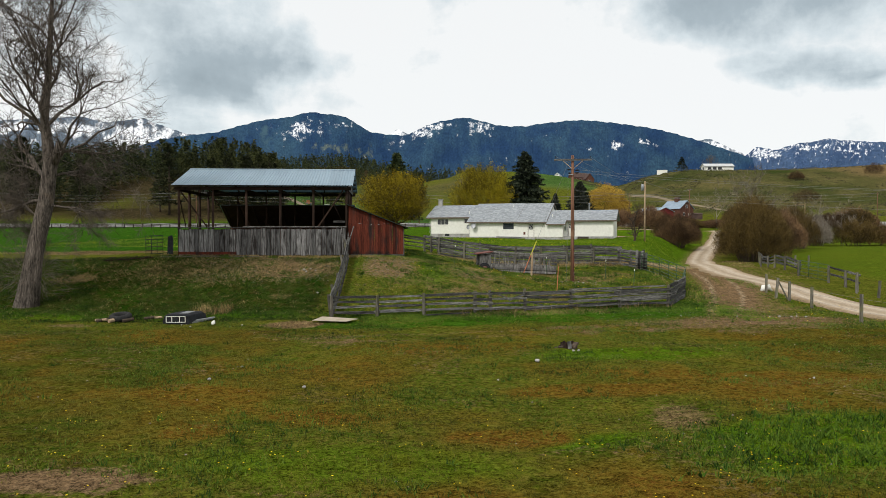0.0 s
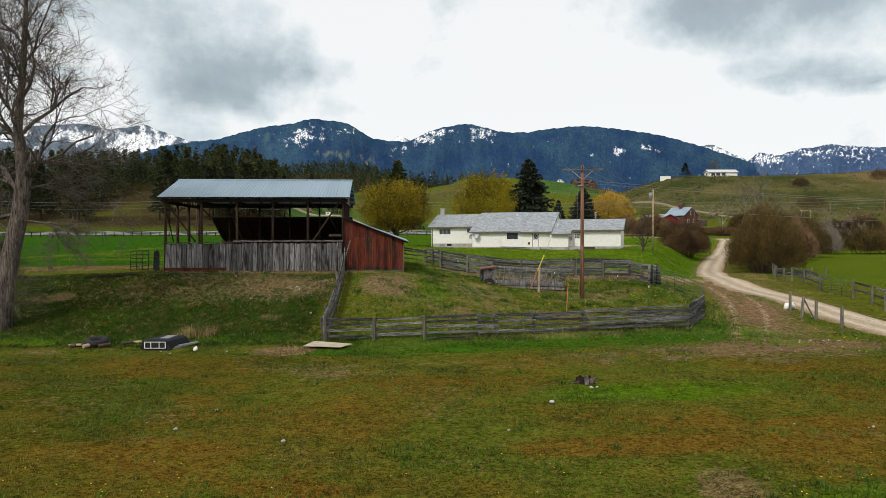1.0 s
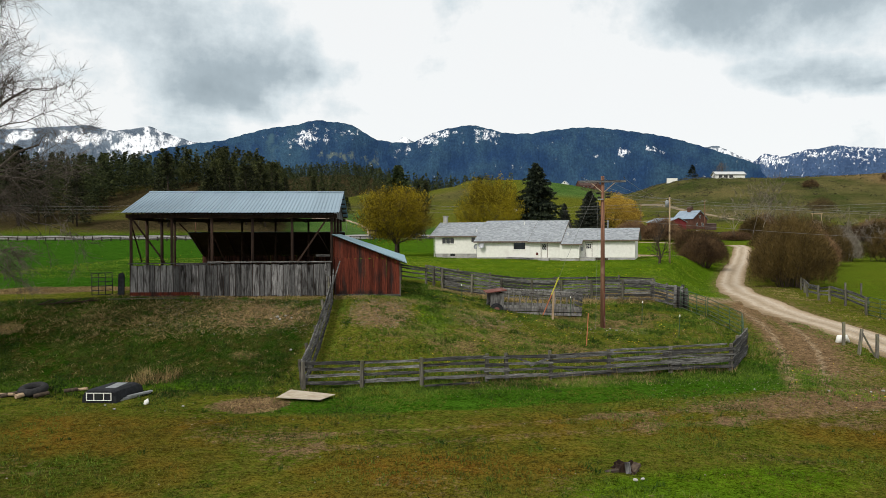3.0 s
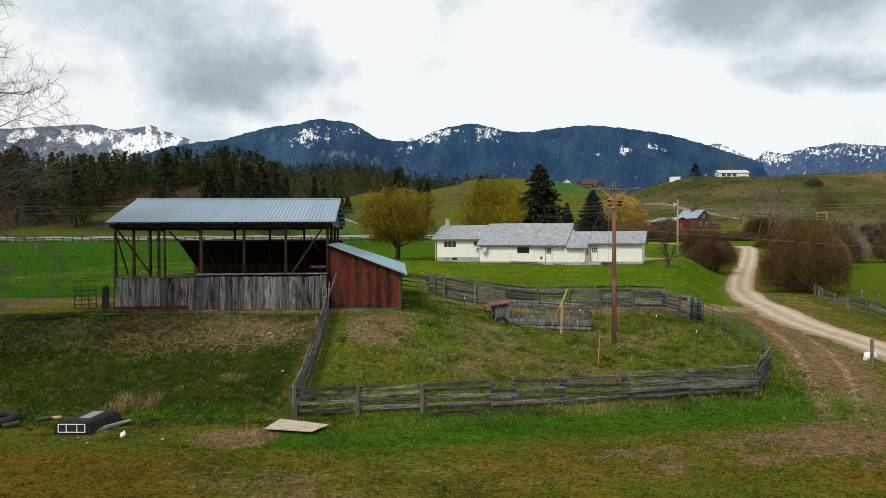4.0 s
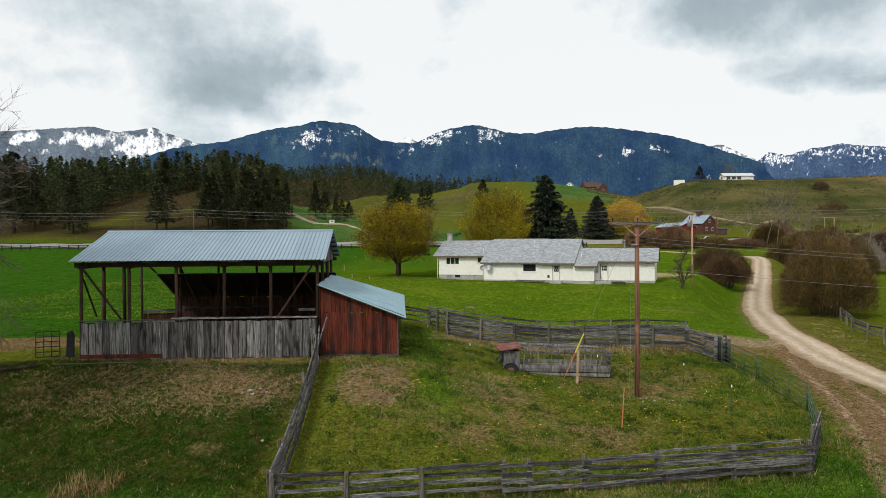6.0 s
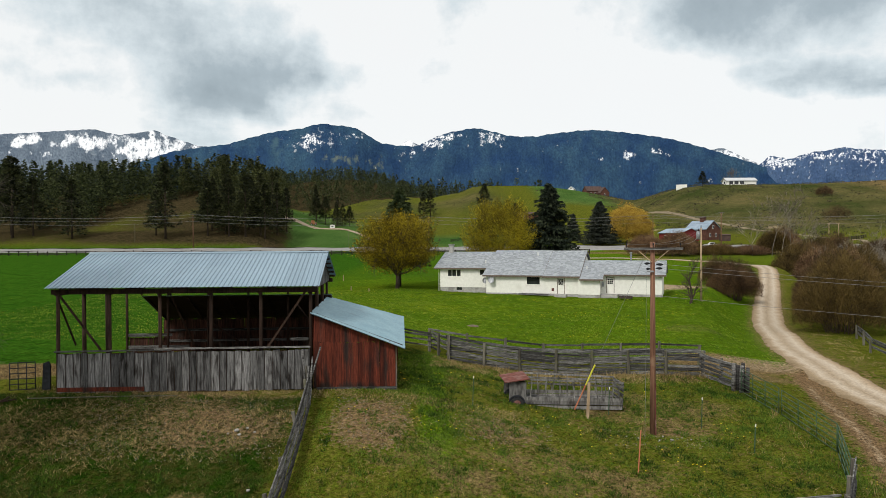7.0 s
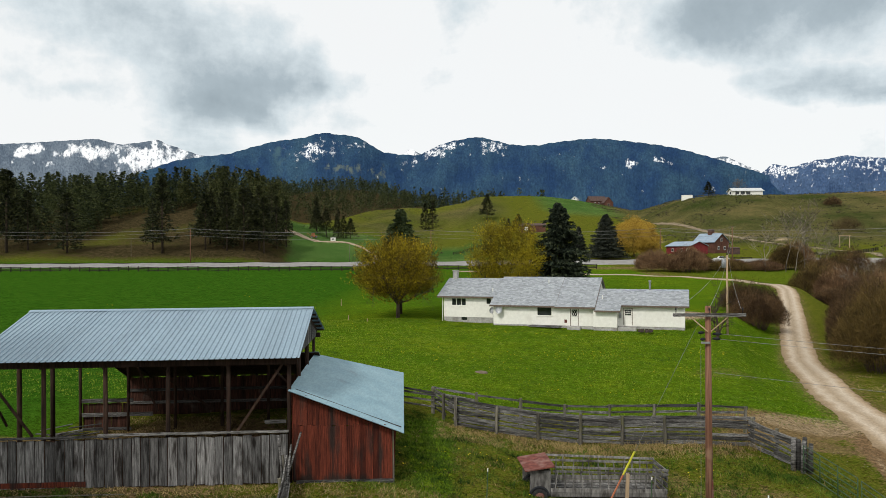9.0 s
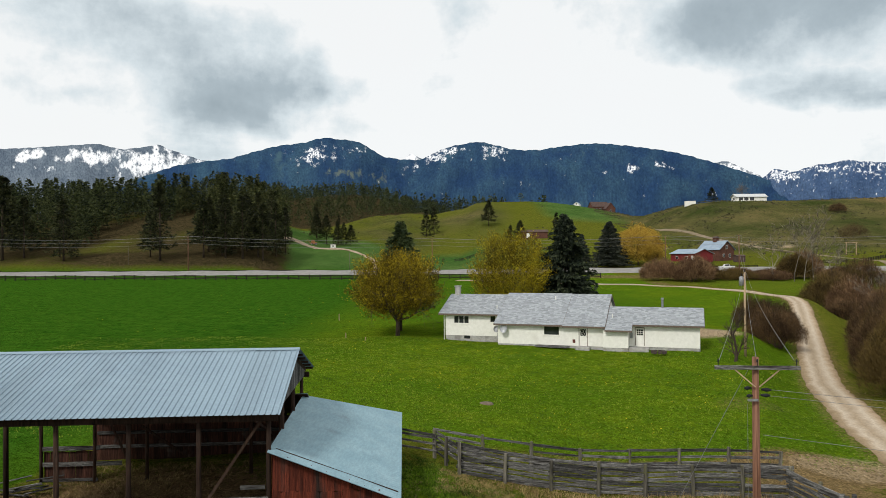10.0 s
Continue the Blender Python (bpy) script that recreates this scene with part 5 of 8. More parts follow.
    # a stack of planks, a flower bed edge and a fire ring by the wall
    w = lambda x, y, z: HOUSE @ Vector((x, y, z))
    for k in range(2):
        g = Geo()
        for q in range(3):
            g.beam(w(4.2 + 0.15 * q, -0.9 + 0.22 * q + 0.1 * k, 0.05 + 0.09 * k), w(7.6 + 0.1 * q, -1.0 + 0.22 * q + 0.1 * k, 0.0 + 0.09 * k), 0.2, 0.06)
        solo("plank", g, WOOD_RAIL, "grey weathered planks lying by the house wall", "plank", "planks by the house")
    g = Geo()
    for k in range(9):
        a = k * math.tau / 9
        c = w(16.6 + 0.6 * math.cos(a), -1.7 + 0.5 * math.sin(a), 0.03)
        g.box(c.x - 0.14, c.y - 0.1, c.z - 0.15, c.x + 0.14, c.y + 0.1, c.z + 0.12)
    solo("fire_ring", g, BARK_DARK_STONE, "ring of dark stones on the lawn by the house", "fire ring")


SHINGLE_TABS = bpy.data.materials.new("shingle tabs")


def build_tabs():
    m = SHINGLE_TABS
    m.use_nodes = True
    nt = m.node_tree
    N, L = nt.nodes.new, nt.links.new
    p = nt.nodes["Principled BSDF"]
    geo = N("ShaderNodeNewGeometry")
    r = N("ShaderNodeValToRGB")
    r.color_ramp.elements[0].color = (0.185, 0.20, 0.215, 1)
    r.color_ramp.elements[1].color = (0.36, 0.387, 0.408, 1)
    n = N("ShaderNodeTexNoise")
    n.inputs["Scale"].default_value, n.inputs["Detail"].default_value = 0.7, 6
    st = N("ShaderNodeMapping")
    st.inputs["Scale"].default_value = (1.3, 1.3, 1.6)
    L(geo.outputs["Position"], st.inputs[0])
    L(st.outputs[0], n.inputs["Vector"])
    mix = N("ShaderNodeMix")
    mix.inputs[0].default_value = 0.16
    L(geo.outputs["Random Per Island"], mix.inputs[2])
    mr = N("ShaderNodeMapRange")
    mr.inputs["From Min"].default_value, mr.inputs["From Max"].default_value = 0.34, 0.64
    L(n.outputs["Fac"], mr.inputs["Value"])
    L(mr.outputs[0], mix.inputs[3])
    L(mix.outputs[0], r.inputs[0])
    L(r.outputs[0], p.inputs["Base Color"])
    p.inputs["Roughness"].default_value = 0.95


build_tabs()
build_house()

# ---------------------------------------------------------------- corral fences
POSTS = [Geo().tube([(0, 0, -0.35), (0.01, 0.0, 0.5), (0.0, 0.012, 1.0)], [0.095, 0.09, 0.08], 7).mesh("post", WOOD_POST),
         Geo().beam((0, 0, -0.35), (0.015, 0.01, 1.0), 0.15, 0.13, (0, 1, 0), 0.92).mesh("post", WOOD_POST),
         Geo().tube([(0, 0, -0.35), (-0.02, 0.01, 0.55), (0.012, 0.0, 1.0)], [0.11, 0.095, 0.085], 7).mesh("post", WOOD_POST)]


def rail_mesh(k):
    """One split rail a metre long, to be drawn out to its length."""
    g = Geo()
    n = 5
    for i in range(n):
        x = i / (n - 1)
        w = 0.5 * (1 + 0.13 * math.sin(k * 2.1 + i * 1.7))
        dz = 0.09 * math.sin(k * 1.3 + i * 1.1)
        g.v += [(x, -0.5, -w + dz), (x, 0.5, -w * 0.9 + dz), (x, 0.5, w + dz), (x, -0.5, w * 0.93 + dz)]
    g.f = [(3, 2, 1, 0), (4 * n - 4, 4 * n - 3, 4 * n - 2, 4 * n - 1)]
    for i in range(n - 1):
        g.f += [(4 * i + j, 4 * i + (j + 1) % 4, 4 * i + 4 + (j + 1) % 4, 4 * i + 4 + j) for j in range(4)]
    return g.mesh("rail", WOOD_RAIL)


RAILS = [rail_mesh(k) for k in range(7)]


def rail(fence, base, a, b, high, thick, rnd):
    """A rail from a to b (world), as a child of the fence at base."""
    a, b = Vector(a), Vector(b)
    d = b - a
    yaw, lift = math.atan2(d.y, d.x), -math.asin(d.z / d.length)
    piece("rail", rnd.choice(RAILS), fence, a - base, (rnd.uniform(-0.12, 0.12), lift, yaw), (d.length, thick, high))


def rail_fence(name, pts, height, levels, label, side=-1, seed=1, width=(0.1, 0.19), drop=0.05, posts=True, group="corral fences", lean=0.03, tilt=0.0):
    """Posts at pts with rails nailed on at the given heights (shares of the post's height)."""
    rnd = random.Random(seed)
    base = Vector((pts[0][0], pts[0][1], float(land(pts[0][0], pts[0][1]))))
    fence = thing(name, Matrix.Translation(base), label, "fence", group)
    feet = [Vector((x, y, float(land(x, y)))) for x, y in pts]
    for i, p in enumerate(feet):
        if posts:
            piece("post", rnd.choice(POSTS), fence, p - base, (rnd.uniform(-lean, lean), rnd.uniform(-lean, lean) - tilt, rnd.uniform(0, 6.28) if not tilt else 0), (1, 1, height * rnd.uniform(0.98, 1.1)))
    for i in range(len(feet) - 1):
        a, b = feet[i], feet[i + 1]
        d = (b - a).normalized()
        out = Vector((d.y, -d.x, 0)) * 0.12 * -side
        for k, f in enumerate(levels):
            if rnd.random() < drop:
                continue
            h = rnd.uniform(*width)
            za, zb = height * f + rnd.uniform(-0.035, 0.035), height * f + rnd.uniform(-0.035, 0.035)
            o = out * (1 + 0.25 * (k % 2)) - Vector((tilt * height * f, 0, 0))
            rail(fence, base, a + o - d * rnd.uniform(0.05, 0.2) + Vector((0, 0, za)), b + o + d * rnd.uniform(0.05, 0.2) + Vector((0, 0, zb)), h, 0.045, rnd)
    return fence


def between(a, b, n):
    return [(a[0] + (b[0] - a[0]) * k / n, a[1] + (b[1] - a[1]) * k / n) for k in range(n + 1)]


FRONT = [(-6.35, 40.5), (-3.89, 40.77), (-1.33, 41.12), (1.5, 41.51), (2.37, 41.64), (4.34, 41.97), (7.0, 42.45), (9.92, 42.95), (12.8, 43.42)]
rail_fence("rail_fence", FRONT[:4], 1.16, (0.22, 0.47, 0.70, 0.93), "grey weathered split-rail corral fence with sagging rails", side=1, seed=3, width=(0.11, 0.16))
rail_fence("rail_fence", FRONT[3:], 1.2, (0.22, 0.44, 0.66, 0.90), "grey rail fence patched with odd planks and slabs", side=-1, seed=11, width=(0.10, 0.17), drop=0.0)
rail_fence("rail_fence", [(-6.45, 40.75), (-6.6, 43.0), (-6.72, 45.4), (-6.86, 48.3), (-7.15, 51.3), (-7.5, 53.2)], 1.2, (0.14, 0.32, 0.5, 0.68, 0.84, 0.98), "leaning grey rail fence climbing the bank to the shed", side=-1, seed=4, lean=0.07, width=(0.12, 0.17), drop=0.0, tilt=0.14)
for k, (a, b) in enumerate((((-7.55, 52.4, 0.0), (-6.95, 53.3, 2.3)), ((-7.15, 51.6, 0.5), (-7.35, 53.3, 1.9)), ((-7.6, 53.0, 0.1), (-7.85, 53.3, 2.1)))):
    z = float(land(a[0], a[1]))
    solo("loose_pole", Geo().tube([(a[0], a[1], z + a[2] - 0.05), (b[0], b[1], z + b[2])], [0.05, 0.04], 7), WOOD_RAIL, "loose grey pole leaning at the fence end", "pole", "loose poles", smooth=True)
rail_fence("board_fence", [(12.85, 43.55), (13.75, 45.1), (14.7, 46.7)], 1.3, (0.14, 0.34, 0.54, 0.74, 0.93), "closed panel of grey boards at the corral corner", side=-1, seed=6, width=(0.22, 0.25), drop=0)
rail_fence("rail_fence", between((-1.06, 64.26), (14.6, 63.34), 7), 1.5, (0.08, 0.23, 0.38, 0.53, 0.68, 0.83, 0.97), "tall grey plank corral fence with heavy posts", side=1, seed=7, width=(0.14, 0.19), drop=0.03)
rail_fence("rail_fence", between((-2.37, 66.3), (15.2, 65.9), 7), 1.5, (0.3, 0.52, 0.74, 0.95), "second plank fence along the corral alley", side=1, seed=8, width=(0.10, 0.15), drop=0.05)
rail_fence("rail_fence", [(-2.37, 66.3), (-4.4, 66.5)], 1.3, (0.3, 0.55, 0.8, 0.95), "short plank fence behind the lean-to", side=1, seed=9)
rail_fence("rail_fence", [(-2.37, 66.3), (-1.75, 65.3), (-1.06, 64.26)], 1.4, (0.2, 0.45, 0.7, 0.92), "short plank fence closing the alley", side=1, seed=10)
rail_fence("rail_fence", [(14.6, 63.34), (15.15, 61.6), (15.5, 60.4)], 1.4, (0.12, 0.3, 0.48, 0.66, 0.84, 0.97), "plank fence turning to the gate posts", side=-1, seed=12, width=(0.14, 0.2), drop=0)


def pipe_gate(a, b, height, bars, material, label, seed=0, lift=0.12):
    """A tube-steel gate between two points on the ground."""
    pa, pb = Vector((*a, float(land(*a)) + lift)), Vector((*b, float(land(*b)) + lift))
    gate = thing("pipe_gate", Matrix.Translation(pa), label, "gate", "pipe gates")
    d, up = pb - pa, Vector((0, 0, height))
    r = 0.024
    for k in range(bars):
        z = up * (k / (bars - 1))
        part("bar", Geo().tube([z, d + z], [r, r], 7), material, gate, smooth=True)
    for f in (0.0, 0.33, 0.66, 1.0):
        part("upright", Geo().tube([d * f, d * f + up], [r, r], 7), material, gate, smooth=True)
    return gate


pipe_gate((15.45, 59.5), (15.75, 55.4), 1.25, 6, GREEN_PIPE, "green tubular steel farm gate")
pipe_gate((15.8, 55.2), (16.0, 50.3), 1.2, 6, GREEN_PIPE, "green tubular steel panel with rounded ends")
pipe_gate((15.95, 50.1), (14.75, 46.9), 1.2, 5, GREEN_PIPE, "dark tubular gate at the corral corner")
pipe_gate((-21.9, 52.7), (-20.7, 52.8), 1.3, 6, BLACK, "dark pipe gate standing open by the shed")

# cluster of heavy gate posts
for k, (x, y, h) in enumerate(((15.25, 60.1, 1.55), (15.5, 60.15, 1.45), (15.72, 60.0, 1.6), (15.55, 59.75, 1.5), (15.85, 59.7, 1.4))):
    z = float(land(x, y))
    g = Geo().tube([(x, y, z - 0.3), (x + 0.02, y, z + h * 0.6), (x + 0.01 * k, y - 0.02, z + h)], [0.13, 0.12, 0.1], 8)
    solo("gate_post", g, WOOD_RAIL, "thick weathered gate post standing in a cluster", "post", "gate posts", smooth=True)


# odd planks and slabs nailed over the corral front
def patch(ax, bx, za, zb, high, material=None, out=0.2, label="weathered slab nailed across the corral rails"):
    """A plank along the corral front between two places on it, at heights above the ground."""
    xs, ys = [p[0] for p in FRONT], [p[1] for p in FRONT]
    ya, yb = float(np.interp(ax, xs, ys)) - out, float(np.interp(bx, xs, ys)) - out
    solo("slab", Geo().beam((ax, ya, float(land(ax, ya)) + za), (bx, yb, float(land(bx, yb)) + zb), 0.05, high), material or WOOD_RAIL, label, "plank", "corral slabs")


patch(4.35, 7.25, 0.98, 1.04, 0.20, out=-0.14)
patch(4.4, 7.9, 0.16, 0.30, 0.09, out=0.15)
patch(4.45, 5.4, 0.55, 0.30, 0.07, out=-0.2)
patch(3.4, 4.3, 0.70, 1.00, 0.10, out=0.16)
patch(2.7, 3.5, 1.02, 0.72, 0.07, out=-0.2)
patch(7.1, 12.7, 1.16, 1.22, 0.08, out=-0.22)
patch(7.4, 10.2, 0.72, 0.80, 0.17, out=-0.2)
patch(9.6, 12.75, 0.88, 0.98, 0.16, out=-0.2)
patch(9.4, 12.7, 0.60, 0.66, 0.18, out=0.15)
patch(7.2, 10.5, 0.26, 0.33, 0.12, out=-0.2)
patch(-1.2, 1.2, 0.06, 0.10, 0.09, out=0.34)

# ---------------------------------------------------------------- power poles and lines
def power_pole(x, y, height, r, material, label, arm=None, arm_z=0.3, turn=0.0, drop=0.0, grey=False):
    z = float(land(x, y)) - drop
    pole = thing("utility_pole", pose(x, y, z, 0, 0, turn), label, "utility pole", "power poles")
    part("pole", Geo().tube([(0, 0, -0.5), (0, 0, height * 0.5), (0, 0, height)], [r, r * 0.85, r * 0.68], 14), material, pole, smooth=True)
    if arm:
        za = height - arm_z
        part("crossarm", Geo().beam((-arm / 2, -r - 0.03, za), (arm / 2, -r - 0.03, za), 0.09, 0.12), WOOD_RAIL, pole, "grey timber crossarm")
        for s in (-1, 1):
            part("brace", Geo().beam((s * 0.06, -r - 0.02, za - 0.62), (s * arm * 0.27, -r - 0.02, za - 0.05), 0.02, 0.04), PALE_WOOD, pole)
        for f in (-0.46, 0.0, 0.46):
            ins = Geo().tube([(f * arm, -r - 0.03, za + 0.06), (f * arm, -r - 0.03, za + 0.16), (f * arm, -r - 0.03, za + 0.2), (f * arm, -r - 0.03, za + 0.28)], [0.012, 0.012, 0.03, 0.02], 8)
            part("insulator", ins, BLACK, pole, smooth=True)
    return pole


main = power_pole(8.75, 52.6, 8.95, 0.145, POLE_WOOD, "reddish treated utility pole with a grey crossarm", 2.65, 0.32, -3, 0.0)
for s, zz in ((-0.2, 7.95), (0.24, 7.9), (0.22, 7.72), (-0.16, 7.7)):
    part("insulator", Geo().tube([(s * 0.7, 0, zz), (s * 1.4, -0.05, zz), (s * 1.9, -0.1, zz)], [0.03, 0.065, 0.03], 8), BLACK, main, smooth=True)
part("bracket", Geo().box(-0.3, -0.2, 7.55, 0.02, -0.13, 7.62), STEEL, main)
part("conduit", Geo().tube([(0.1, -0.14, 0.0), (0.09, -0.12, 2.4)], [0.03, 0.03], 6), RUST, main)

second = power_pole(26.35, 99.5, 8.2, 0.12, PALE_WOOD, "pale grey utility pole with a transformer", None)
tr = part("transformer", Geo().tube([(-0.32, 0, 6.9), (-0.32, 0, 6.95), (-0.32, 0, 7.7), (-0.32, 0, 7.8)], [0.16, 0.22, 0.22, 0.12], 12), STEEL, second, "grey canister transformer", smooth=True)
part("insulator", Geo().tube([(-0.3, 0, 7.8), (-0.3, 0, 8.1)], [0.05, 0.03], 8), BLACK, tr)
part("insulator", Geo().tube([(0, 0, 8.18), (0, 0, 8.5)], [0.05, 0.03], 8), BLACK, second)
third = power_pole(78.5, 240.0, 13.0, 0.17, POLE_WOOD, "dark utility pole beside the lane", 1.8, 0.25, 0)
far_poles = [power_pole(-104.5, 288.0, 14.5, 0.17, POLE_WOOD, "far roadside utility pole", 2.0, 0.3, 0), power_pole(-14, 287, 13.0, 0.17, POLE_WOOD, "far roadside utility pole", 2.0, 0.3, 0),
             power_pole(70, 287, 13.0, 0.17, POLE_WOOD, "far roadside utility pole", 2.0, 0.3, 0), power_pole(170, 290, 13.0, 0.17, POLE_WOOD, "far roadside utility pole", 2.0, 0.3, 0),
             power_pole(-190, 287.5, 15.0, 0.17, POLE_WOOD, "far roadside utility pole", 2.0, 0.3, 0), power_pole(-270, 287.5, 15.0, 0.17, POLE_WOOD, "far roadside utility pole", 2.0, 0.3, 0),
             power_pole(255, 330, 11.0, 0.16, POLE_WOOD, "far utility pole on the sage hill", 1.6, 0.3, 0)]


def line(a, b, sag, r=0.012, label="thin overhead power line"):
    a, b = Vector(a), Vector(b)
    pts = [a.lerp(b, k / 16) - Vector((0, 0, sag * 4 * (k / 16) * (1 - k / 16))) for k in range(17)]
    return solo("power_line", Geo().tube(pts, [r] * 17, 5, False), WIRE, label, "power line", "power lines")


def top(pole, dx, dz):
    p = pole.matrix_basis.translation
    return (p.x + dx, p.y - 0.1, p.z + dz)


for s in (-1.2, 0.0, 1.2):
    line(top(main, s, 8.85), top(second, 0.1 * s, 8.1), 0.5, 0.008)
line(top(main, 0.3, 7.92), (60, 50.5, 10.0), 0.9, 0.007)
line(top(main, 0.3, 7.72), (60, 48.0, 9.9), 0.9, 0.007)
line(top(main, 0.2, 6.45), (60, 44.0, 8.4), 0.9, 0.007)
for s in (-0.6, 0.6):
    line(top(second, 0.1 * s, 8.1), top(third, s, 12.7), 0.8, 0.012)
    line(top(third, s, 12.7), top(far_poles[2], s, 12.7), 1.6, 0.016)
order = [far_poles[5], far_poles[4], far_poles[0], far_poles[1], far_poles[2], far_poles[3]]
for p, q in zip(order, order[1:]):
    h = lambda o: 14.2 if o.matrix_basis.translation.x < -50 else 12.7
    for s, dz in ((-0.9, 0), (0.9, 0), (0, -1.2), (0, -2.6)):
        line(top(p, s, h(p) + dz), top(q, s, h(q) + dz), 1.2, 0.028)

# ---------------------------------------------------------------- trees and shrubs
def leaf_shader(name, dark, mid, light, rough=0.8):
    """Leaves and needles: each one takes its own tone between three colours."""
    m = bpy.data.materials.new(name)
    m.use_nodes = True
    nt = m.node_tree
    N, L = nt.nodes.new, nt.links.new
    p = nt.nodes["Principled BSDF"]
    geo = N("ShaderNodeNewGeometry")
    n = N("ShaderNodeTexNoise")
    n.inputs["Scale"].default_value, n.inputs["Detail"].default_value = 0.55, 3
    L(geo.outputs["Position"], n.inputs["Vector"])
    wide = N("ShaderNodeTexNoise")
    wide.inputs["Scale"].default_value, wide.inputs["Detail"].default_value = 0.13, 2
    L(geo.outputs["Position"], wide.inputs["Vector"])
    sway = N("ShaderNodeMath")
    sway.operation = "MULTIPLY_ADD"
    sway.inputs[1].default_value = 0.8
    L(wide.outputs["Fac"], sway.inputs[0])
    L(n.outputs["Fac"], sway.inputs[2])
    mix = N("ShaderNodeMath")
    mix.operation = "MULTIPLY_ADD"
    L(geo.outputs["Random Per Island"], mix.inputs[0])
    mix.inputs[1].default_value = 0.6
    back = N("ShaderNodeMath")
    back.operation = "SUBTRACT"
    back.inputs[1].default_value = 0.4
    L(sway.outputs[0], back.inputs[0])
    L(back.outputs[0], mix.inputs[2])
    r = N("ShaderNodeValToRGB")
    e = r.color_ramp.elements
    e[0].position, e[0].color = 0.42, (*dark, 1)
    e[1].position, e[1].color = 1.12, (*light, 1)
    c = e.new(0.78)
    c.color = (*mid, 1)
    L(mix.outputs[0], r.inputs[0])
    info = N("ShaderNodeObjectInfo")
    hsv = N("ShaderNodeHueSaturation")
    v = N("ShaderNodeMapRange")
    v.inputs["To Min"].default_value, v.inputs["To Max"].default_value = 0.78, 1.2
    L(info.outputs["Random"], v.inputs["Value"])
    L(v.outputs[0], hsv.inputs["Value"])
    L(r.outputs[0], hsv.inputs["Color"])
    L(hsv.outputs[0], p.inputs["Base Color"])
    p.inputs["Roughness"].default_value, p.inputs["Specular IOR Level"].default_value = rough, 0.15
    return m


SPRUCE_LEAF = leaf_shader("blue-green spruce needles", (0.008, 0.013, 0.009), (0.023, 0.034, 0.019), (0.055, 0.068, 0.036))
SPRUCE_PALE = leaf_shader("fresh green spruce needles", (0.012, 0.022, 0.009), (0.038, 0.058, 0.020), (0.09, 0.115, 0.04))
SPRUCE_DARK = leaf_shader("purplish dark spruce needles", (0.010, 0.013, 0.011), (0.024, 0.030, 0.022), (0.055, 0.06, 0.042))
PINE_LEAF = leaf_shader("pine needles", (0.006, 0.008, 0.004), (0.020, 0.025, 0.010), (0.058, 0.062, 0.022))
FAR_PINE = leaf_shader("distant pine needles", (0.007, 0.012, 0.006), (0.027, 0.038, 0.013), (0.064, 0.074, 0.024))
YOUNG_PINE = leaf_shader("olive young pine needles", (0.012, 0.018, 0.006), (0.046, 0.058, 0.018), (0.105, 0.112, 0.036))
MAPLE_LEAF = leaf_shader("yellow spring leaves", (0.034, 0.023, 0.002), (0.135, 0.098, 0.004), (0.31, 0.235, 0.010))
MAPLE_BRIGHT = leaf_shader("bright yellow-green spring leaves", (0.05, 0.037, 0.003), (0.185, 0.145, 0.005), (0.38, 0.31, 0.014))
WILLOW_LEAF = leaf_shader("golden willow shoots", (0.09, 0.05, 0.007), (0.29, 0.175, 0.020), (0.47, 0.32, 0.05))
BROWN_TWIG = leaf_shader("brown shrub twigs", (0.016, 0.009, 0.005), (0.055, 0.033, 0.016), (0.13, 0.078, 0.034))
RUSSET_TWIG = leaf_shader("russet shrub twigs", (0.040, 0.021, 0.012), (0.125, 0.070, 0.036), (0.23, 0.145, 0.075))
OLIVE_TWIG = leaf_shader("olive budding twigs", (0.017, 0.011, 0.004), (0.060, 0.040, 0.012), (0.13, 0.088, 0.026))
PALE_TWIG = leaf_shader("pale bare twigs", (0.06, 0.05, 0.04), (0.15, 0.125, 0.10), (0.27, 0.235, 0.195))
BARK = shader("grey furrowed bark", (0.020, 0.016, 0.013), (0.185, 0.155, 0.13), (11, 11, 1.4), detail=9, rough=0.95, bump=0.9, bump_size=0.06, spread=0.05, fine=((30, 30, 4), 0.5, 1.35), stain=(0.23, 0.17, 0.115), stain_scale=0.6, stain_at=(0.64, 0.8))
BARK_DARK = shader("dark brown bark", (0.03, 0.022, 0.016), (0.10, 0.075, 0.055), (10, 10, 2), rough=0.95, bump=0.6, spread=0.1)
TWIG_GREY = shader("grey-brown twigs", (0.06, 0.048, 0.038), (0.17, 0.14, 0.115), (3, 3, 3), rough=0.9, bump=0, spread=0.05)


def triangles(name, tri, material):
    """A mesh from an array of triangles (n, 3, 3)."""
    tri = np.asarray(tri, np.float32)
    n = len(tri)
    me = bpy.data.meshes.new(name)
    me.vertices.add(n * 3)
    me.vertices.foreach_set("co", tri.reshape(-1))
    me.loops.add(n * 3)
    me.loops.foreach_set("vertex_index", np.arange(n * 3, dtype=np.int32))
    me.polygons.add(n)
    me.polygons.foreach_set("loop_start", np.arange(0, n * 3, 3, dtype=np.int32))
    me.update(calc_edges=True)
    me.materials.append(material)
    return me


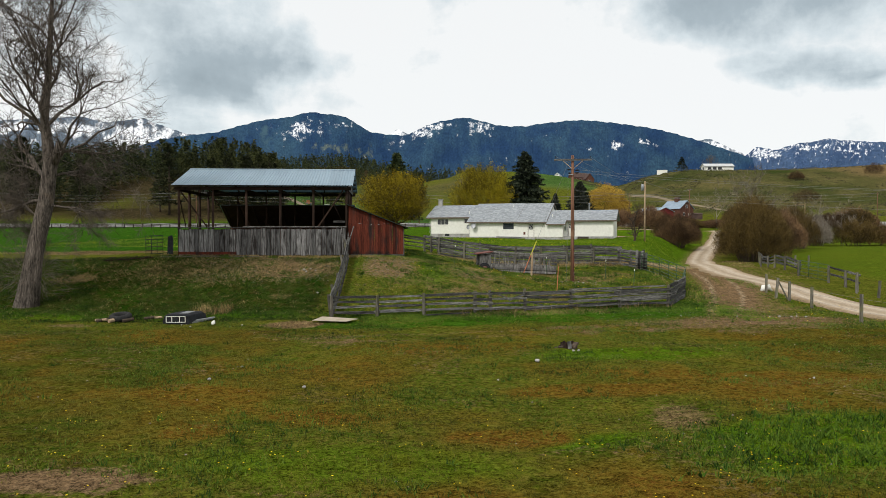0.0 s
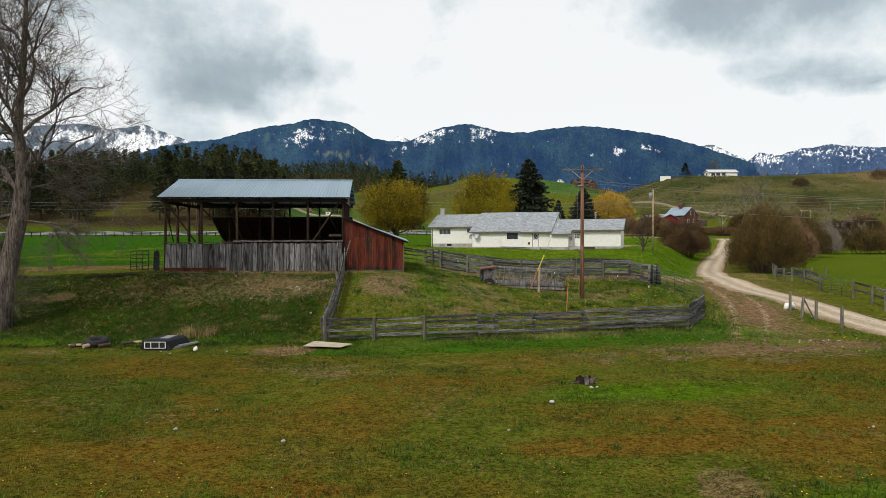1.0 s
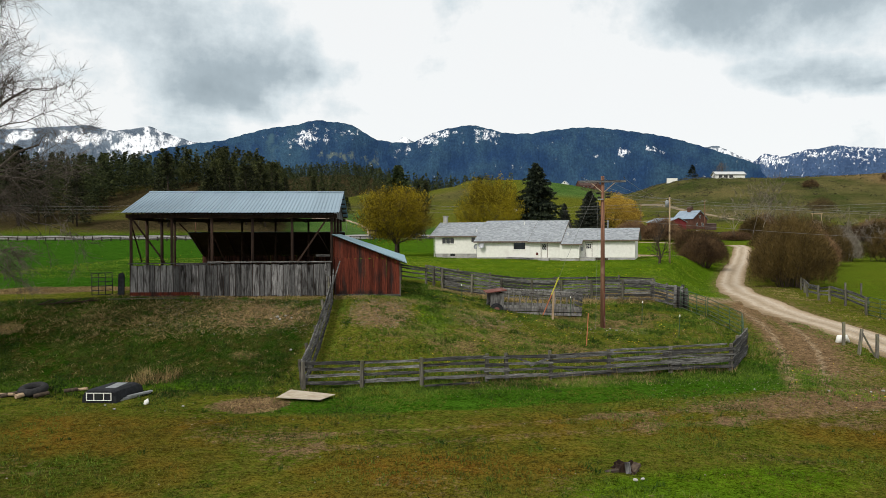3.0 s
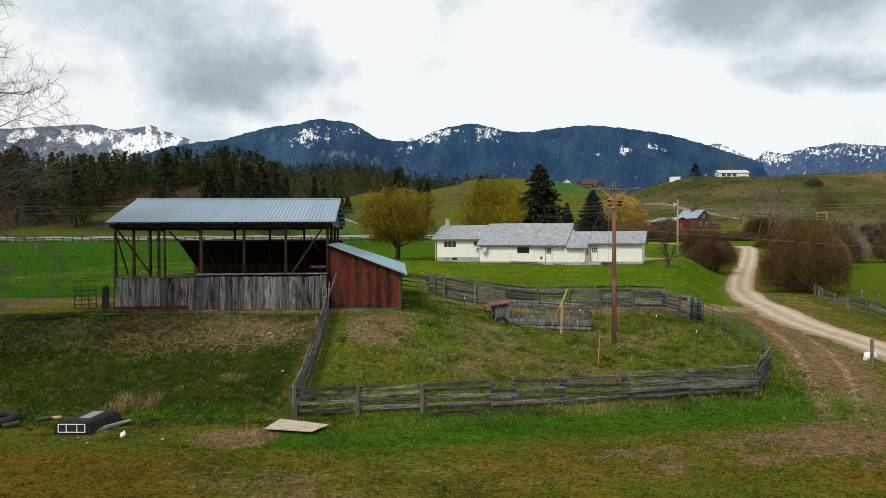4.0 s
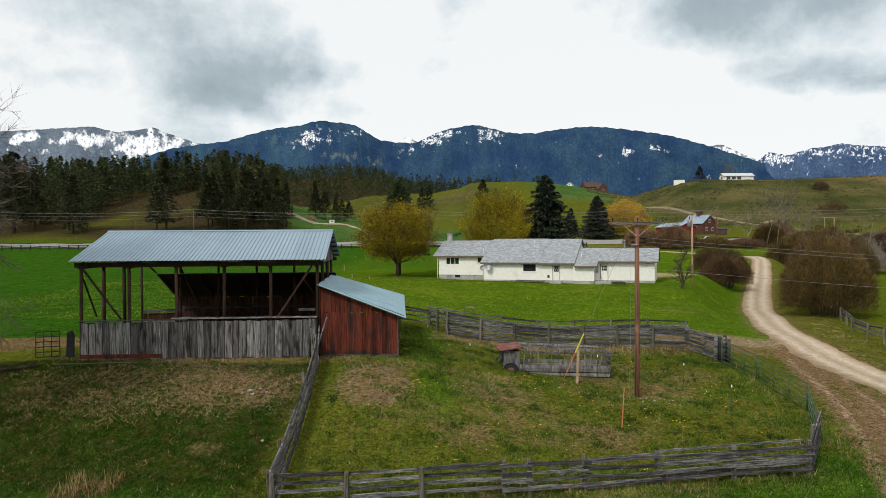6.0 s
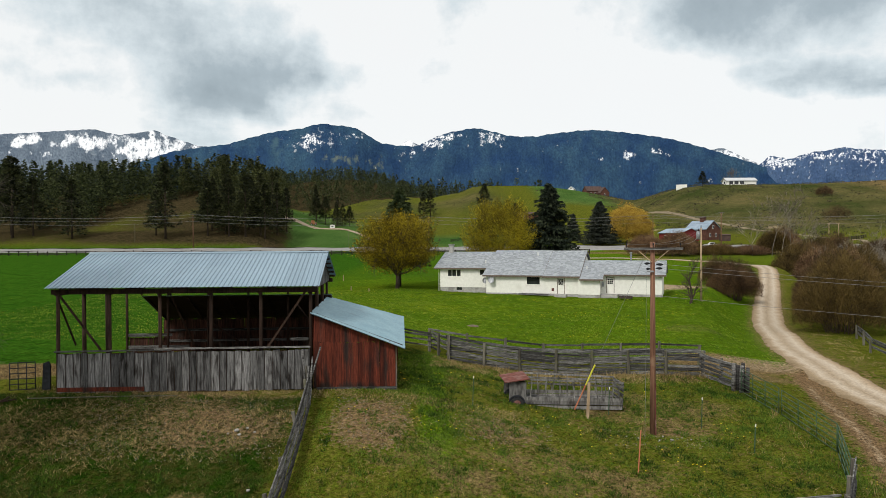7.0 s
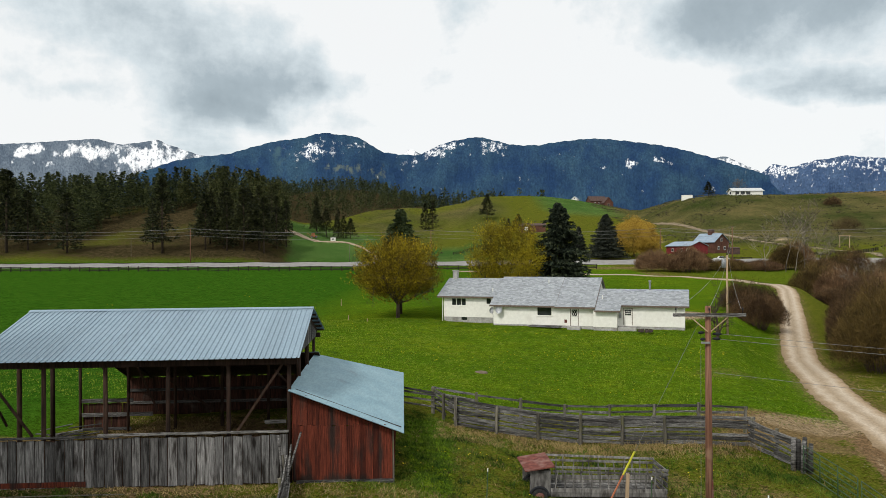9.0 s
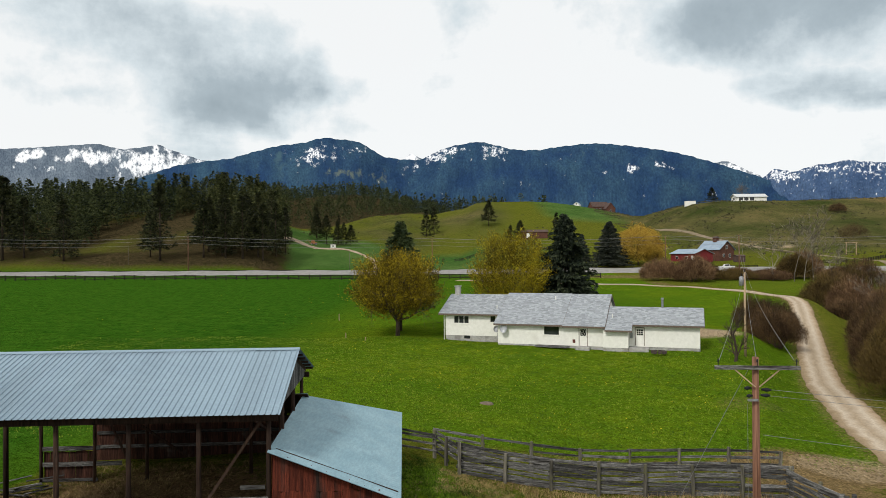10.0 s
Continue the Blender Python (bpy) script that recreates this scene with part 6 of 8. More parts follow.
def flecks(rng, centres, size, along=None, stretch=1.0):
    """One leaf-like triangle at each centre; along: the way it points."""
    n = len(centres)
    d = rng.normal(size=(n, 3))
    if along is not None:
        d = d * 0.45 + along
    d /= np.linalg.norm(d, axis=1)[:, None] + 1e-9
    s = np.cross(d, rng.normal(size=(n, 3)))
    s /= np.linalg.norm(s, axis=1)[:, None] + 1e-9
    k = (size * rng.uniform(0.6, 1.4, n))[:, None]
    return np.stack([centres - s * k * 0.5, centres + s * k * 0.5, centres + d * k * stretch], 1)


def spruce_crown(rng, height, radius, base=0.06, whorls=58, sub=40, droop=0.26, ragged=0.26):
    """Whorls of drooping boughs, each a fan of needle sprays."""
    out = []
    for w in range(whorls):
        f = (w + rng.uniform(0, 0.8)) / whorls
        z = height * (base + (1 - base) * f)
        reach = radius * (1 - f) ** 0.72 + 0.1
        n = int(5 + 13 * (1 - f))
        for k in range(n):
            a = rng.uniform(0, math.tau)
            r = reach * rng.uniform(1 - ragged * 2, 1 + ragged * 0.5)
            t = rng.uniform(0.12, 1.0, sub) ** 0.75
            c = np.stack([np.cos(a) * r * t, np.sin(a) * r * t, z - droop * r * t ** 1.6 + 0.16 * r * t ** 3], 1)
            side = np.array([-np.sin(a), np.cos(a), 0])
            c = c + side * (rng.normal(size=(sub, 1)) * 0.16 * r * (1.1 - t[:, None])) + rng.normal(size=(sub, 3)) * 0.06
            along = np.array([np.cos(a), np.sin(a), -0.45])
            out.append(flecks(rng, c, 0.030 * radius + 0.085, along, 1.8))
    return np.concatenate(out)


def pine_crown(rng, height, radius, tufts=90, per=12, base=0.2):
    """Rounded sprays of needles on uneven boughs, with gaps between."""
    f = rng.uniform(0, 1, tufts) ** 0.85
    z = height * (base + (1 - base) * f)
    reach = radius * (0.06 + 1.05 * np.minimum(1, (1 - f) * 1.15) ** 0.85) * rng.uniform(0.3, 1.1, tufts)
    a = rng.uniform(0, math.tau, tufts)
    c = np.stack([np.cos(a) * reach, np.sin(a) * reach, z], 1)
    pts = np.repeat(c, per, 0) + rng.normal(size=(tufts * per, 3)) * np.array([0.15, 0.15, 0.10]) * radius * (0.35 + 0.75 * np.repeat(1 - f, per))[:, None]
    along = np.repeat(np.stack([np.cos(a), np.sin(a), np.full(tufts, 0.3)], 1), per, 0)
    return flecks(rng, pts, 0.125 * radius * (13 / per) ** 0.5, along, 1.7)


def conifer(name, x, y, height, radius, leaf, label, kind="spruce", seed=1, trunk=0.22, drop=0.1, group="", base=0.06):
    rng = np.random.default_rng(seed)
    z = float(land(x, y)) - drop
    tree = thing(name, pose(x, y, z), label, "tree", group)
    part("trunk", Geo().tube([(0, 0, -0.3), (0.05, 0, height * 0.5), (0, 0, height * 0.97)], [trunk, trunk * 0.6, 0.03], 8), BARK_DARK, tree, smooth=True)
    tri = spruce_crown(rng, height, radius, base) if kind == "spruce" else pine_crown(rng, height, radius, 130, 14)
    ob = new("crown", triangles("crown", tri, leaf))
    ob.parent = tree
    return tree


def limbs(g, rng, p, d, length, r, depth, spread, lift, ends, kids=3, sides=6, wander=0.18):
    """A limb and, from it, its smaller limbs; the tips are put in ends."""
    n = 4 if depth > 1 else 3
    pts, radii = [p], [r]
    q = p.copy()
    dirn = d.copy()
    for i in range(n):
        dirn = (dirn + Vector(rng.normal(size=3)) * wander + Vector((0, 0, lift))).normalized()
        q = q + dirn * (length / n)
        pts.append(q.copy())
        radii.append(max(r * (1 - 0.6 * (i + 1) / n), 0.006))
    g.tube(pts, radii, max(3, sides), False)
    if depth == 0:
        ends.append((pts[-1], dirn))
        return
    for k in range(kids):
        i = rng.integers(1, n + 1)
        a = Vector(rng.normal(size=3))
        side = (a - dirn * a.dot(dirn)).normalized()
        nd = (dirn * (1 - spread * 0.4) + side * spread).normalized()
        limbs(g, rng, pts[i], nd, length * rng.uniform(0.5, 0.8), radii[i] * 0.68, depth - 1, spread, lift, ends, kids, sides - 1, wander)


def round_tree(name, x, y, height, width, leaf, label, seed=1, clear=1.5, leaves=15000, trunk=0.24, size=0.17, droop=0.0, stems=9, low=0.16):
    rng = np.random.default_rng(seed)
    z = float(land(x, y)) - 0.1
    tree = thing(name, pose(x, y, z), label, "tree")
    g = Geo()
    g.tube([Vector((0, 0, -0.4)), Vector((0.05, 0, clear * 0.6)), Vector((0.02, 0.05, clear * 1.3))], [trunk * 1.25, trunk, trunk * 0.8], 10)
    ends = []
    for k in range(stems):
        a = k * math.tau / stems + rng.uniform(-0.3, 0.3)
        up = rng.uniform(0.35, 1.6)
        d = Vector((math.cos(a), math.sin(a), up)).normalized()
        limbs(g, rng, Vector((0, 0, clear * rng.uniform(0.7, 1.25))), d, height * 0.42, trunk * 0.5, 3, 0.5, 0.05, ends, 3, 6)
    part("trunk", g, BARK_DARK, tree, smooth=True)
    c = np.array([0, 0, clear * 0.75 + (height - clear * 0.75) * 0.47])
    half = np.array([width / 2, width / 2, (height - clear * 0.75) * 0.53])
    # sprays of leaves, each along a shoot that points up and outwards
    shoots = leaves // 14
    u = rng.normal(size=(shoots, 3))
    u /= np.linalg.norm(u, axis=1)[:, None]
    rad = rng.uniform(0.25, 1.0, shoots) ** 0.55
    lobes = 1 + 0.09 * np.sin(u[:, 0] * 7 + seed) * np.sin(u[:, 1] * 6 + 2) + 0.10 * np.sin(u[:, 2] * 9 + seed) + 0.05 * rng.normal(size=shoots)
    base = c + u * half * (rad * lobes)[:, None]
    base = base[base[:, 2] > height * low * (0.7 + 0.6 * rng.uniform(size=len(base)))]
    fork = base - np.array([0, 0, clear * 0.6])
    way = fork / (np.linalg.norm(fork, axis=1)[:, None] + 1e-6) + np.array([0, 0, 0.2 - droop * 1.9])
    way /= np.linalg.norm(way, axis=1)[:, None] + 1e-6
    t = rng.uniform(-0.5, 0.5, (len(base), 14, 1)) * (height * 0.15)
    pts = (base[:, None, :] + way[:, None, :] * t).reshape(-1, 3) + rng.normal(size=(len(base) * 14, 3)) * 0.10
    tri = flecks(rng, pts, size, np.repeat(way, 14, 0), 1.6)
    ob = new("crown", triangles("crown", tri, leaf))
    ob.parent = tree
    return tree


def shrub(name, x, y, height, width, twig, label, seed=1, stems=40, twigs=5000, size=0.3, depth=None, group="shrubs along the lane", rise=0.55):
    """Many stems from one base and a haze of thin twigs."""
    rng = np.random.default_rng(seed)
    z = float(land(x, y)) - 0.1
    bush = thing(name, pose(x, y, z), label, "shrub", group)
    g = Geo()
    depth = depth or width
    for k in range(stems):
        a, r = rng.uniform(0, math.tau), rng.uniform(0.1, 0.95) ** 0.7
        b = Vector((math.cos(a) * width * 0.2 * r, math.sin(a) * depth * 0.2 * r, -0.2))
        e = Vector((math.cos(a) * width * 0.46 * r, math.sin(a) * depth * 0.46 * r, height * rng.uniform(0.6, 0.98) * (1 - 0.45 * r * r)))
        m = b.lerp(e, 0.5) + Vector((0, 0, height * 0.08))
        g.tube([b, m, e], [0.04, 0.025, 0.008], 4, False)
    part("stem", g, BARK_DARK, bush)
    n, size = int(twigs * 1.7), size * 0.72
    a, r = rng.uniform(0, math.tau, n), rng.uniform(0, 1, n) ** 0.55
    top = height * (1 - 0.55 * r ** 2.2) * (1 + 0.10 * np.sin(a * 3 + seed) + 0.07 * np.sin(a * 7 + r * 9) + 0.06 * rng.normal(size=n))
    zz = top * rng.uniform(0.04, 1.0, n) ** rise
    k = 1 + 0.10 * np.sin(a * 4 + seed * 2) + 0.06 * np.sin(a * 9)
    c = np.stack([np.cos(a) * r * k * width / 2, np.sin(a) * r * k * depth / 2, zz], 1)
    along = np.stack([np.cos(a) * r * 0.6, np.sin(a) * r * 0.6, np.full(n, 0.95)], 1)
    tri = flecks(rng, c, size, along * 0.75, 2.0)
    mid = (tri[:, 0] + tri[:, 1]) / 2
    tri[:, 0] = mid + (tri[:, 0] - mid) * 0.085
    tri[:, 1] = mid + (tri[:, 1] - mid) * 0.085
    ob = tagged(new("twig", triangles("twig", tri, twig)), kind="stuff")
    ob.parent = bush
    return bush


# by the house
round_tree("maple_tree", -9.0, 112.6, 10.3, 10.6, MAPLE_LEAF, "round maple with young yellow-green leaves on the lawn", 3, clear=2.2, leaves=52000, size=0.095, stems=14, low=0.27)
conifer("spruce_tree", -9.3, 119.5, 14.0, 4.3, SPRUCE_PALE, "green spruce standing behind the maple", "spruce", 5, base=0.24)
round_tree("maple_tree", 5.3, 129.0, 12.4, 11.2, MAPLE_BRIGHT, "round yellow-leaved maple behind the house", 7, clear=1.5, leaves=56000, size=0.105, stems=11, low=0.05)
conifer("spruce_tree", 13.0, 130.0, 15.1, 6.4, SPRUCE_LEAF, "tall dark spruce behind the house", "spruce", 6, 0.3)
conifer("spruce_tree", 53.0, 302.0, 17.0, 8.4, SPRUCE_DARK, "dark purplish spruce beyond the road", "spruce", 8, 0.4)
conifer("spruce_tree", 44.5, 315.0, 11.5, 4.0, SPRUCE_DARK, "smaller dark spruce beyond the road", "spruce", 9, 0.3)
round_tree("willow_tree", 64.0, 303.0, 16.0, 15.5, WILLOW_LEAF, "broad golden weeping willow beyond the road", 10, clear=1.5, leaves=52000, size=0.15, droop=0.7, stems=9, low=0.1)
round_tree("willow_tree", 70.5, 306.0, 11.5, 9.0, WILLOW_LEAF, "smaller golden willow beside the tall one", 12, clear=1.0, leaves=26000, size=0.15, droop=0.7, stems=7, low=0.1)


# the bare cottonwood
def build_cottonwood():
    rng = np.random.default_rng(21)
    x, y = -24.9, 43.2
    tree = thing("cottonwood_tree", pose(x, y, float(land(x, y)) - 0.1), "tall bare cottonwood with furrowed grey bark and broken limbs", "tree")
    g = Geo()
    spine = [Vector(p) for p in ((0, 0, -0.5), (0.1, 0, 0.4), (0.28, 0, 1.6), (0.75, 0.05, 4.0), (1.25, 0.1, 6.2), (1.6, 0.0, 8.4), (1.35, -0.1, 11), (1.6, 0, 14), (1.75, 0.1, 17.5), (2.0, 0.1, 21))]
    rad = [0.80, 0.64, 0.52, 0.46, 0.43, 0.38, 0.23, 0.17, 0.11, 0.04]
    g.tube(spine, rad, 14, False)
    part("trunk", g, BARK, tree, smooth=True)
    g = Geo()
    g.tube([spine[5] + Vector((0.2, 0, 0)), spine[5] + Vector((0.55, -0.1, 0.9)), spine[5] + Vector((0.62, -0.1, 1.3))], [0.28, 0.22, 0.16], 9)
    part("broken_limb", g, BARK, tree, "broken stub of a limb", smooth=True)
    g = Geo().tube([(0.55, -0.1, -0.3), (0.78, -0.12, 2.0), (1.05, -0.1, 4.2), (1.3, -0.05, 5.6)], [0.30, 0.25, 0.2, 0.12], 9)
    part("stem", g, BARK, tree, "barkless pale second stem", smooth=True)
    twigs, ends = Geo(), []
    boughs = ((6.3, -1, -0.3, 0.35, 5.5, 0.16, 0.04), (7.4, -1, 0.4, 0.8, 6.5, 0.22, 0.06), (8.2, 1, -0.3, 0.9, 6.0, 0.17, 0.05), (9.0, 1, 0.3, 0.55, 6.4, 0.15, 0.0), (9.6, -1, -0.2, 1.2, 7.5, 0.2, 0.06),
              (10.5, 1, 0.2, 1.1, 7.0, 0.16, 0.04), (11.5, -1, 0.3, 0.9, 6.5, 0.15, 0.05), (12.5, 1, -0.4, 1.3, 6.5, 0.14, 0.05), (13.5, -1, 0.1, 1.0, 5.5, 0.12, 0.05), (14.5, 1, 0.3, 0.9, 6.0, 0.11, 0.03), (15.5, -1, -0.3, 1.3, 5.0, 0.1, 0.05),
              (16.5, 1, 0.1, 1.2, 4.6, 0.08, 0.05), (6.0, 1, -0.3, -0.1, 3.6, 0.11, -0.10), (7.6, 0.8, 0.5, 0.3, 5.0, 0.13, -0.05), (5.2, -0.9, -0.4, 0.4, 3.0, 0.08, 0.0), (17.5, -1, 0.2, 1.0, 4.0, 0.07, 0.05), (3.6, -1, 0.3, 0.3, 2.6, 0.05, 0.0), (10.0, 0.5, -1, 1.0, 6.0, 0.12, 0.05), (12.0, -0.3, 1, 1.0, 6.0, 0.12, 0.05))
    for z, sx, sy, up, length, r, lift in boughs:
        k = max(i for i, p in enumerate(spine) if p.z <= z)
        f = (z - spine[k].z) / (spine[k + 1].z - spine[k].z)
        limbs(twigs, rng, spine[k].lerp(spine[k + 1], f), Vector((sx, sy, up)).normalized(), length * 0.64, r * 0.72, 3, 0.62, lift, ends, 5, 6, 0.24)
    part("limb", twigs, BARK, tree, "pale bare limbs", smooth=True)
    # fine twigs at every tip, and a ragged skirt of shoots low on the trunk
    tips = np.array([p for p, _ in ends])
    dirs = np.array([d for _, d in ends])
    rep = 9
    c = np.repeat(tips, rep, 0) - np.repeat(dirs, rep, 0) * rng.uniform(0, 1.3, (len(tips) * rep, 1))
    tri = flecks(rng, c, 0.75, np.repeat(dirs, rep, 0) * 0.9, 1.0)
    mid = (tri[:, 0] + tri[:, 1]) / 2
    w = 0.016 / 0.75
    tri[:, 0], tri[:, 1] = mid + (tri[:, 0] - mid) * w, mid + (tri[:, 1] - mid) * w
    low = np.array([[0.25, 0, 2.2]]) + rng.normal(size=(1100, 3)) * np.array([0.85, 0.7, 0.8])
    out = low - np.array([0.25, 0, 1.9])
    out /= np.linalg.norm(out, axis=1)[:, None]
    tri2 = flecks(rng, low, 0.9, out * 0.8, 1.0)
    mid = (tri2[:, 0] + tri2[:, 1]) / 2
    tri2[:, 0], tri2[:, 1] = mid + (tri2[:, 0] - mid) * 0.02, mid + (tri2[:, 1] - mid) * 0.02
    ob = tagged(new("twig", triangles("twig", np.concatenate([tri, tri2]), TWIG_GREY)), kind="stuff")
    ob.parent = tree


build_cottonwood()

# shrubs along the lane and the creek
shrub("willow_shrub", 37.8, 91.5, 7.6, 8.2, OLIVE_TWIG, "large rounded willow shrub with olive-brown twigs", 1, 70, 26000, 0.42)
shrub("willow_shrub", 40.5, 99.5, 7.2, 7.0, BROWN_TWIG, "dark brown willow shrub beside the lane", 2, 60, 20000, 0.42)
shrub("willow_shrub", 44.5, 106.5, 7.0, 7.5, OLIVE_TWIG, "olive-brown willow shrub beside the lane", 3, 60, 18000, 0.42)
shrub("willow_shrub", 48.5, 114.5, 7.0, 8.0, BROWN_TWIG, "dark brown willow shrub beside the lane", 4, 50, 16000, 0.44)
shrub("willow_shrub", 54.0, 124.0, 6.5, 8.5, BROWN_TWIG, "dark brown willow shrub beside the lane", 5, 50, 14000, 0.46)
shrub("willow_shrub", 60.5, 134.0, 7.0, 9.0, RUSSET_TWIG, "russet willow shrub beside the lane", 6, 50, 12000, 0.5)
shrub("willow_shrub", 69.0, 146.0, 8.0, 9.0, OLIVE_TWIG, "tall olive-brown willow shrub near the lane", 7, 50, 12000, 0.5)
shrub("lilac_shrub", 36.0, 116.0, 4.3, 6.4, BROWN_TWIG, "dense dark brown hedge shrub by the house", 8, 60, 22000, 0.3)
shrub("lilac_shrub", 39.0, 124.0, 4.4, 6.6, BROWN_TWIG, "dense dark shrub by the parking place", 9, 60, 14000, 0.34)
shrub("lilac_shrub", 36.0, 122.5, 4.0, 4.6, BROWN_TWIG, "dark shrub behind the bare little tree", 10, 40, 10000, 0.3)
for k in range(26):
    rnd = random.Random(100 + k)
    x = 56 + k * 5.6 + rnd.uniform(-2.0, 2.0)
    y = 240 - 0.10 * abs(k - 6) * 4 + rnd.uniform(-13, 9) - (16 if k > 9 else 0)
    shrub("creek_shrub", x, y, rnd.choice((3.2, 4.4, 5.6, 7.0)) * rnd.uniform(0.85, 1.15) * (1.2 if x < 73 else 0.55 if x < 92 else 1.0), rnd.uniform(8, 13), (RUSSET_TWIG, RUSSET_TWIG, BROWN_TWIG, OLIVE_TWIG)[k % 4], "russet leafless shrub thicket along the creek", 200 + k, 24, 9000, 0.8, group="creek thicket")
for k in range(16):
    rnd = random.Random(300 + k)
    x, y = 68 + k * 6.5 + rnd.uniform(-2, 2), 163 + k * 1.2 + rnd.uniform(-9, 9)
    shrub("creek_shrub", x, y, rnd.choice((2.8, 3.8, 4.8, 6.6)) * rnd.uniform(0.9, 1.1), rnd.uniform(6, 11), (BROWN_TWIG, RUSSET_TWIG, PALE_TWIG, BROWN_TWIG, OLIVE_TWIG)[k % 5], "brown leafless thicket at the meadow edge", 400 + k, 16, 5600, 0.75, group="creek thicket")
for k, (x, y) in enumerate(((72, 176), (79, 186), (86, 196), (95, 205))):
    shrub("creek_shrub", x, y, 7.5, 10, (OLIVE_TWIG, BROWN_TWIG)[k % 2], "brown leafless thicket beyond the lane bend", 500 + k, 16, 7000, 0.7, group="creek thicket")
for k, (x, y, h, w) in enumerate(((188, 385, 7.5, 13), (212, 446, 5, 9), (235, 372, 8, 14), (268, 395, 8, 12), (262, 450, 6, 10))):
    shrub("hill_shrub", x, y, h, w, BROWN_TWIG, "dark leafless shrub on the sage hill", 520 + k, 12, 2200, 0.9, group="hill shrubs")


def bare_tree(name, x, y, height, material, label, seed, r=0.12, stems=1, kids=4, group=""):
    rng = np.random.default_rng(seed)
    tree = thing(name, pose(x, y, float(land(x, y)) - 0.1), label, "tree", group)
    g, ends = Geo(), []
    for k in range(stems):
        a = rng.uniform(0, math.tau)
        limbs(g, rng, Vector((math.cos(a) * 0.25 * (stems > 1), math.sin(a) * 0.25 * (stems > 1), -0.2)), Vector((0.2 * math.cos(a), 0.2 * math.sin(a), 1)), height * 0.62, r, 3, 0.55, 0.09, ends, kids, 6, 0.13)
    part("branch", g, material, tree, smooth=True)
    tips, dirs = np.array([p for p, _ in ends]), np.array([d for _, d in ends])
    c = np.repeat(tips, 6, 0) - np.repeat(dirs, 6, 0) * rng.uniform(0, 0.12 * height, (len(tips) * 6, 1))
    tri = flecks(rng, c, 0.11 * height, np.repeat(dirs, 6, 0), 1.0)
    mid = (tri[:, 0] + tri[:, 1]) / 2
    tri[:, 0], tri[:, 1] = mid + (tri[:, 0] - mid) * 0.05, mid + (tri[:, 1] - mid) * 0.05
    ob = tagged(new("twig", triangles("twig", tri, material)), kind="stuff")
    ob.parent = tree


bare_tree("plum_tree", 24.0, 95.9, 4.6, BARK_DARK, "small bare fruit tree with dark twisted branches", 41, 0.16, 1, 5)
for k, (x, y, h) in enumerate(((88, 226, 15), (92, 229, 16), (96, 232, 13), (84, 230, 12), (99, 227, 14))):
    bare_tree("aspen_tree", x, y, h, PALE_TWIG, "slender bare aspen by the creek", 50 + k, 0.10, 1, 4, "aspens by the creek")
bare_tree("cottonwood_sapling", 190.5, 530, 10.5, TWIG_GREY, "bare tree standing behind the hilltop house", 58, 0.2, 2, 5)
for k, (x, y, h) in enumerate(((78, 160, 8.0), (84, 165, 8.5), (72, 157, 7.5), (90, 168, 7.5))):
    bare_tree("aspen_tree", x, y, h, PALE_TWIG, "pale bare sapling above the thicket", 60 + k, 0.06, 2, 4, "aspens by the creek")

# ---------------------------------------------------------------- pines beyond the road
PINES = []
for k in range(5):
    rng = np.random.default_rng(700 + k)
    tri = pine_crown(rng, 1.0, (0.19, 0.155, 0.20, 0.165, 0.14)[k], 170, 20, (0.16, 0.08, 0.2, 0.05, 0.10)[k])
    PINES.append(triangles("crown", tri, PINE_LEAF))
PINE_TRUNK = Geo().tube([(0, 0, -0.03), (0, 0, 0.5), (0, 0, 0.96)], [0.016, 0.011, 0.002], 7).mesh("trunk", BARK_DARK, True)


def pine(x, y, height, k, wide=1.0, label="tall dark ponderosa pine at the edge of the wood"):
    tree = thing("pine_tree", pose(x, y, float(land(x, y)) - 0.2, 0, 0, (k * 77) % 360), label, "tree", "pines beyond the road")
    piece("trunk", PINE_TRUNK, tree, scale=(height * 1.0, height * 1.0, height))
    piece("crown", PINES[k % 5], tree, scale=(height * wide, height * wide, height))
    return tree


for k, (x, y, h, w) in enumerate(((-183, 300, 33, 1.05), (-177, 304, 24, 1.2), (-190, 310, 28, 1.1), (-158, 299, 23, 1.35), (-163, 305, 21, 1.2), (-126, 304, 19, 1.1), (-119.5, 298, 29, 1.2), (-104, 302, 22, 1.2), (-98, 306, 24, 1.1), (-95, 301, 23, 1.1), (-88, 300, 24, 1.15),
                                  (-84, 307, 25, 1.1), (-81, 303, 22, 1.1), (-80, 318, 22, 1.1), (-78, 326, 20, 1.0), (-92, 318, 24, 1.1), (-100, 316, 24, 1.1), (-108, 318, 22, 1.1), (-88, 340, 22, 1.0), (-205, 300, 24, 1.1), (-220, 300, 22, 1.1), (-235, 305, 23, 1.1),
                                  (-74, 392, 15, 1.1), (-66, 398, 12, 1.3), (-70, 404, 16, 1.0), (-62, 396, 11, 1.3), (-80, 396, 18, 1.0), (-78, 388, 14, 1.2), (-68, 390, 12, 1.2))):
    pine(x, y, h, k, w)
for k, (x, y, h, w) in enumerate(((12.5, 500, 17, 1.3), (-29, 500, 18, 1.2), (-24, 503, 19, 1.2), (154.6, 488, 10, 1.6), (24, 452, 9, 1.5), (30, 454, 11, 1.5), (52, 458, 14, 1.3))):
    pine(x, y, h, k + 2, w, "lone pine on the open hillside")


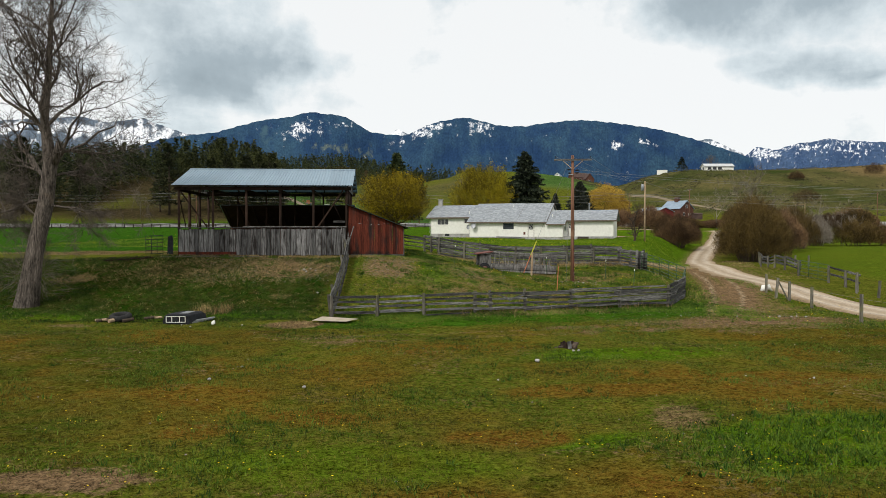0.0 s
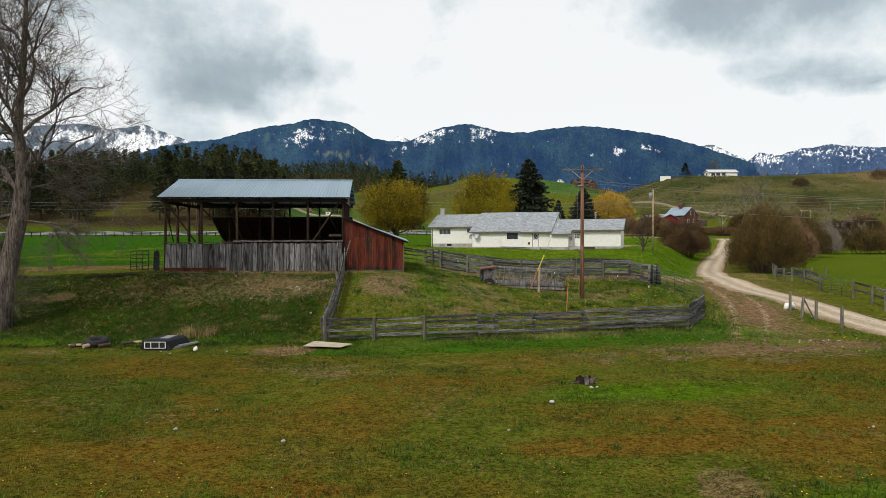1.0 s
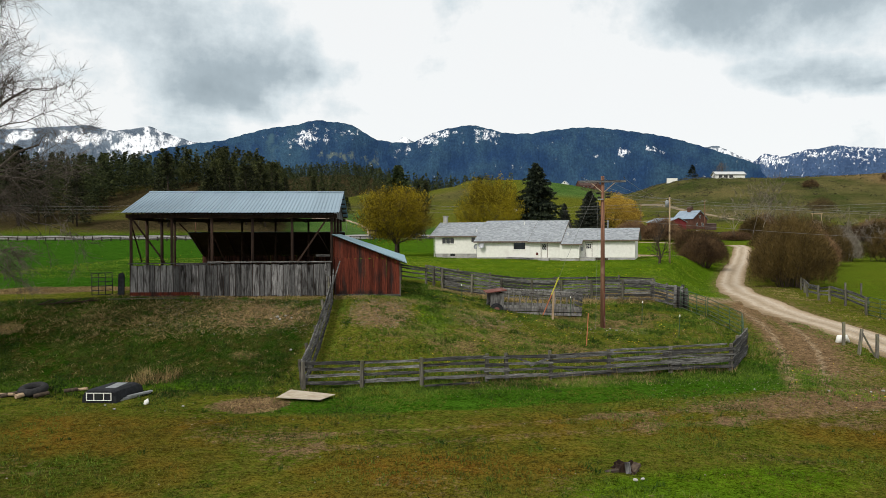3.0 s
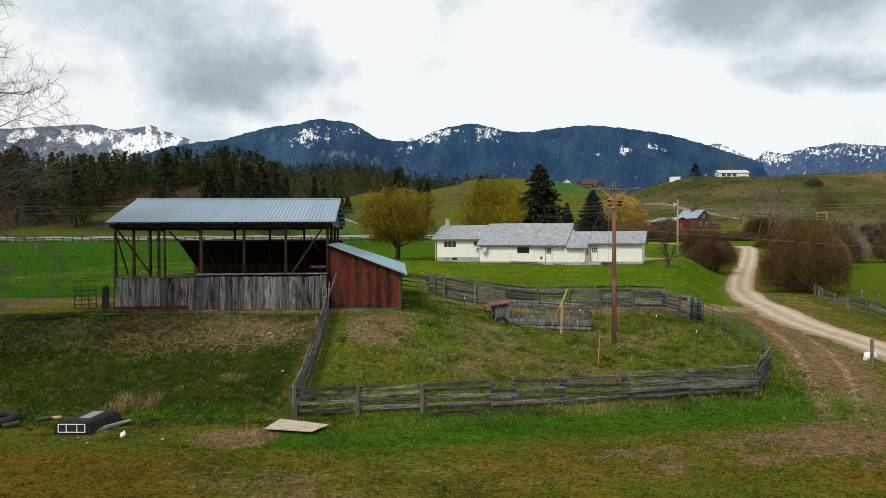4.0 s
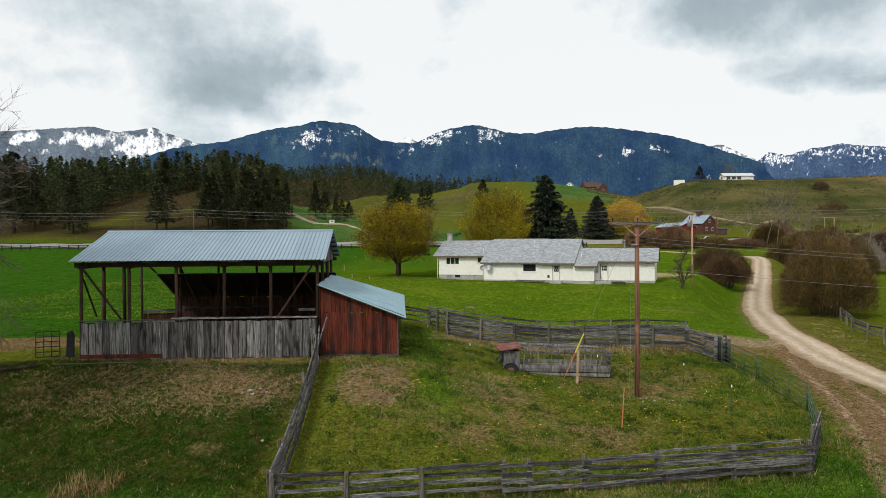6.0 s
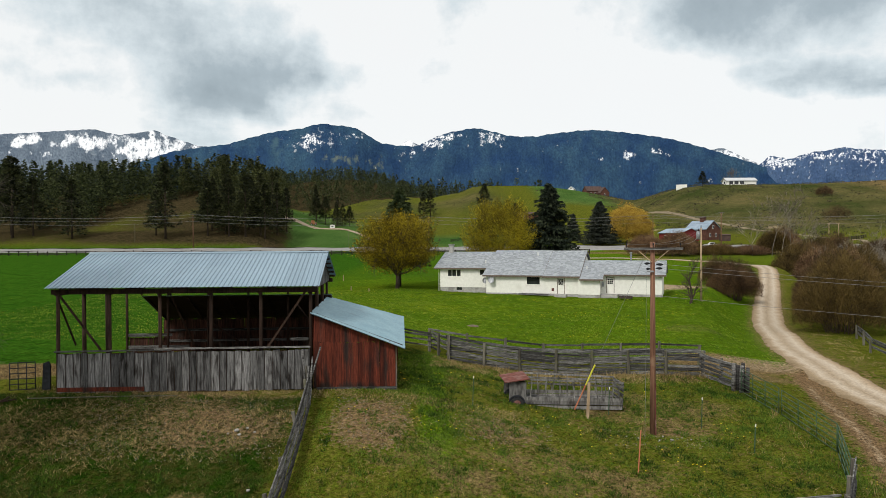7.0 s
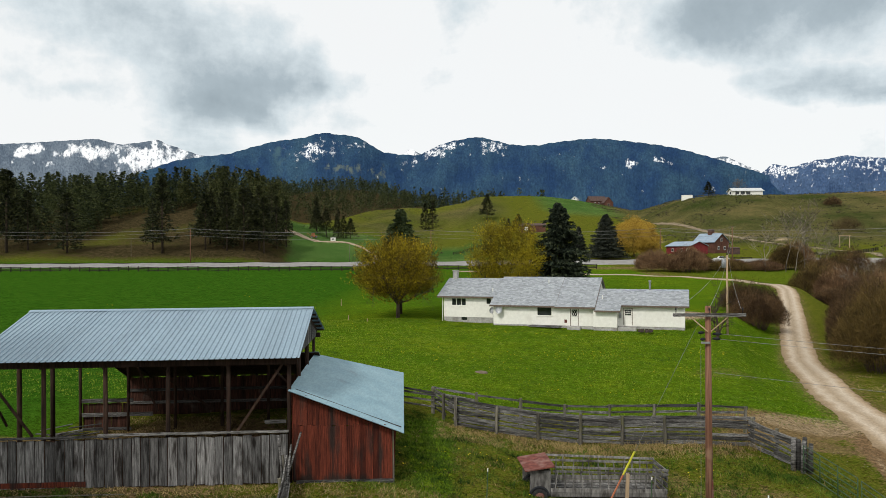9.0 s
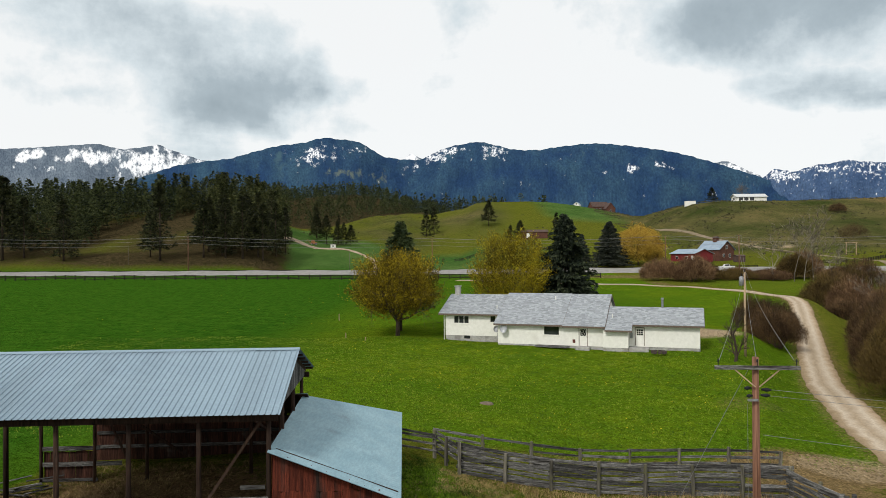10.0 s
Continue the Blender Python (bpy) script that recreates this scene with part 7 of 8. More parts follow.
def build_woods():
    """The rest of the wood and the far groves: nobody could count them."""
    rng = np.random.default_rng(9)
    bases = [pine_crown(np.random.default_rng(800 + k), 1.0, 0.13 + 0.014 * k, 84, 7, 0.06) for k in range(5)]
    small = [pine_crown(np.random.default_rng(820 + k), 1.0, 0.17 + 0.02 * k, 34, 5, 0.05) for k in range(4)]
    tri = []
    spots = []
    for _ in range(880):
        x, y = rng.uniform(-400, -70), rng.uniform(322, 478)
        # a clearing on the slope
        if abs(x + 140 + 0.12 * (y - 300)) < 24 and y < 372:
            continue
        if x > -0.255 * (y - 29) - 2:
            continue
        spots.append((x, y, rng.uniform(12, 21)))
    for _ in range(1700):
        spots.append((rng.uniform(-460, 40), rng.uniform(800, 1060), rng.uniform(12, 19)))
    for _ in range(60):
        x = rng.uniform(-120, 260)
        spots.append((x, rng.uniform(800, 860), rng.uniform(9, 26)))
    for x, y, h in spots:
        t = bases[rng.integers(5)] if y < 700 else small[rng.integers(4)]
        a = rng.uniform(0, math.tau)
        c, s = math.cos(a), math.sin(a)
        w = h * rng.uniform(0.85, 1.25)
        q = np.stack([(t[..., 0] * c - t[..., 1] * s) * w + x, (t[..., 0] * s + t[..., 1] * c) * w + y, t[..., 2] * h + float(land(x, y)) - 0.3], -1)
        tri.append(q)
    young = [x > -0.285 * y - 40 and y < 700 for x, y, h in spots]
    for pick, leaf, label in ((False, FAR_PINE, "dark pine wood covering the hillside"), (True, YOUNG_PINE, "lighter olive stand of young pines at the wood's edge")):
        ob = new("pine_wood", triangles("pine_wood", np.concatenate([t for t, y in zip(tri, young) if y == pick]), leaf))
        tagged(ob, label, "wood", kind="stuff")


build_woods()

# ---------------------------------------------------------------- roadside fences
DARK_RAIL = shader("dark stained rails", (0.010, 0.008, 0.006), (0.03, 0.024, 0.02), (2, 2, 6), rough=0.9, bump=0.2, spread=0.15)
ROAD_POST = Geo().beam((0, 0, -0.3), (0, 0, 1.55), 0.26, 0.24, (0, 1, 0)).mesh("post", DARK_RAIL)
ROAD_RAIL = Geo().box(0, -0.03, -0.11, 1, 0.03, 0.11).mesh("rail", DARK_RAIL)


def road_fence(pts, gap, label, levels=(0.45, 0.88, 1.32)):
    """A long straight-railed fence; posts at even gaps along the line."""
    base = Vector((*pts[0], float(land(*pts[0]))))
    fence = thing("road_fence", Matrix.Translation(base), label, "fence", "roadside fences")
    feet = []
    for a, b in zip(pts, pts[1:]):
        a, b = Vector(a), Vector(b)
        n = max(1, round((b - a).length / gap))
        feet += [a.lerp(b, k / n) for k in range(n)]
    feet.append(Vector(pts[-1]))
    feet = [Vector((p.x, p.y, float(land(p.x, p.y)))) for p in feet]
    for i, p in enumerate(feet):
        piece("post", ROAD_POST, fence, p - base)
        if i + 1 < len(feet):
            d = feet[i + 1] - p
            for z in levels:
                piece("rail", ROAD_RAIL, fence, p - base + Vector((0, -0.09, z)), (0, -math.asin(d.z / d.length), math.atan2(d.y, d.x)), (d.length, 1, 1))


road_fence([(-230, 254), (-130, 252), (-60, 247.5), (-20, 246), (40, 250)], 3.3, "dark rail fence along the near side of the road")
road_fence([(-230, 289.5), (-120, 289.5), (-57, 288.5)], 3.3, "dark rail fence below the wooded hill")
road_fence([(36, 289), (75, 290), (105, 293)], 3.3, "dark rail fence before the red barns")
road_fence([(-8, 398), (26, 398)], 3.6, "dark rail fence across the far green field")
road_fence([(118, 300), (150, 306), (172, 330)], 3.6, "dark rail fence at the ranch gate")


# ---------------------------------------------------------------- far farm buildings
RED_PAINT = shader("red barn paint", (0.13, 0.018, 0.02), (0.20, 0.03, 0.032), (1, 1, 4), rough=0.75, bump=0.1, spread=0.03)
BROWN_BOARD = shader("brown barn boards", (0.06, 0.028, 0.02), (0.14, 0.065, 0.045), (3, 3, 0.5), rough=0.9, bump=0.2, spread=0.03)
BLUE_ROOF = shader("pale blue metal roof", (0.20, 0.27, 0.34), (0.30, 0.36, 0.43), (0.6, 0.6, 0.6), rough=0.5, bump=0.02, spread=0.03, metal=0.2)
DARK_ROOF = shader("dark brown roof", (0.05, 0.035, 0.03), (0.11, 0.07, 0.06), (1, 1, 1), rough=0.9, bump=0.1, spread=0.03)


def gabled(name, m, length, depth, wall_h, rise, wall, roof, label, over=0.5, windows=(), doors=(), cupola=False, category="barn", group="far buildings"):
    """A gabled building: length along x (the ridge), depth along y."""
    b = thing(name, m, label, category, group)
    L2, D2 = length / 2, depth / 2
    part("wall", Geo().slab([(-D2, -1.5), (D2, -1.5), (D2, wall_h), (0, wall_h + rise), (-D2, wall_h)], "x", -L2, L2), wall, b)
    k = rise / D2
    for s in (-1, 1):
        part("roof", Geo().plate([(-L2 - over, s * (D2 + over), wall_h - over * k + 0.16), (L2 + over, s * (D2 + over), wall_h - over * k + 0.16), (L2 + over, 0, wall_h + rise + 0.16), (-L2 - over, 0, wall_h + rise + 0.16)], 0.14), roof, b)
    for x, z, w, h, side in windows:
        if side == "front":
            win = part("window", Geo().box(x - w / 2, -D2 - 0.06, z, x + w / 2, -D2 - 0.02, z + h), GLASS, b)
            part("frame", Geo().box(x - w / 2 - 0.1, -D2 - 0.015, z - 0.1, x + w / 2 + 0.1, -D2 - 0.005, z + h + 0.1), PAINT_WHITE, win)
        else:
            e = L2 * (1 if side == "right" else -1)
            s = 1 if side == "right" else -1
            win = part("window", Geo().box(min(e + s * 0.02, e + s * 0.06), x - w / 2, z, max(e + s * 0.02, e + s * 0.06), x + w / 2, z + h), GLASS, b)
            part("frame", Geo().box(min(e + s * 0.005, e + s * 0.015), x - w / 2 - 0.1, z - 0.1, max(e + s * 0.005, e + s * 0.015), x + w / 2 + 0.1, z + h + 0.1), PAINT_WHITE, win)
    for x, w, h in doors:
        part("door", Geo().box(x - w / 2, -D2 - 0.07, 0, x + w / 2, -D2 - 0.01, h), PAINT_WHITE, b, "white door")
    if cupola:
        c = part("cupola", Geo().box(-0.9, -0.9, wall_h + rise - 0.5, 0.9, 0.9, wall_h + rise + 1.3), BROWN_BOARD, b)
        part("cap", Geo().slab([(-1.2, wall_h + rise + 1.32), (1.2, wall_h + rise + 1.32), (0, wall_h + rise + 2.0)], "x", -1.1, 1.1), DARK_ROOF, c)
    return b


PALE_ROOF = shader("pale grey roofing", (0.42, 0.43, 0.43), (0.55, 0.56, 0.56), (1, 1, 1), rough=0.8, bump=0.05, spread=0.0)


def at_land(x, y, turn=0.0, dz=0.0):
    return pose(x, y, float(land(x, y)) + dz, 0, 0, turn)


gabled("barn", at_land(101.0, 325, -58), 10.5, 9.0, 4.4, 3.4, BROWN_BOARD, BLUE_ROOF, "old brown wooden barn with pale blue roof and cupola", windows=((0, 4.6, 1.0, 1.2, "right"), (-1.8, 1.2, 1.0, 1.2, "right"), (1.8, 1.2, 1.0, 1.2, "right")), cupola=True)
gabled("metal_shed", at_land(88.5, 317, -62), 13.0, 9.5, 3.1, 1.7, RED_PAINT, BLUE_ROOF, "low red metal shed with pale blue roof", windows=((-3, 1.0, 1.2, 1.0, "front"), (2, 1.0, 1.2, 1.0, "front")), doors=((5.5, 1.6, 2.2),))
gabled("animal_shelter", at_land(105.5, 312, 10), 3.6, 2.8, 2.2, 0.4, DARK_ROOF, DARK_ROOF, "small dark animal shelter", over=0.2)
# three wide dark front panes stand in for the shade of a porch
gabled("ranch_house", at_land(188.4, 515, 2), 20.0, 9.0, 2.9, 2.0, PAINT_WHITE, PALE_ROOF, "white hilltop house with pale grey roof and dark panes as porch shade", over=0.8, windows=((-7.2, 0.4, 2.6, 2.0, "front"), (-3.6, 0.4, 2.8, 2.0, "front"), (0.2, 0.4, 2.8, 2.0, "front"), (0, 0.8, 2.0, 1.6, "left")), doors=((5.6, 4.4, 2.2),), category="house")
gabled("trailer", at_land(148.3, 512, -12), 7.0, 2.6, 2.2, 0.25, PAINT_WHITE, PAINT_WHITE, "white box trailer parked on the hill", over=0.1, category="trailer")
gabled("long_barn", at_land(38.5, 455, 0), 15.0, 8.0, 3.4, 1.3, BROWN_BOARD, DARK_ROOF, "low red-brown barn below the green hill", doors=((-4, 2, 2.5),))
gabled("lodge", at_land(121, 700, 14), 16.0, 11.0, 5.0, 4.6, BROWN_BOARD, DARK_ROOF, "steep brown timber lodge on the green hill", windows=((-4, 1.5, 1.5, 2, "front"), (0, 1.5, 1.5, 2, "front"), (4, 1.5, 1.5, 2, "front")), category="house")
gabled("lodge", at_land(129, 694, -76), 11.0, 9.0, 5.0, 5.2, BROWN_BOARD, DARK_ROOF, "steep gabled wing of the timber lodge", windows=((0, 2, 1.5, 2, "right"),), category="house")
gabled("farmhouse", at_land(103, 712, 70), 8.0, 6.0, 4.0, 2.6, PAINT_WHITE, BLUE_ROOF, "small white farmhouse on the green hill", windows=((0, 1.5, 1.2, 1.6, "front"), (0, 4.0, 1.0, 1.2, "left")), category="house")

# timber ranch gate
gate = thing("ranch_gate", at_land(164, 341, 8), "tall bare timber entrance gate", "gate")
for x in (-2.3, 2.3):
    part("post", Geo().tube([(x, 0, -0.5), (x, 0, 5.4)], [0.2, 0.17], 8), PALE_WOOD, gate)
part("beam", Geo().tube([(-2.9, 0, 5.5), (2.9, 0, 5.5)], [0.17, 0.17], 8), PALE_WOOD, gate)

CAR_WHITE = shader("white car paint", (0.6, 0.6, 0.6), (0.68, 0.68, 0.68), (1, 1, 1), rough=0.3, bump=0, spread=0, spec=0.6)
ORANGE = shader("orange machine paint", (0.22, 0.09, 0.04), (0.32, 0.13, 0.06), (1, 1, 1), rough=0.5, bump=0, spread=0)


def wheel_parts(owner, spots, r, w):
    for x, y in spots:
        t = part("wheel", Geo().tube([(x, y - w / 2, r), (x, y + w / 2, r)], [r, r], 14), RUBBER, owner)
        part("rim", Geo().tube([(x, y - w / 2 - 0.02, r), (x, y + w / 2 + 0.02, r)], [r * 0.55, r * 0.55], 10), STEEL, t)


def pickup(m, paint, label):
    car = thing("pickup_truck", m, label, "truck")
    part("body", Geo().slab([(-2.7, 0.45), (2.7, 0.45), (2.75, 0.95), (1.3, 1.05), (0.75, 1.78), (-0.75, 1.8), (-0.85, 1.1), (-2.7, 1.1)], "y", -0.9, 0.9), paint, car)
    for y in (-0.915, 0.905):
        part("window", Geo().slab([(-0.68, 1.15), (1.0, 1.15), (0.68, 1.68), (-0.68, 1.7)], "y", y, y + 0.01), GLASS, car)
    wheel_parts(car, ((-1.75, -0.8), (1.75, -0.8), (-1.75, 0.8), (1.75, 0.8)), 0.38, 0.24)
    for y in (-0.65, 0.65):
        part("headlight", Geo().box(2.74, y - 0.15, 0.72, 2.79, y + 0.15, 0.88), STEEL, car)


pickup(at_land(92.6, 289.5, 176, 0.5), CAR_WHITE, "white pickup truck parked near the red shed")
digger = thing("backhoe", at_land(-75, 366, 20, 0.1), "small orange backhoe parked beside the driveway", "machine")
part("body", Geo().slab([(-1.6, 0.5), (1.7, 0.5), (1.7, 1.3), (0.6, 1.4), (0.5, 2.5), (-0.9, 2.5), (-1.0, 1.3), (-1.6, 1.2)], "y", -0.7, 0.7), ORANGE, digger)
part("boom", Geo().tube([(-1.6, 0, 1.1), (-2.7, 0, 2.7), (-3.5, 0, 1.0)], [0.16, 0.14, 0.1], 6), ORANGE, digger)
wheel_parts(digger, ((-0.9, -0.8), (1.1, -0.8), (-0.9, 0.8), (1.1, 0.8)), 0.55, 0.35)
# a white sign, stood in for by a small windowed box
gabled("sign_box", at_land(-65.5, 366, 10), 2.4, 1.8, 1.3, 0.1, PAINT_WHITE, PAINT_WHITE, "small white sign beside the driveway, built as a windowed box", over=0.05, windows=((0, 0.6, 1.0, 0.5, "front"),), category="trailer")
for x, y, h in ((-46.5, 300, 7.5), (-130, 294, 8.5)):
    solo("marker_post", Geo().tube([(x, y, float(land(x, y)) - 0.3), (x, y, float(land(x, y)) + h)], [0.08, 0.06], 8), WOOD_POST, "pale slender pole near the road", "pole", "marker posts", smooth=True)

# ---------------------------------------------------------------- the old wagon in the corral
def build_wagon():
    rnd = random.Random(31)
    ax, ay, bx, by = 2.35, 55.35, 8.05, 55.95
    turn = math.degrees(math.atan2(by - ay, bx - ax))
    length = math.hypot(bx - ax, by - ay)
    m = pose(ax, ay, float(land(5, 55.6)) + 0.02, 0, 2.2, turn)
    wag = thing("hay_wagon", m, "derelict wooden hay wagon with slatted sides and rusty cab", "wagon")
    W = 1.7
    for y in (0.0, W):
        for k, z in enumerate((0.16, 0.37, 0.57)):
            part("side_plank", Geo().beam((0.75, y, z + rnd.uniform(-0.02, 0.02)), (length, y, z + rnd.uniform(-0.02, 0.02)), 0.045, 0.17), WOOD_GREY, wag)
        for k in range(13):
            x = 0.95 + k * (length - 1.1) / 12
            part("slat", Geo().beam((x + rnd.uniform(-0.04, 0.04), y + 0.05, 0.5), (x + rnd.uniform(-0.13, 0.13), y + 0.05, 1.45 + rnd.uniform(-0.15, 0.1)), 0.03, 0.10, (0, 1, 0)), WOOD_GREY, wag)
        for z in (1.32, 1.5):
            part("top_rail", Geo().beam((0.8, y - 0.02, z + 0.05 + rnd.uniform(-0.04, 0.04)), (length + 0.05, y - 0.02, z - 0.06), 0.05, 0.085), WOOD_GREY, wag)
    for k in range(9):
        y = 0.1 + k * (W - 0.2) / 8
        part("floor_plank", Geo().beam((0.75, y, 0.36), (length, y, 0.36), 0.17, 0.04), WOOD_RAIL, wag)
    for k in range(5):
        part("end_plank", Geo().beam((length + 0.03, 0, 0.25 + k * 0.27), (length + 0.03, W, 0.25 + k * 0.27), 0.04, 0.18), WOOD_RAIL, wag)
    cab = part("cab", Geo().box(-0.15, -0.03, 0.35, 0.72, 0.02, 1.38).box(-0.15, W - 0.02, 0.35, 0.72, W + 0.03, 1.38).box(0.69, 0.021, 0.35, 0.73, W - 0.021, 1.38), WOOD_GREY, wag, "grey boarded cab with an open front")
    part("cab_roof", Geo().plate([(-0.4, -0.18, 1.40), (0.85, -0.18, 1.62), (0.85, W + 0.18, 1.62), (-0.4, W + 0.18, 1.40)], 0.05), RUST, cab, "rusty red sheet roof")
    part("cab_sill", Geo().beam((-0.3, 0, 0.36), (-0.3, W, 0.36), 0.1, 0.12), WOOD_RAIL, cab)
    for y in (-0.08, W - 0.1):
        t = part("wheel", Geo().tube([(0.25, y - 0.1, 0.30), (0.25, y - 0.08, 0.30), (0.25, y + 0.08, 0.30), (0.25, y + 0.1, 0.30)], [0.28, 0.34, 0.34, 0.28], 20), RUBBER, wag, "flat black tyre")
        part("rim", Geo().tube([(0.25, y - 0.12, 0.30), (0.25, y + 0.02, 0.30)], [0.2, 0.2], 16), RUST, t, "rusty red wheel rim")
        part("fender", Geo().tube([(0.25 + 0.4 * math.cos(a), y, 0.3 + 0.4 * math.sin(a)) for a in np.linspace(0.1, 3.0, 10)], [0.05] * 10, 5), BLACK, wag)


build_wagon()


def build_cap():
    """The truck-bed topper lying in the grass."""
    cap = thing("truck_topper", pose(-14.75, 38.35, 2.36, 0, 0, 0), "black pickup topper with a framed rear window lying in grass", "topper")
    g = Geo()
    W, Lq, H, s = 1.36, 1.8, 0.54, 0.30
    rows = []
    for y, k, h in ((0.0, 1.0, 0.9), (0.12, 1.0, 1.0), (Lq - 0.25, 1.0, 1.0), (Lq, 0.97, 0.82)):
        cx = W / 2 + s * y / Lq
        for u, v in ((-0.52, 0.0), (-0.5, 0.45), (-0.45, 0.85), (-0.36, 1.0), (0.36, 1.0), (0.45, 0.85), (0.5, 0.45), (0.52, 0.0)):
            rows.append((cx + u * W * k, y, v * H * h))
    n = 8
    g.add(rows, [(i * n + j, i * n + j + 1, (i + 1) * n + j + 1, (i + 1) * n + j) for i in range(3) for j in range(n - 1)] + [tuple(range(n)), tuple(range(4 * n - 1, 3 * n - 1, -1))])
    part("shell", g, BLACK, cap)
    win = part("rear_window", Geo().box(0.2, -0.025, 0.14, 1.16, -0.008, 0.42), GLASS, cap)
    fr = Geo()
    for a in ((0.17, 0.12, 1.19, 0.145), (0.17, 0.41, 1.19, 0.435), (0.17, 0.145, 0.20, 0.41), (1.16, 0.145, 1.19, 0.41), (0.47, 0.145, 0.495, 0.41), (0.865, 0.145, 0.89, 0.41)):
        fr.box(a[0], -0.05, a[1], a[2], -0.026, a[3])
    part("frame", fr, PAINT_WHITE, win, "pale metal window frame")
    for x0, x1 in ((0.215, 0.465), (0.895, 1.145)):
        part("side_pane", Geo().box(x0, -0.035, 0.15, x1, -0.027, 0.405), BLACK, win)
    part("skylight", Geo().box(0.72, 0.4, H + 0.002, 1.15, 1.45, H + 0.012), STEEL, cap, "grey skylight panel")
    g = Geo()
    for k in range(3):
        g.beam((-13.45 + 0.12 * k, 38.55 + 0.2 * k, 2.42 + 0.05 * k), (-12.75 + 0.1 * k, 39.75, 2.46 + 0.06 * k), 0.16, 0.05)
    solo("plank", g, STEEL, "grey boards lying beside the topper", "plank")


build_cap()


def build_stump():
    rng = np.random.default_rng(4)
    x, y = 4.78, 29.75
    z = float(land(x, y))
    st = thing("tree_stump", pose(x, y, z) @ Matrix.Scale(0.72, 4), "split weathered tree stump with dark rotten heart", "stump")
    g, n = Geo(), 18
    rings = ((-0.15, 0.62), (0.05, 0.44), (0.18, 0.35), (0.29, 0.32))
    for j, (h, r) in enumerate(rings):
        for k in range(n):
            a = k * math.tau / n
            rr = r * (1 + (0.28 if j < 2 else 0.12) * math.sin(a * 5 + 1) + 0.06 * rng.normal())
            g.v.append((rr * math.cos(a), rr * 0.8 * math.sin(a), h + (0.06 * math.sin(a * 3 + 1) + 0.035 * rng.normal() if j == 3 else 0)))
    for k in range(n):
        a = k * math.tau / n
        g.v.append((0.24 * math.cos(a), 0.2 * math.sin(a), 0.16 + 0.04 * rng.normal()))
    for j in range(4):
        g.f += [(j * n + k, j * n + (k + 1) % n, (j + 1) * n + (k + 1) % n, (j + 1) * n + k) for k in range(n)]
    g.f.append(tuple(4 * n + k for k in range(n)))
    part("wood", g, WOOD_DARK, st)
    part("splinter", Geo().beam((0.1, -0.36, 0.0), (0.06, -0.3, 0.40), 0.2, 0.06, (0, 1, 0)), WOOD_UP, st, "grey split face")
    part("bark_slab", Geo().beam((0.25, -0.3, 0.05), (0.5, -0.1, 0.3), 0.3, 0.1), BARK_DARK, st)
    part("bark_slab", Geo().beam((-0.8, -0.25, 0.0), (-0.25, -0.3, 0.12), 0.25, 0.08), BARK_DARK, st)


build_stump()

# ---------------------------------------------------------------- stakes, posts and odd things lying about
def upright(name, x, y, h, w, material, label, category="post", lean=(0, 0), group=""):
    z = float(land(x, y))
    return solo(name, Geo().beam((x, y, z - 0.25), (x + lean[0], y + lean[1], z + h), w, w, (0, 1, 0), 0.95), material, label, category, group)


upright("wood_stake", 6.02, 54.4, 1.75, 0.13, PALE_WOOD, "pale split timber stake in the corral", lean=(0.08, 0))
STICK = shader("orange painted stake", (0.45, 0.14, 0.07), (0.58, 0.22, 0.12), (4, 4, 4), rough=0.7, bump=0, spread=0.05)
YELLOW = shader("yellow plastic", (0.62, 0.58, 0.05), (0.72, 0.68, 0.08), (4, 4, 4), rough=0.5, bump=0, spread=0)
upright("marker_stake", 7.02, 48.3, 1.75, 0.04, STICK, "orange painted marker stake", lean=(0.12, 0))
for x, y, h in ((0.35, 53.3, 1.35), (11.26, 53.5, 1.35), (7.2, 55.2, 1.3), (12.6, 50.6, 1.1)):
    z = float(land(x, y))
    tp = thing("steel_post", pose(x, y, z), "thin dark green steel fence post with white tip", "post", "steel posts")
    part("stake", Geo().beam((0, 0, -0.3), (0.06, 0, h), 0.038, 0.038, (0, 1, 0)), GREEN_PIPE, tp)
    part("tip", Geo().beam((0.06, 0, h), (0.066, 0, h + 0.12), 0.04, 0.04, (0, 1, 0)), PAINT_WHITE, tp)
guy = thing("guy_guard", pose(5.56, 55.6, float(land(5.56, 55.6))), "slanting guy wire with red and yellow guard", "guy wire")
A, B = Vector((0, 0, 0)), Vector((2.94, -3.1, 8.2))
part("lower_guard", Geo().tube([A, A.lerp(B, 0.17)], [0.035, 0.035], 8), STICK, guy)
part("upper_guard", Geo().tube([A.lerp(B, 0.17), A.lerp(B, 0.30)], [0.04, 0.04], 8), YELLOW, guy)
part("wire", Geo().tube([A.lerp(B, 0.30), B], [0.008, 0.008], 5), WIRE, guy)
z = float(land(8.35, 52.1))
solo("ground_wire", Geo().tube([(8.2, 51.9, z), (8.36, 52.3, z + 4), (8.4, 52.36, z + 7.5)], [0.006, 0.006, 0.006], 5), WIRE, "thin dull wire hanging beside the pole", "wire")

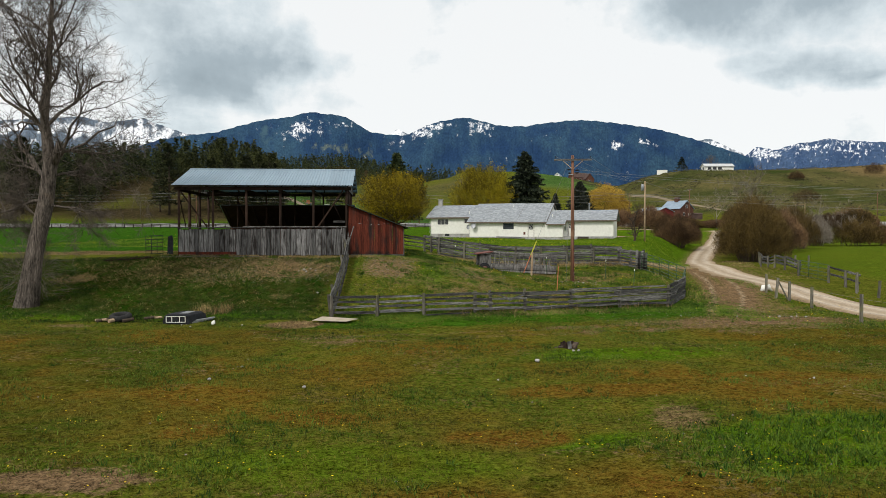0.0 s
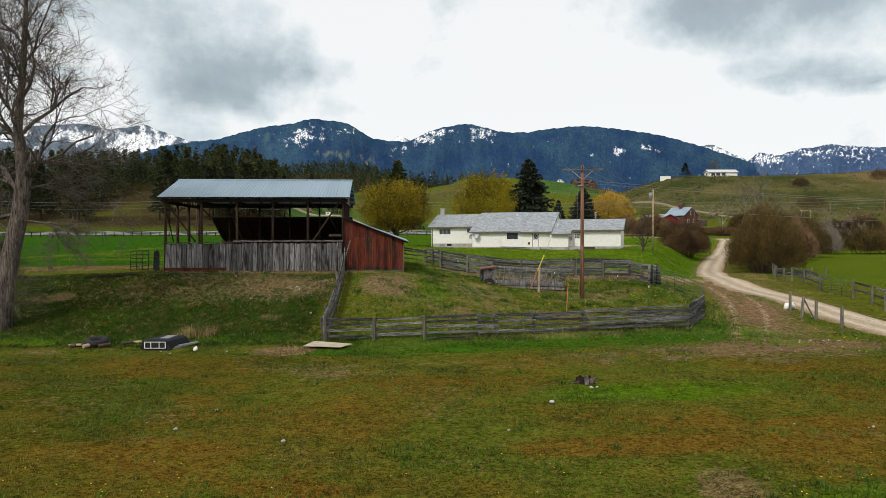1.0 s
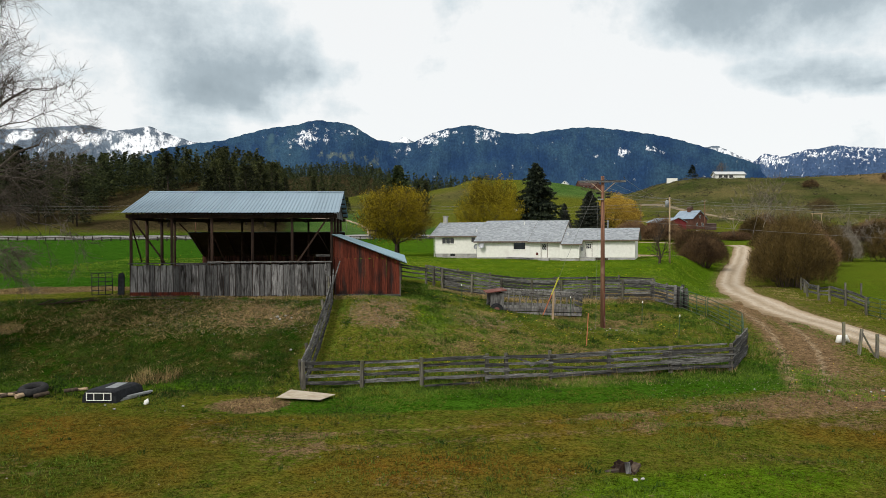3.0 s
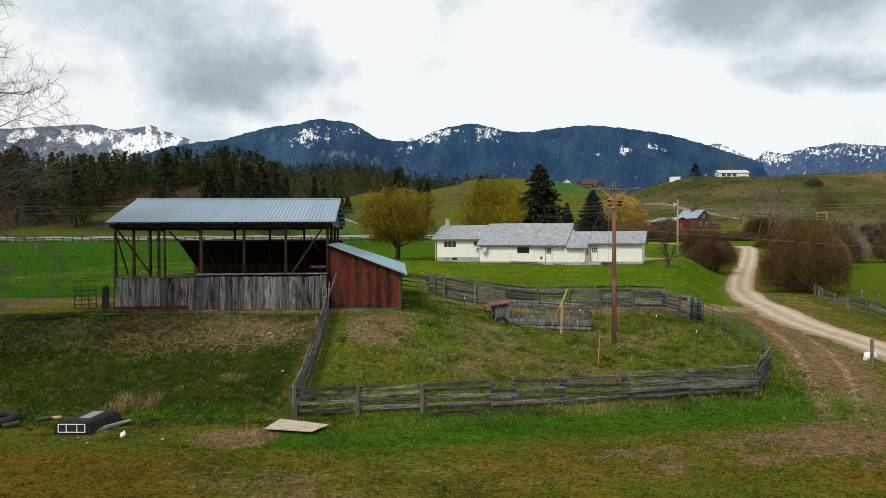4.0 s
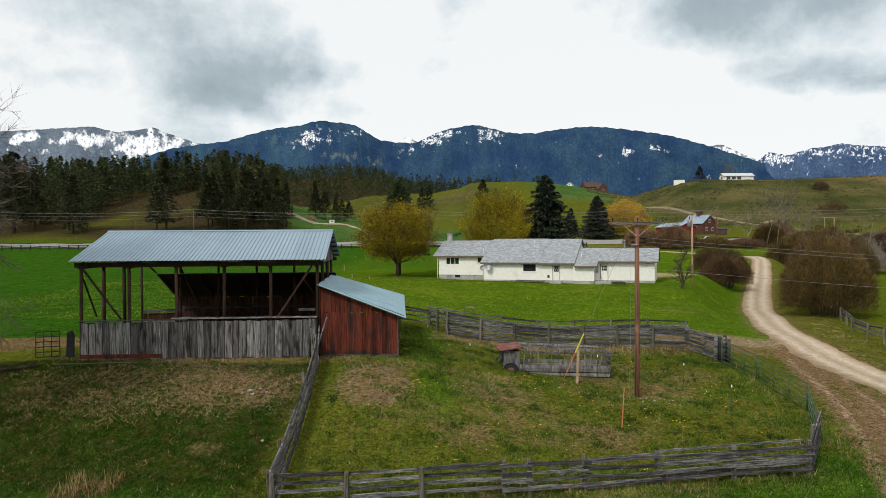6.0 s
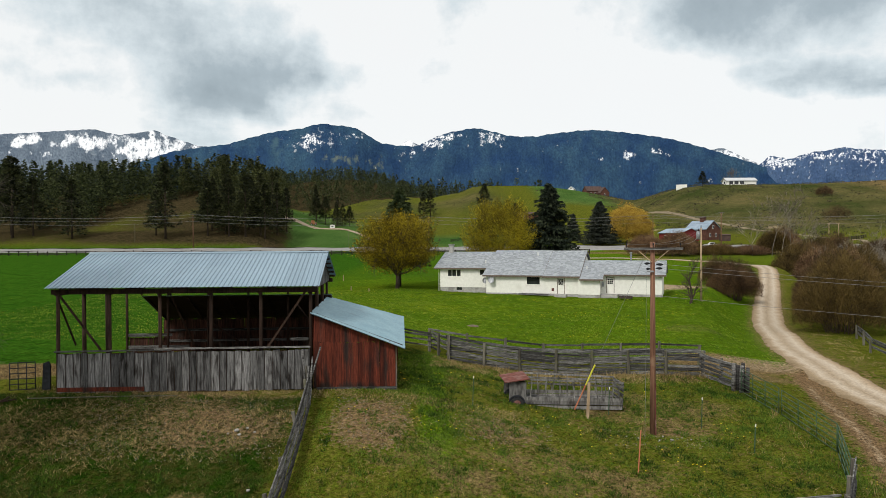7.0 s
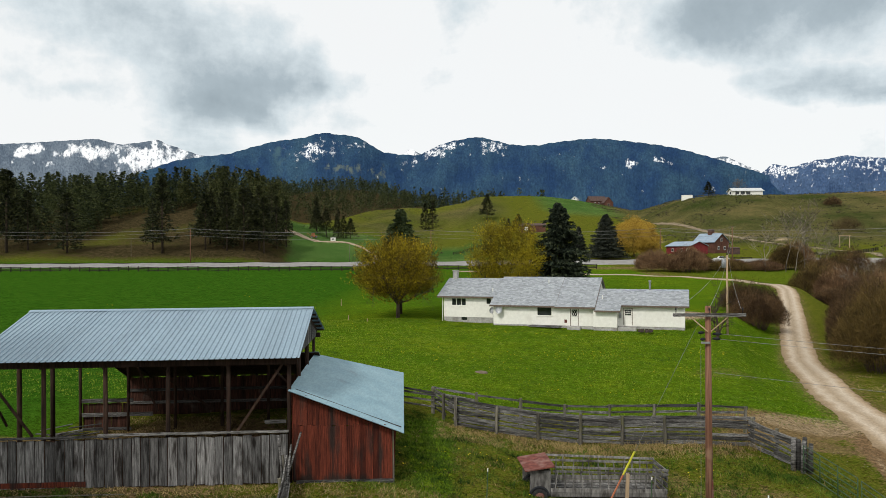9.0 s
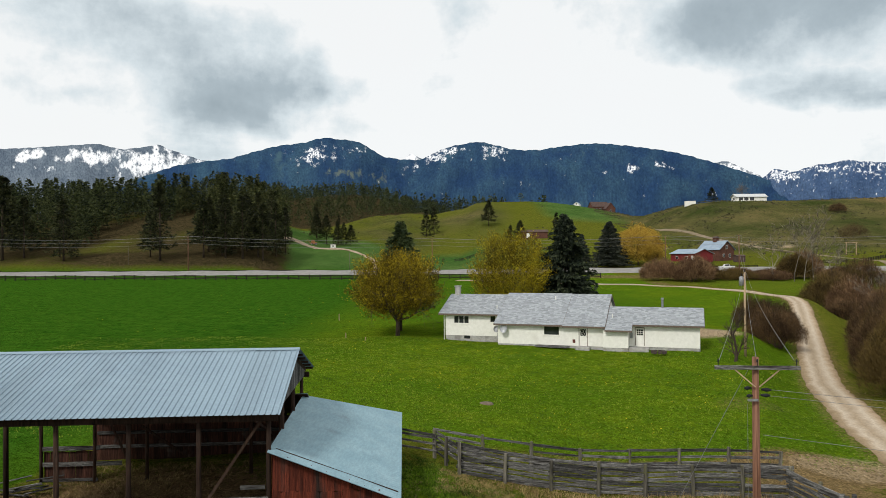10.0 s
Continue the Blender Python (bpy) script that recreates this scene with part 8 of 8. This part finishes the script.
for x, y, h, ln in ((21.0, 49.2, 1.25, (0, 0)), (20.8, 47.4, 1.3, (0.16, 0)), (21.4, 46.8, 1.2, (0, 0)), (21.5, 44.2, 1.25, (0, 0)), (21.0, 38.2, 1.45, (0, 0)), (21.2, 32.5, 1.4, (0, 0)), (27.6, 50.4, 1.1, (0, 0)), (28.0, 48.6, 1.1, (0.1, 0)), (28.2, 46.2, 1.1, (0, 0))):
    upright("fence_post", x, y, h, 0.13, WOOD_POST, "weathered wooden wire-fence post beside the lane", "post", ln, "lane posts")
zb = float(land(21.1, 47.2))
solo("post_brace", Geo().beam((20.95, 47.4, zb + 1.2), (21.35, 46.9, zb), 0.07, 0.07), WOOD_POST, "slanting brace against a lane post", "brace")
for y0, y1 in ((49.2, 44.2), (44.2, 38.2), (38.2, 32.5)):
    for h in (0.5, 0.9, 1.15):
        solo("fence_wire", Geo().tube([(21.2, y0, float(land(21.2, y0)) + h), (21.2, y1, float(land(21.2, y1)) + h)], [0.005, 0.005], 4), WIRE, "thin strand of fence wire", "wire", "fence wires")
zb = float(land(21.4, 49.8))
solo("plastic_bag", Geo().tube([(20.9, 49.7, zb + 0.02), (21.05, 49.7, zb + 0.26), (21.35, 49.7, zb + 0.3), (21.6, 49.75, zb + 0.05)], [0.1, 0.22, 0.2, 0.06], 9), PAINT_WHITE, "white plastic bag caught at a post", "bag", smooth=True)
rail_fence("rail_fence", [(36.4, 86.5), (34.8, 82.4), (33.2, 78.5), (31.8, 73.6), (30.4, 69.0), (29.25, 64.5), (28.5, 60.4)], 1.2, (0.45, 0.7, 0.93), "old grey rail fence along the meadow", side=1, seed=21, width=(0.12, 0.2), group="meadow fences")
pipe_gate((28.4, 60.0), (28.8, 56.4), 1.2, 5, GREEN_PIPE, "green pipe gate into the meadow")
rail_fence("rail_fence", [(28.8, 56.3), (28.6, 53.6), (28.1, 51.2)], 1.25, (0.5, 0.9), "short broken rail fence beside the meadow gate", side=1, seed=23, width=(0.12, 0.18), group="meadow fences")
for x, y in ((37.8, 80.5), (38.6, 79.2)):
    upright("fence_post", x, y, 1.2, 0.14, WOOD_POST, "weathered post at the meadow edge", group="lane posts")

# beside the shed
zz = 5.5
solo("ground_pole", Geo().tube([(-20.4, 51.7, float(land(-20.4, 51.7)) + 0.05), (-17, 51.95, float(land(-17, 51.95)) + 0.05), (-13.6, 52.35, float(land(-13.6, 52.35)) + 0.05)], [0.025, 0.028, 0.025], 8), WOOD_POST, "long pale pole lying on the grass", "pole", smooth=True)
solo("tin_panel", Geo().slab([(-20.42, 5.45), (-20.02, 5.45), (-20.0, 6.75), (-20.1, 6.95), (-20.35, 6.85)], "y", 52.85, 52.95), BLACK, "dark sheet leaning at the shed corner", "panel")
g = Geo()
for k in range(5):
    g.beam((-24.0 + 0.1 * k, 50.7 + 0.16 * k, float(land(-24, 50.8)) + 0.12), (-21.3 + 0.1 * k, 51.0 + 0.16 * k, float(land(-21.3, 51.2)) + 0.14), 0.05, 0.05)
for k in range(4):
    g.beam((-23.8 + 0.8 * k, 50.6, float(land(-23.8 + 0.8 * k, 50.8)) + 0.16), (-23.6 + 0.8 * k, 51.6, float(land(-23.6 + 0.8 * k, 51.5)) + 0.2), 0.05, 0.05)
solo("harrow", g, WOOD_DARK, "dark old harrow lying flat in the grass", "harrow")
shed_w = lambda x, y, z: SHED @ Vector((x, y, z))
for k in range(9):
    rnd = random.Random(60 + k)
    p, a = shed_w(-12.4 + rnd.uniform(-1.0, 0.9), 7.2 + rnd.uniform(-0.6, 0.6), 0.1 + 0.05 * k), rnd.uniform(-0.7, 0.9)
    solo("scrap_board", Geo().beam(p, p + Vector((1.5 * math.cos(a), 1.5 * math.sin(a), 0.05)), 0.14, 0.03), WOOD_RAIL, "loose grey board in a heap by the shed", "board", "scrap boards")

# plywood sheet, logs and tyre in the grass
z = float(land(-5.9, 39.3))
solo("plywood_sheet", Geo().plate([(-7.05, 38.7, z + 0.13), (-5.2, 38.3, z + 0.13), (-4.75, 39.15, z + 0.16), (-6.75, 39.9, z + 0.19)], 0.025), shader("weathered plywood", (0.32, 0.27, 0.20), (0.48, 0.42, 0.33), (3, 3, 3), rough=0.9, bump=0.1, spread=0, stain=(0.3, 0.24, 0.17), stain_scale=2), "pale weathered plywood sheet on the ground", "board")
z = float(land(-17.9, 39.9))
tyre, n, q = Geo(), 22, 10
for i in range(n):
    for j in range(q):
        a, b = i * math.tau / n, j * math.tau / q
        r = 0.42 + 0.17 * math.cos(b)
        tyre.v.append((-17.75 + r * math.cos(a), 40.0 + r * math.sin(a), z + 0.24 + 0.17 * math.sin(b) + 0.07 * math.sin(a)))
tyre.f = [(i * q + j, ((i + 1) % n) * q + j, ((i + 1) % n) * q + (j + 1) % q, i * q + (j + 1) % q) for i in range(n) for j in range(q)]
solo("tyre", tyre, RUBBER, "old black tyre lying among firewood", "tyre", smooth=True)
for k, (x0, y0, x1, y1, r) in enumerate(((-18.7, 39.3, -18.1, 39.9, 0.09), (-18.0, 39.2, -17.7, 39.75, 0.1), (-17.3, 39.3, -16.9, 39.7, 0.09), (-18.9, 39.6, -18.2, 39.4, 0.07), (-16.6, 40.3, -16.1, 40.45, 0.08), (-16.2, 40.6, -15.7, 40.5, 0.07))):
    solo("log", Geo().tube([(x0, y0, z + 0.1), (x1, y1, z + 0.16)], [r, r * 0.9], 9), PALE_WOOD if k % 2 else BARK_DARK, "short cut log lying in the grass", "log", "firewood")


# stones
STONE = shader("pale field stone", (0.22, 0.21, 0.19), (0.46, 0.44, 0.40), (5, 5, 5), rough=0.9, bump=0.3, spread=0.1)


def stone_mesh(k, squash=0.6):
    rng = np.random.default_rng(40 + k)
    bm = bmesh.new()
    bmesh.ops.create_icosphere(bm, subdivisions=2, radius=1.0)
    for v in bm.verts:
        v.co *= 1 + 0.13 * math.sin(v.co.x * 3 + k) + 0.10 * math.cos(v.co.y * 4 + 2 * k) + 0.03 * rng.normal()
        v.co.z *= squash
    me = bpy.data.meshes.new("stone")
    bm.to_mesh(me)
    bm.free()
    me.materials.append(STONE)
    return me


STONES = [stone_mesh(k) for k in range(5)]


def stone(x, y, r, k, label="pale rounded stone lying in the grass"):
    ob = new("stone", STONES[k % 5])
    ob.location = (x, y, float(land(x, y)) + r * 0.25)
    r *= 0.55
    ob.scale, ob.rotation_euler = (r, r * 0.85, r), (0, 0, k * 1.3)
    tagged(ob, label, "stone", "stones in the yard")


for k, (x, y, r) in enumerate(((-12.9, 37.2, 0.10), (3.25, 26.6, 0.16), (-8.05, 45.3, 0.14), (-9.7, 49.1, 0.2), (-9.3, 49.3, 0.15), (-9.5, 48.8, 0.14), (-8.9, 49.0, 0.12), (-10.0, 48.9, 0.1), (-7.2, 23.6, 0.12), (4.9, 28.9, 0.12), (5.1, 29.0, 0.1),
                               (-6.9, 26.0, 0.1), (-4.0, 22.4, 0.12), (1.7, 23.5, 0.08), (9.5, 24.2, 0.09), (9.7, 24.6, 0.07), (11.5, 24.0, 0.08), (7.9, 51.9, 0.12), (9.1, 52.2, 0.11), (9.4, 51.8, 0.13), (8.8, 51.7, 0.1), (10.3, 51.9, 0.09), (7.4, 52.1, 0.09),
                               (-10.4, 37.6, 0.12), (-13.6, 37.9, 0.08), (12.4, 39.8, 0.09), (15.3, 39.6, 0.1), (17.6, 39.8, 0.14), (18.3, 39.9, 0.12), (19.1, 40.0, 0.13), (18.7, 40.2, 0.1), (17.0, 39.6, 0.09))):
    stone(x, y, r, k)


zj = float(land(-12.0, 38.0))
solo("plastic_jug", Geo().tube([(-12.0, 38.0, zj), (-12.02, 38.0, zj + 0.03), (-12.0, 38.02, zj + 0.13), (-11.98, 38.03, zj + 0.18), (-11.98, 38.03, zj + 0.22)], [0.08, 0.10, 0.10, 0.045, 0.035], 10), PAINT_WHITE, "white plastic jug lying in the grass", "jug", smooth=True)


def scatter(rng, n, x0, x1, y0, y1, keep=None):
    x, y = rng.uniform(x0, x1, n), rng.uniform(y0, y1, n)
    if keep is not None:
        k = keep(x, y)
        k = rng.uniform(size=n) < k
        x, y = x[k], y[k]
    return np.stack([x, y, land(x, y) + 0.05 * lump(x, y, 1.3, 1.0)], 1)


def pebbles():
    rng = np.random.default_rng(77)
    c = np.concatenate([scatter(rng, 380, -26, 24, 14, 42), scatter(rng, 1500, -17, -7, 47, 52.5), scatter(rng, 600, -6, -2.5, 48, 53), scatter(rng, 400, -0.5, 4, 49.5, 53), scatter(rng, 260, 6, 11.5, 50.8, 53), scatter(rng, 700, 8, 22, 35.5, 44), scatter(rng, 200, -6, 2, 49, 53), scatter(rng, 250, 14.5, 22, 46, 66)])
    n = len(c)
    r = rng.uniform(0.01, 0.038, n)[:, None]
    a = rng.uniform(0, math.tau, n)
    tri = []
    for k in range(5):
        p = c + np.stack([np.cos(a + k * 1.2566), np.sin(a + k * 1.2566) * 0.8, np.zeros(n)], 1) * r
        q = c + np.stack([np.cos(a + (k + 1) * 1.2566), np.sin(a + (k + 1) * 1.2566) * 0.8, np.zeros(n)], 1) * r
        tri.append(np.stack([p, q, c + np.array([0, 0, 0.8]) * r], 1))
    ob = new("pebbles", triangles("pebbles", np.concatenate(tri), shader("small brown-grey stones", (0.11, 0.09, 0.07), (0.32, 0.28, 0.23), (7, 7, 7), bump=0, spread=0)))
    tagged(ob, "small pale pebbles strewn over the yard", "pebbles", kind="stuff")


pebbles()

# ---------------------------------------------------------------- grass
GRASS_GREEN = leaf_shader("green grass blades", (0.008, 0.024, 0.001), (0.038, 0.085, 0.005), (0.13, 0.19, 0.02))
GRASS_LAWN = leaf_shader("sunny lawn blades", (0.022, 0.055, 0.002), (0.075, 0.14, 0.006), (0.19, 0.24, 0.02))
# bank blades: deep green, darkened further to carry shade in the colour
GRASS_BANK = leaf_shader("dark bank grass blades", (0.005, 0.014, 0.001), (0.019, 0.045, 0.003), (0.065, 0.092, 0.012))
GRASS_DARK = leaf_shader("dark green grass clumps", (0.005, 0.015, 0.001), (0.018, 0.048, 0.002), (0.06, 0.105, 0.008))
GRASS_YARD = leaf_shader("short mossy grass blades", (0.026, 0.027, 0.003), (0.088, 0.082, 0.008), (0.185, 0.172, 0.022))
GRASS_DRY = leaf_shader("dry straw stalks", (0.06, 0.042, 0.016), (0.19, 0.13, 0.052), (0.42, 0.31, 0.14))
DANDELION = leaf_shader("dandelion heads", (0.55, 0.36, 0.01), (0.70, 0.50, 0.01), (0.85, 0.66, 0.03))


def blades(rng, c, height, width, lean=0.5):
    n = len(c)
    a = rng.uniform(0, math.tau, n)
    s = np.stack([np.cos(a), np.sin(a), np.zeros(n)], 1) * (width * rng.uniform(0.6, 1.4, n))[:, None]
    h = height * rng.uniform(0.5, 1.4, n)
    tip = c + np.stack([rng.normal(size=n) * lean * h, rng.normal(size=n) * lean * h, h], 1)
    return np.stack([c - s, c + s, tip], 1)


def tufts(rng, c, per, spread):
    c = c[~((np.abs(c[:, 0] + 5.9) < 1.2) & (np.abs(c[:, 1] - 39.4) < 0.75))]
    c = np.repeat(c, per, 0)
    c[:, :2] += rng.normal(size=(len(c), 2)) * spread
    c[:, 2] = land(c[:, 0], c[:, 1]) + 0.05 * lump(c[:, 0], c[:, 1], 1.3, 1.0) - 0.01
    return c


def grass(name, tri, material, label):
    tagged(new(name, triangles(name, tri, material)), label, "grass", kind="stuff")


def build_grass():
    rng = np.random.default_rng(55)
    patchy = lambda s, k: (lambda x, y: np.clip(0.5 + 0.75 * lump(x, y, s, k), 0.04, 1))
    # the mown yard
    c = tufts(rng, scatter(rng, 84000, -28, 30, 11, 40, patchy(2.3, 3.0)), 5, 0.05)
    grass("yard_grass", blades(rng, c, 0.055, 0.010), GRASS_YARD, "short mossy yard grass")
    c = tufts(rng, scatter(rng, 62000, -28, 30, 11, 42, lambda x, y: np.clip(0.1 + 0.9 * lump(x, y, 3.1, 8.0), 0, 1)), 6, 0.09)
    grass("green_grass", blades(rng, c, 0.09, 0.011), GRASS_GREEN, "patches of fresh green grass in the yard")
    # along the corral fence, up the bank and in the corral
    strip = lambda x, y: ramp(np.abs(y - (40.4 + 0.16 * (x + 6.4))), 2.4, 0.4)
    c1 = tufts(rng, scatter(rng, 14000, -7, 14, 37, 46, strip), 9, 0.1)
    bank = lambda x, y: np.clip(0.6 + 0.7 * lump(x, y, 1.9, 5.0), 0.1, 1) * (1 - 0.7 * spot(x, y, -15.5, 49.3, 8.5, 2.6, 4))
    c2 = tufts(rng, scatter(rng, 26000, -32, -7, 39.5, 52.5, bank), 7, 0.1)
    c3 = tufts(rng, scatter(rng, 24000, -6.5, 16, 43, 63, lambda x, y: np.clip(0.25 + 0.9 * lump(x, y, 1.7, 6.0) - 0.8 * spot(x, y, -4.1, 50.2, 1.9, 2.6), 0.02, 1)), 7, 0.08)
    c6 = tufts(rng, scatter(rng, 3500, -5, 1, 47, 66, lambda x, y: np.clip(1.3 * np.exp(-((x + 1.7 + 0.11 * (y - 54)) / (0.75 + 0.1 * np.maximum(y - 54, 0))) ** 2), 0, 1)), 9, 0.1)
    c4 = tufts(rng, scatter(rng, 3000, 13, 18, 38, 62, lambda x, y: ramp(np.abs(x - 15.6), 2.2, 0.3)), 8, 0.1)
    c5 = tufts(rng, scatter(rng, 2500, 18, 24, 36, 56, lambda x, y: ramp(np.abs(x - 21.4), 1.5, 0.2) * 0.8), 6, 0.1)
    grass("long_grass", blades(rng, np.concatenate([c1, c3, c4, c5, c6]), 0.10, 0.014), GRASS_GREEN, "longer green grass along the fences and in the corral")
    grass("bank_grass", blades(rng, c2, 0.075, 0.014), GRASS_BANK, "dark green bank grass with shade in its colour")
    # dark green clumps standing above the rest
    thick = lambda s, k, m: (lambda x, y: np.clip(1.3 * lump(x, y, s, k) - m, 0, 1))
    k1 = tufts(rng, scatter(rng, 14000, -6.3, 15.5, 42, 63, thick(0.9, 2.0, 0.2)), 9, 0.07)
    k2 = tufts(rng, scatter(rng, 10000, -30, -7.2, 39, 52.5, thick(1.0, 5.0, 0.2)), 9, 0.07)
    k3 = tufts(rng, scatter(rng, 16000, -28, 30, 11, 40, thick(0.8, 7.0, 0.7)), 9, 0.05)
    k4 = tufts(rng, scatter(rng, 1500, 3, 14, 14, 20.5, lambda x, y: 0.9 * spot(x, y, 8.6, 17.2, 3.6, 2.0, 20)), 9, 0.07)
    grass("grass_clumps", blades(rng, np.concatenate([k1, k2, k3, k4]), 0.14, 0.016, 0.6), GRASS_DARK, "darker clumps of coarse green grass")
    # lawn and hay field
    c = tufts(rng, scatter(rng, 34000, -45, 32, 66, 112, lambda x, y: ramp(x - lane_x(y), -1.5, -4) * ramp(y, 68, 71)), 3, 0.12)
    grass("lawn_grass", blades(rng, c, 0.09, 0.03), GRASS_LAWN, "bright green spring lawn grass")
    # straw
    d1 = tufts(rng, scatter(rng, 4200, -26, -6.8, 40, 52.5, lambda x, y: np.clip(0.15 + spot(x, y, -15.5, 49.3, 8.5, 2.6, 4) + 1.2 * spot(x, y, -13.6, 42.0, 1.0, 0.7, 10), 0, 1)), 6, 0.09)
    d2 = tufts(rng, scatter(rng, 3000, -6, 15.5, 43, 64, lambda x, y: np.clip(0.3 + 0.8 * lump(x, y, 2.2, 2.0), 0, 1)), 6, 0.09)
    d3 = tufts(rng, scatter(rng, 700, -11.8, -4.5, 36.8, 41, lambda x, y: 1.0 * spot(x, y, -7.7, 37.9, 1.15, 1.15) + 0.8 * spot(x, y, -6.3, 40.2, 0.8, 0.4)), 8, 0.1)
    d4 = tufts(rng, scatter(rng, 1500, -2, 14, 61.5, 64.5), 8, 0.1)
    d5 = tufts(rng, scatter(rng, 2600, 26, 40, 58, 96, lambda x, y: ramp(np.abs(x - lane_x(y) - 4.2), 2.0, 0.3)), 8, 0.15)
    d6 = tufts(rng, scatter(rng, 900, -21, 3, 52.3, 53.6), 6, 0.12)
    d7 = tufts(rng, scatter(rng, 1000, 0, 9, 40.2, 43, strip), 5, 0.1)
    d8 = tufts(rng, scatter(rng, 1600, -19.5, -9.5, 58.5, 64.5, lambda x, y: ramp(x, -10, -15) * 0.9), 7, 0.1)
    d9 = tufts(rng, scatter(rng, 2600, -36, -19, 54.5, 60.5, lambda x, y: spot(x, y, -26.5, 57.3, 7.0, 1.7, 8)), 7, 0.12)
    grass("dry_grass", blades(rng, np.concatenate([d1, d2, d3, d4, d5, d6, d7, d8, d9]), 0.11, 0.013, 0.9), GRASS_DRY, "pale dry straw and last year's stalks")
    # tall pale stalks left standing along the fences
    s1 = tufts(rng, scatter(rng, 420, 0.5, 13, 40.8, 44.5, lambda x, y: ramp(np.abs(y - (41.5 + 0.165 * (x - 1.5))), 0.8, 0.1)), 5, 0.06)
    s2 = tufts(rng, scatter(rng, 90, -14.6, -12.4, 41.2, 42.8), 6, 0.08)
    s3 = tufts(rng, scatter(rng, 260, 2, 15, 62.4, 63.4), 5, 0.06)
    s4 = tufts(rng, scatter(rng, 160, 13, 18, 44, 60, lambda x, y: ramp(np.abs(x - 15.6), 1.2, 0.2)), 5, 0.06)
    grass("tall_stalks", blades(rng, np.concatenate([s1, s2, s3, s4]), 0.38, 0.009, 0.28), GRASS_DRY, "tall pale dry stalks along the fences")
    # dandelions
    f1 = scatter(rng, 9000, -24, 26, 12, 26, lambda x, y: np.clip(lump(x, y, 0.9, 4.0) * 1.6 - 0.2, 0, 1) * ramp(y, 24, 13))
    f2 = scatter(rng, 9000, -14, 32, 72, 108, lambda x, y: np.clip(lump(x, y, 5.0, 1.0) * 0.8, 0, 1) * 0.25 + spot(x, y, 4.5, 99.5, 5.0, 1.0, -12) + spot(x, y, 21.0, 90, 2.0, 1.2) + 0.5 * spot(x, y, 8, 88, 5, 2))
    f2 = f2[f2[:, 0] < lane_x(f2[:, 1]) - 4]
    f3 = scatter(rng, 1100, -6, 14, 43, 60, lambda x, y: np.clip(lump(x, y, 2.5, 3.0), 0, 1))
    f4 = scatter(rng, 160, 14, 27, 36, 48, lambda x, y: np.clip(0.3 + lump(x, y, 1.5, 3.0), 0, 1))
    f5 = scatter(rng, 700, -60, -12, 75, 230, lambda x, y: np.clip(lump(x, y, 9.0, 2.0), 0, 1))
    tri = []
    for c, r, h in ((f1, 0.016, 0.06), (f2, 0.032, 0.11), (f3, 0.03, 0.12), (f4, 0.028, 0.1), (f5, 0.05, 0.12)):
        c = c + np.array([0, 0, h])
        n = len(c)
        rr = (r * rng.uniform(0.7, 1.3, n))[:, None]
        for k in range(6):
            a0, a1 = k * math.tau / 6, (k + 1) * math.tau / 6
            p = c + np.array([math.cos(a0), math.sin(a0), 0.0]) * rr
            q = c + np.array([math.cos(a1), math.sin(a1), 0.0]) * rr
            tri.append(np.stack([p, q, c + np.array([0, 0, 0.5]) * rr], 1))
    tagged(new("dandelions", triangles("dandelions", np.concatenate(tri), DANDELION)), "yellow dandelion heads dotting the grass", "flowers", kind="stuff")


build_grass()

# marker pegs and a low box on the lawn
for x, y, h in ((-19.7, 133, 1.0), (-15.0, 111.8, 0.6), (-12.2, 108.5, 0.4)):
    upright("lawn_peg", x, y, h, 0.1, PALE_WOOD, "short pale peg standing in the lawn", "peg", group="lawn pegs")
solo("soil_heap", Geo().tube([(0.6, 79.2, float(land(0.6, 79.2)) - 0.1), (0.6, 79.2, float(land(0.6, 79.2)) + 0.05), (0.6, 79.2, float(land(0.6, 79.2)) + 0.12)], [0.6, 0.45, 0.1], 12), shader("bare soil", (0.10, 0.075, 0.05), (0.18, 0.14, 0.10), (4, 4, 4), bump=0.4, spread=0), "low bare heap of soil on the lawn", "soil heap", smooth=True)


def build_sage():
    """Low sage and scrub on the dry hillsides, and cattle-worn tussocks."""
    rng = np.random.default_rng(91)
    c = np.concatenate([scatter(rng, 15000, 100, 420, 335, 640, lambda x, y: np.clip(0.25 + 0.9 * lump(x, y, 18, 2.0), 0, 1)), scatter(rng, 1500, -110, 60, 400, 690, lambda x, y: np.clip(lump(x, y, 22, 5.0), 0, 1) * 0.7)])
    c = np.repeat(c, 6, 0)
    c[:, :2] += rng.normal(size=(len(c), 2)) * 0.5
    c[:, 2] += 0.25
    tri = flecks(rng, c, 0.5, np.array([[0, 0, 0.8]]), 1.0)
    tagged(new("sage_scrub", triangles("sage_scrub", tri, leaf_shader("grey-green sage", (0.026, 0.032, 0.014), (0.065, 0.066, 0.032), (0.135, 0.115, 0.062)))), "low sage scrub dotting the dry hills", "scrub", kind="stuff")


build_sage()
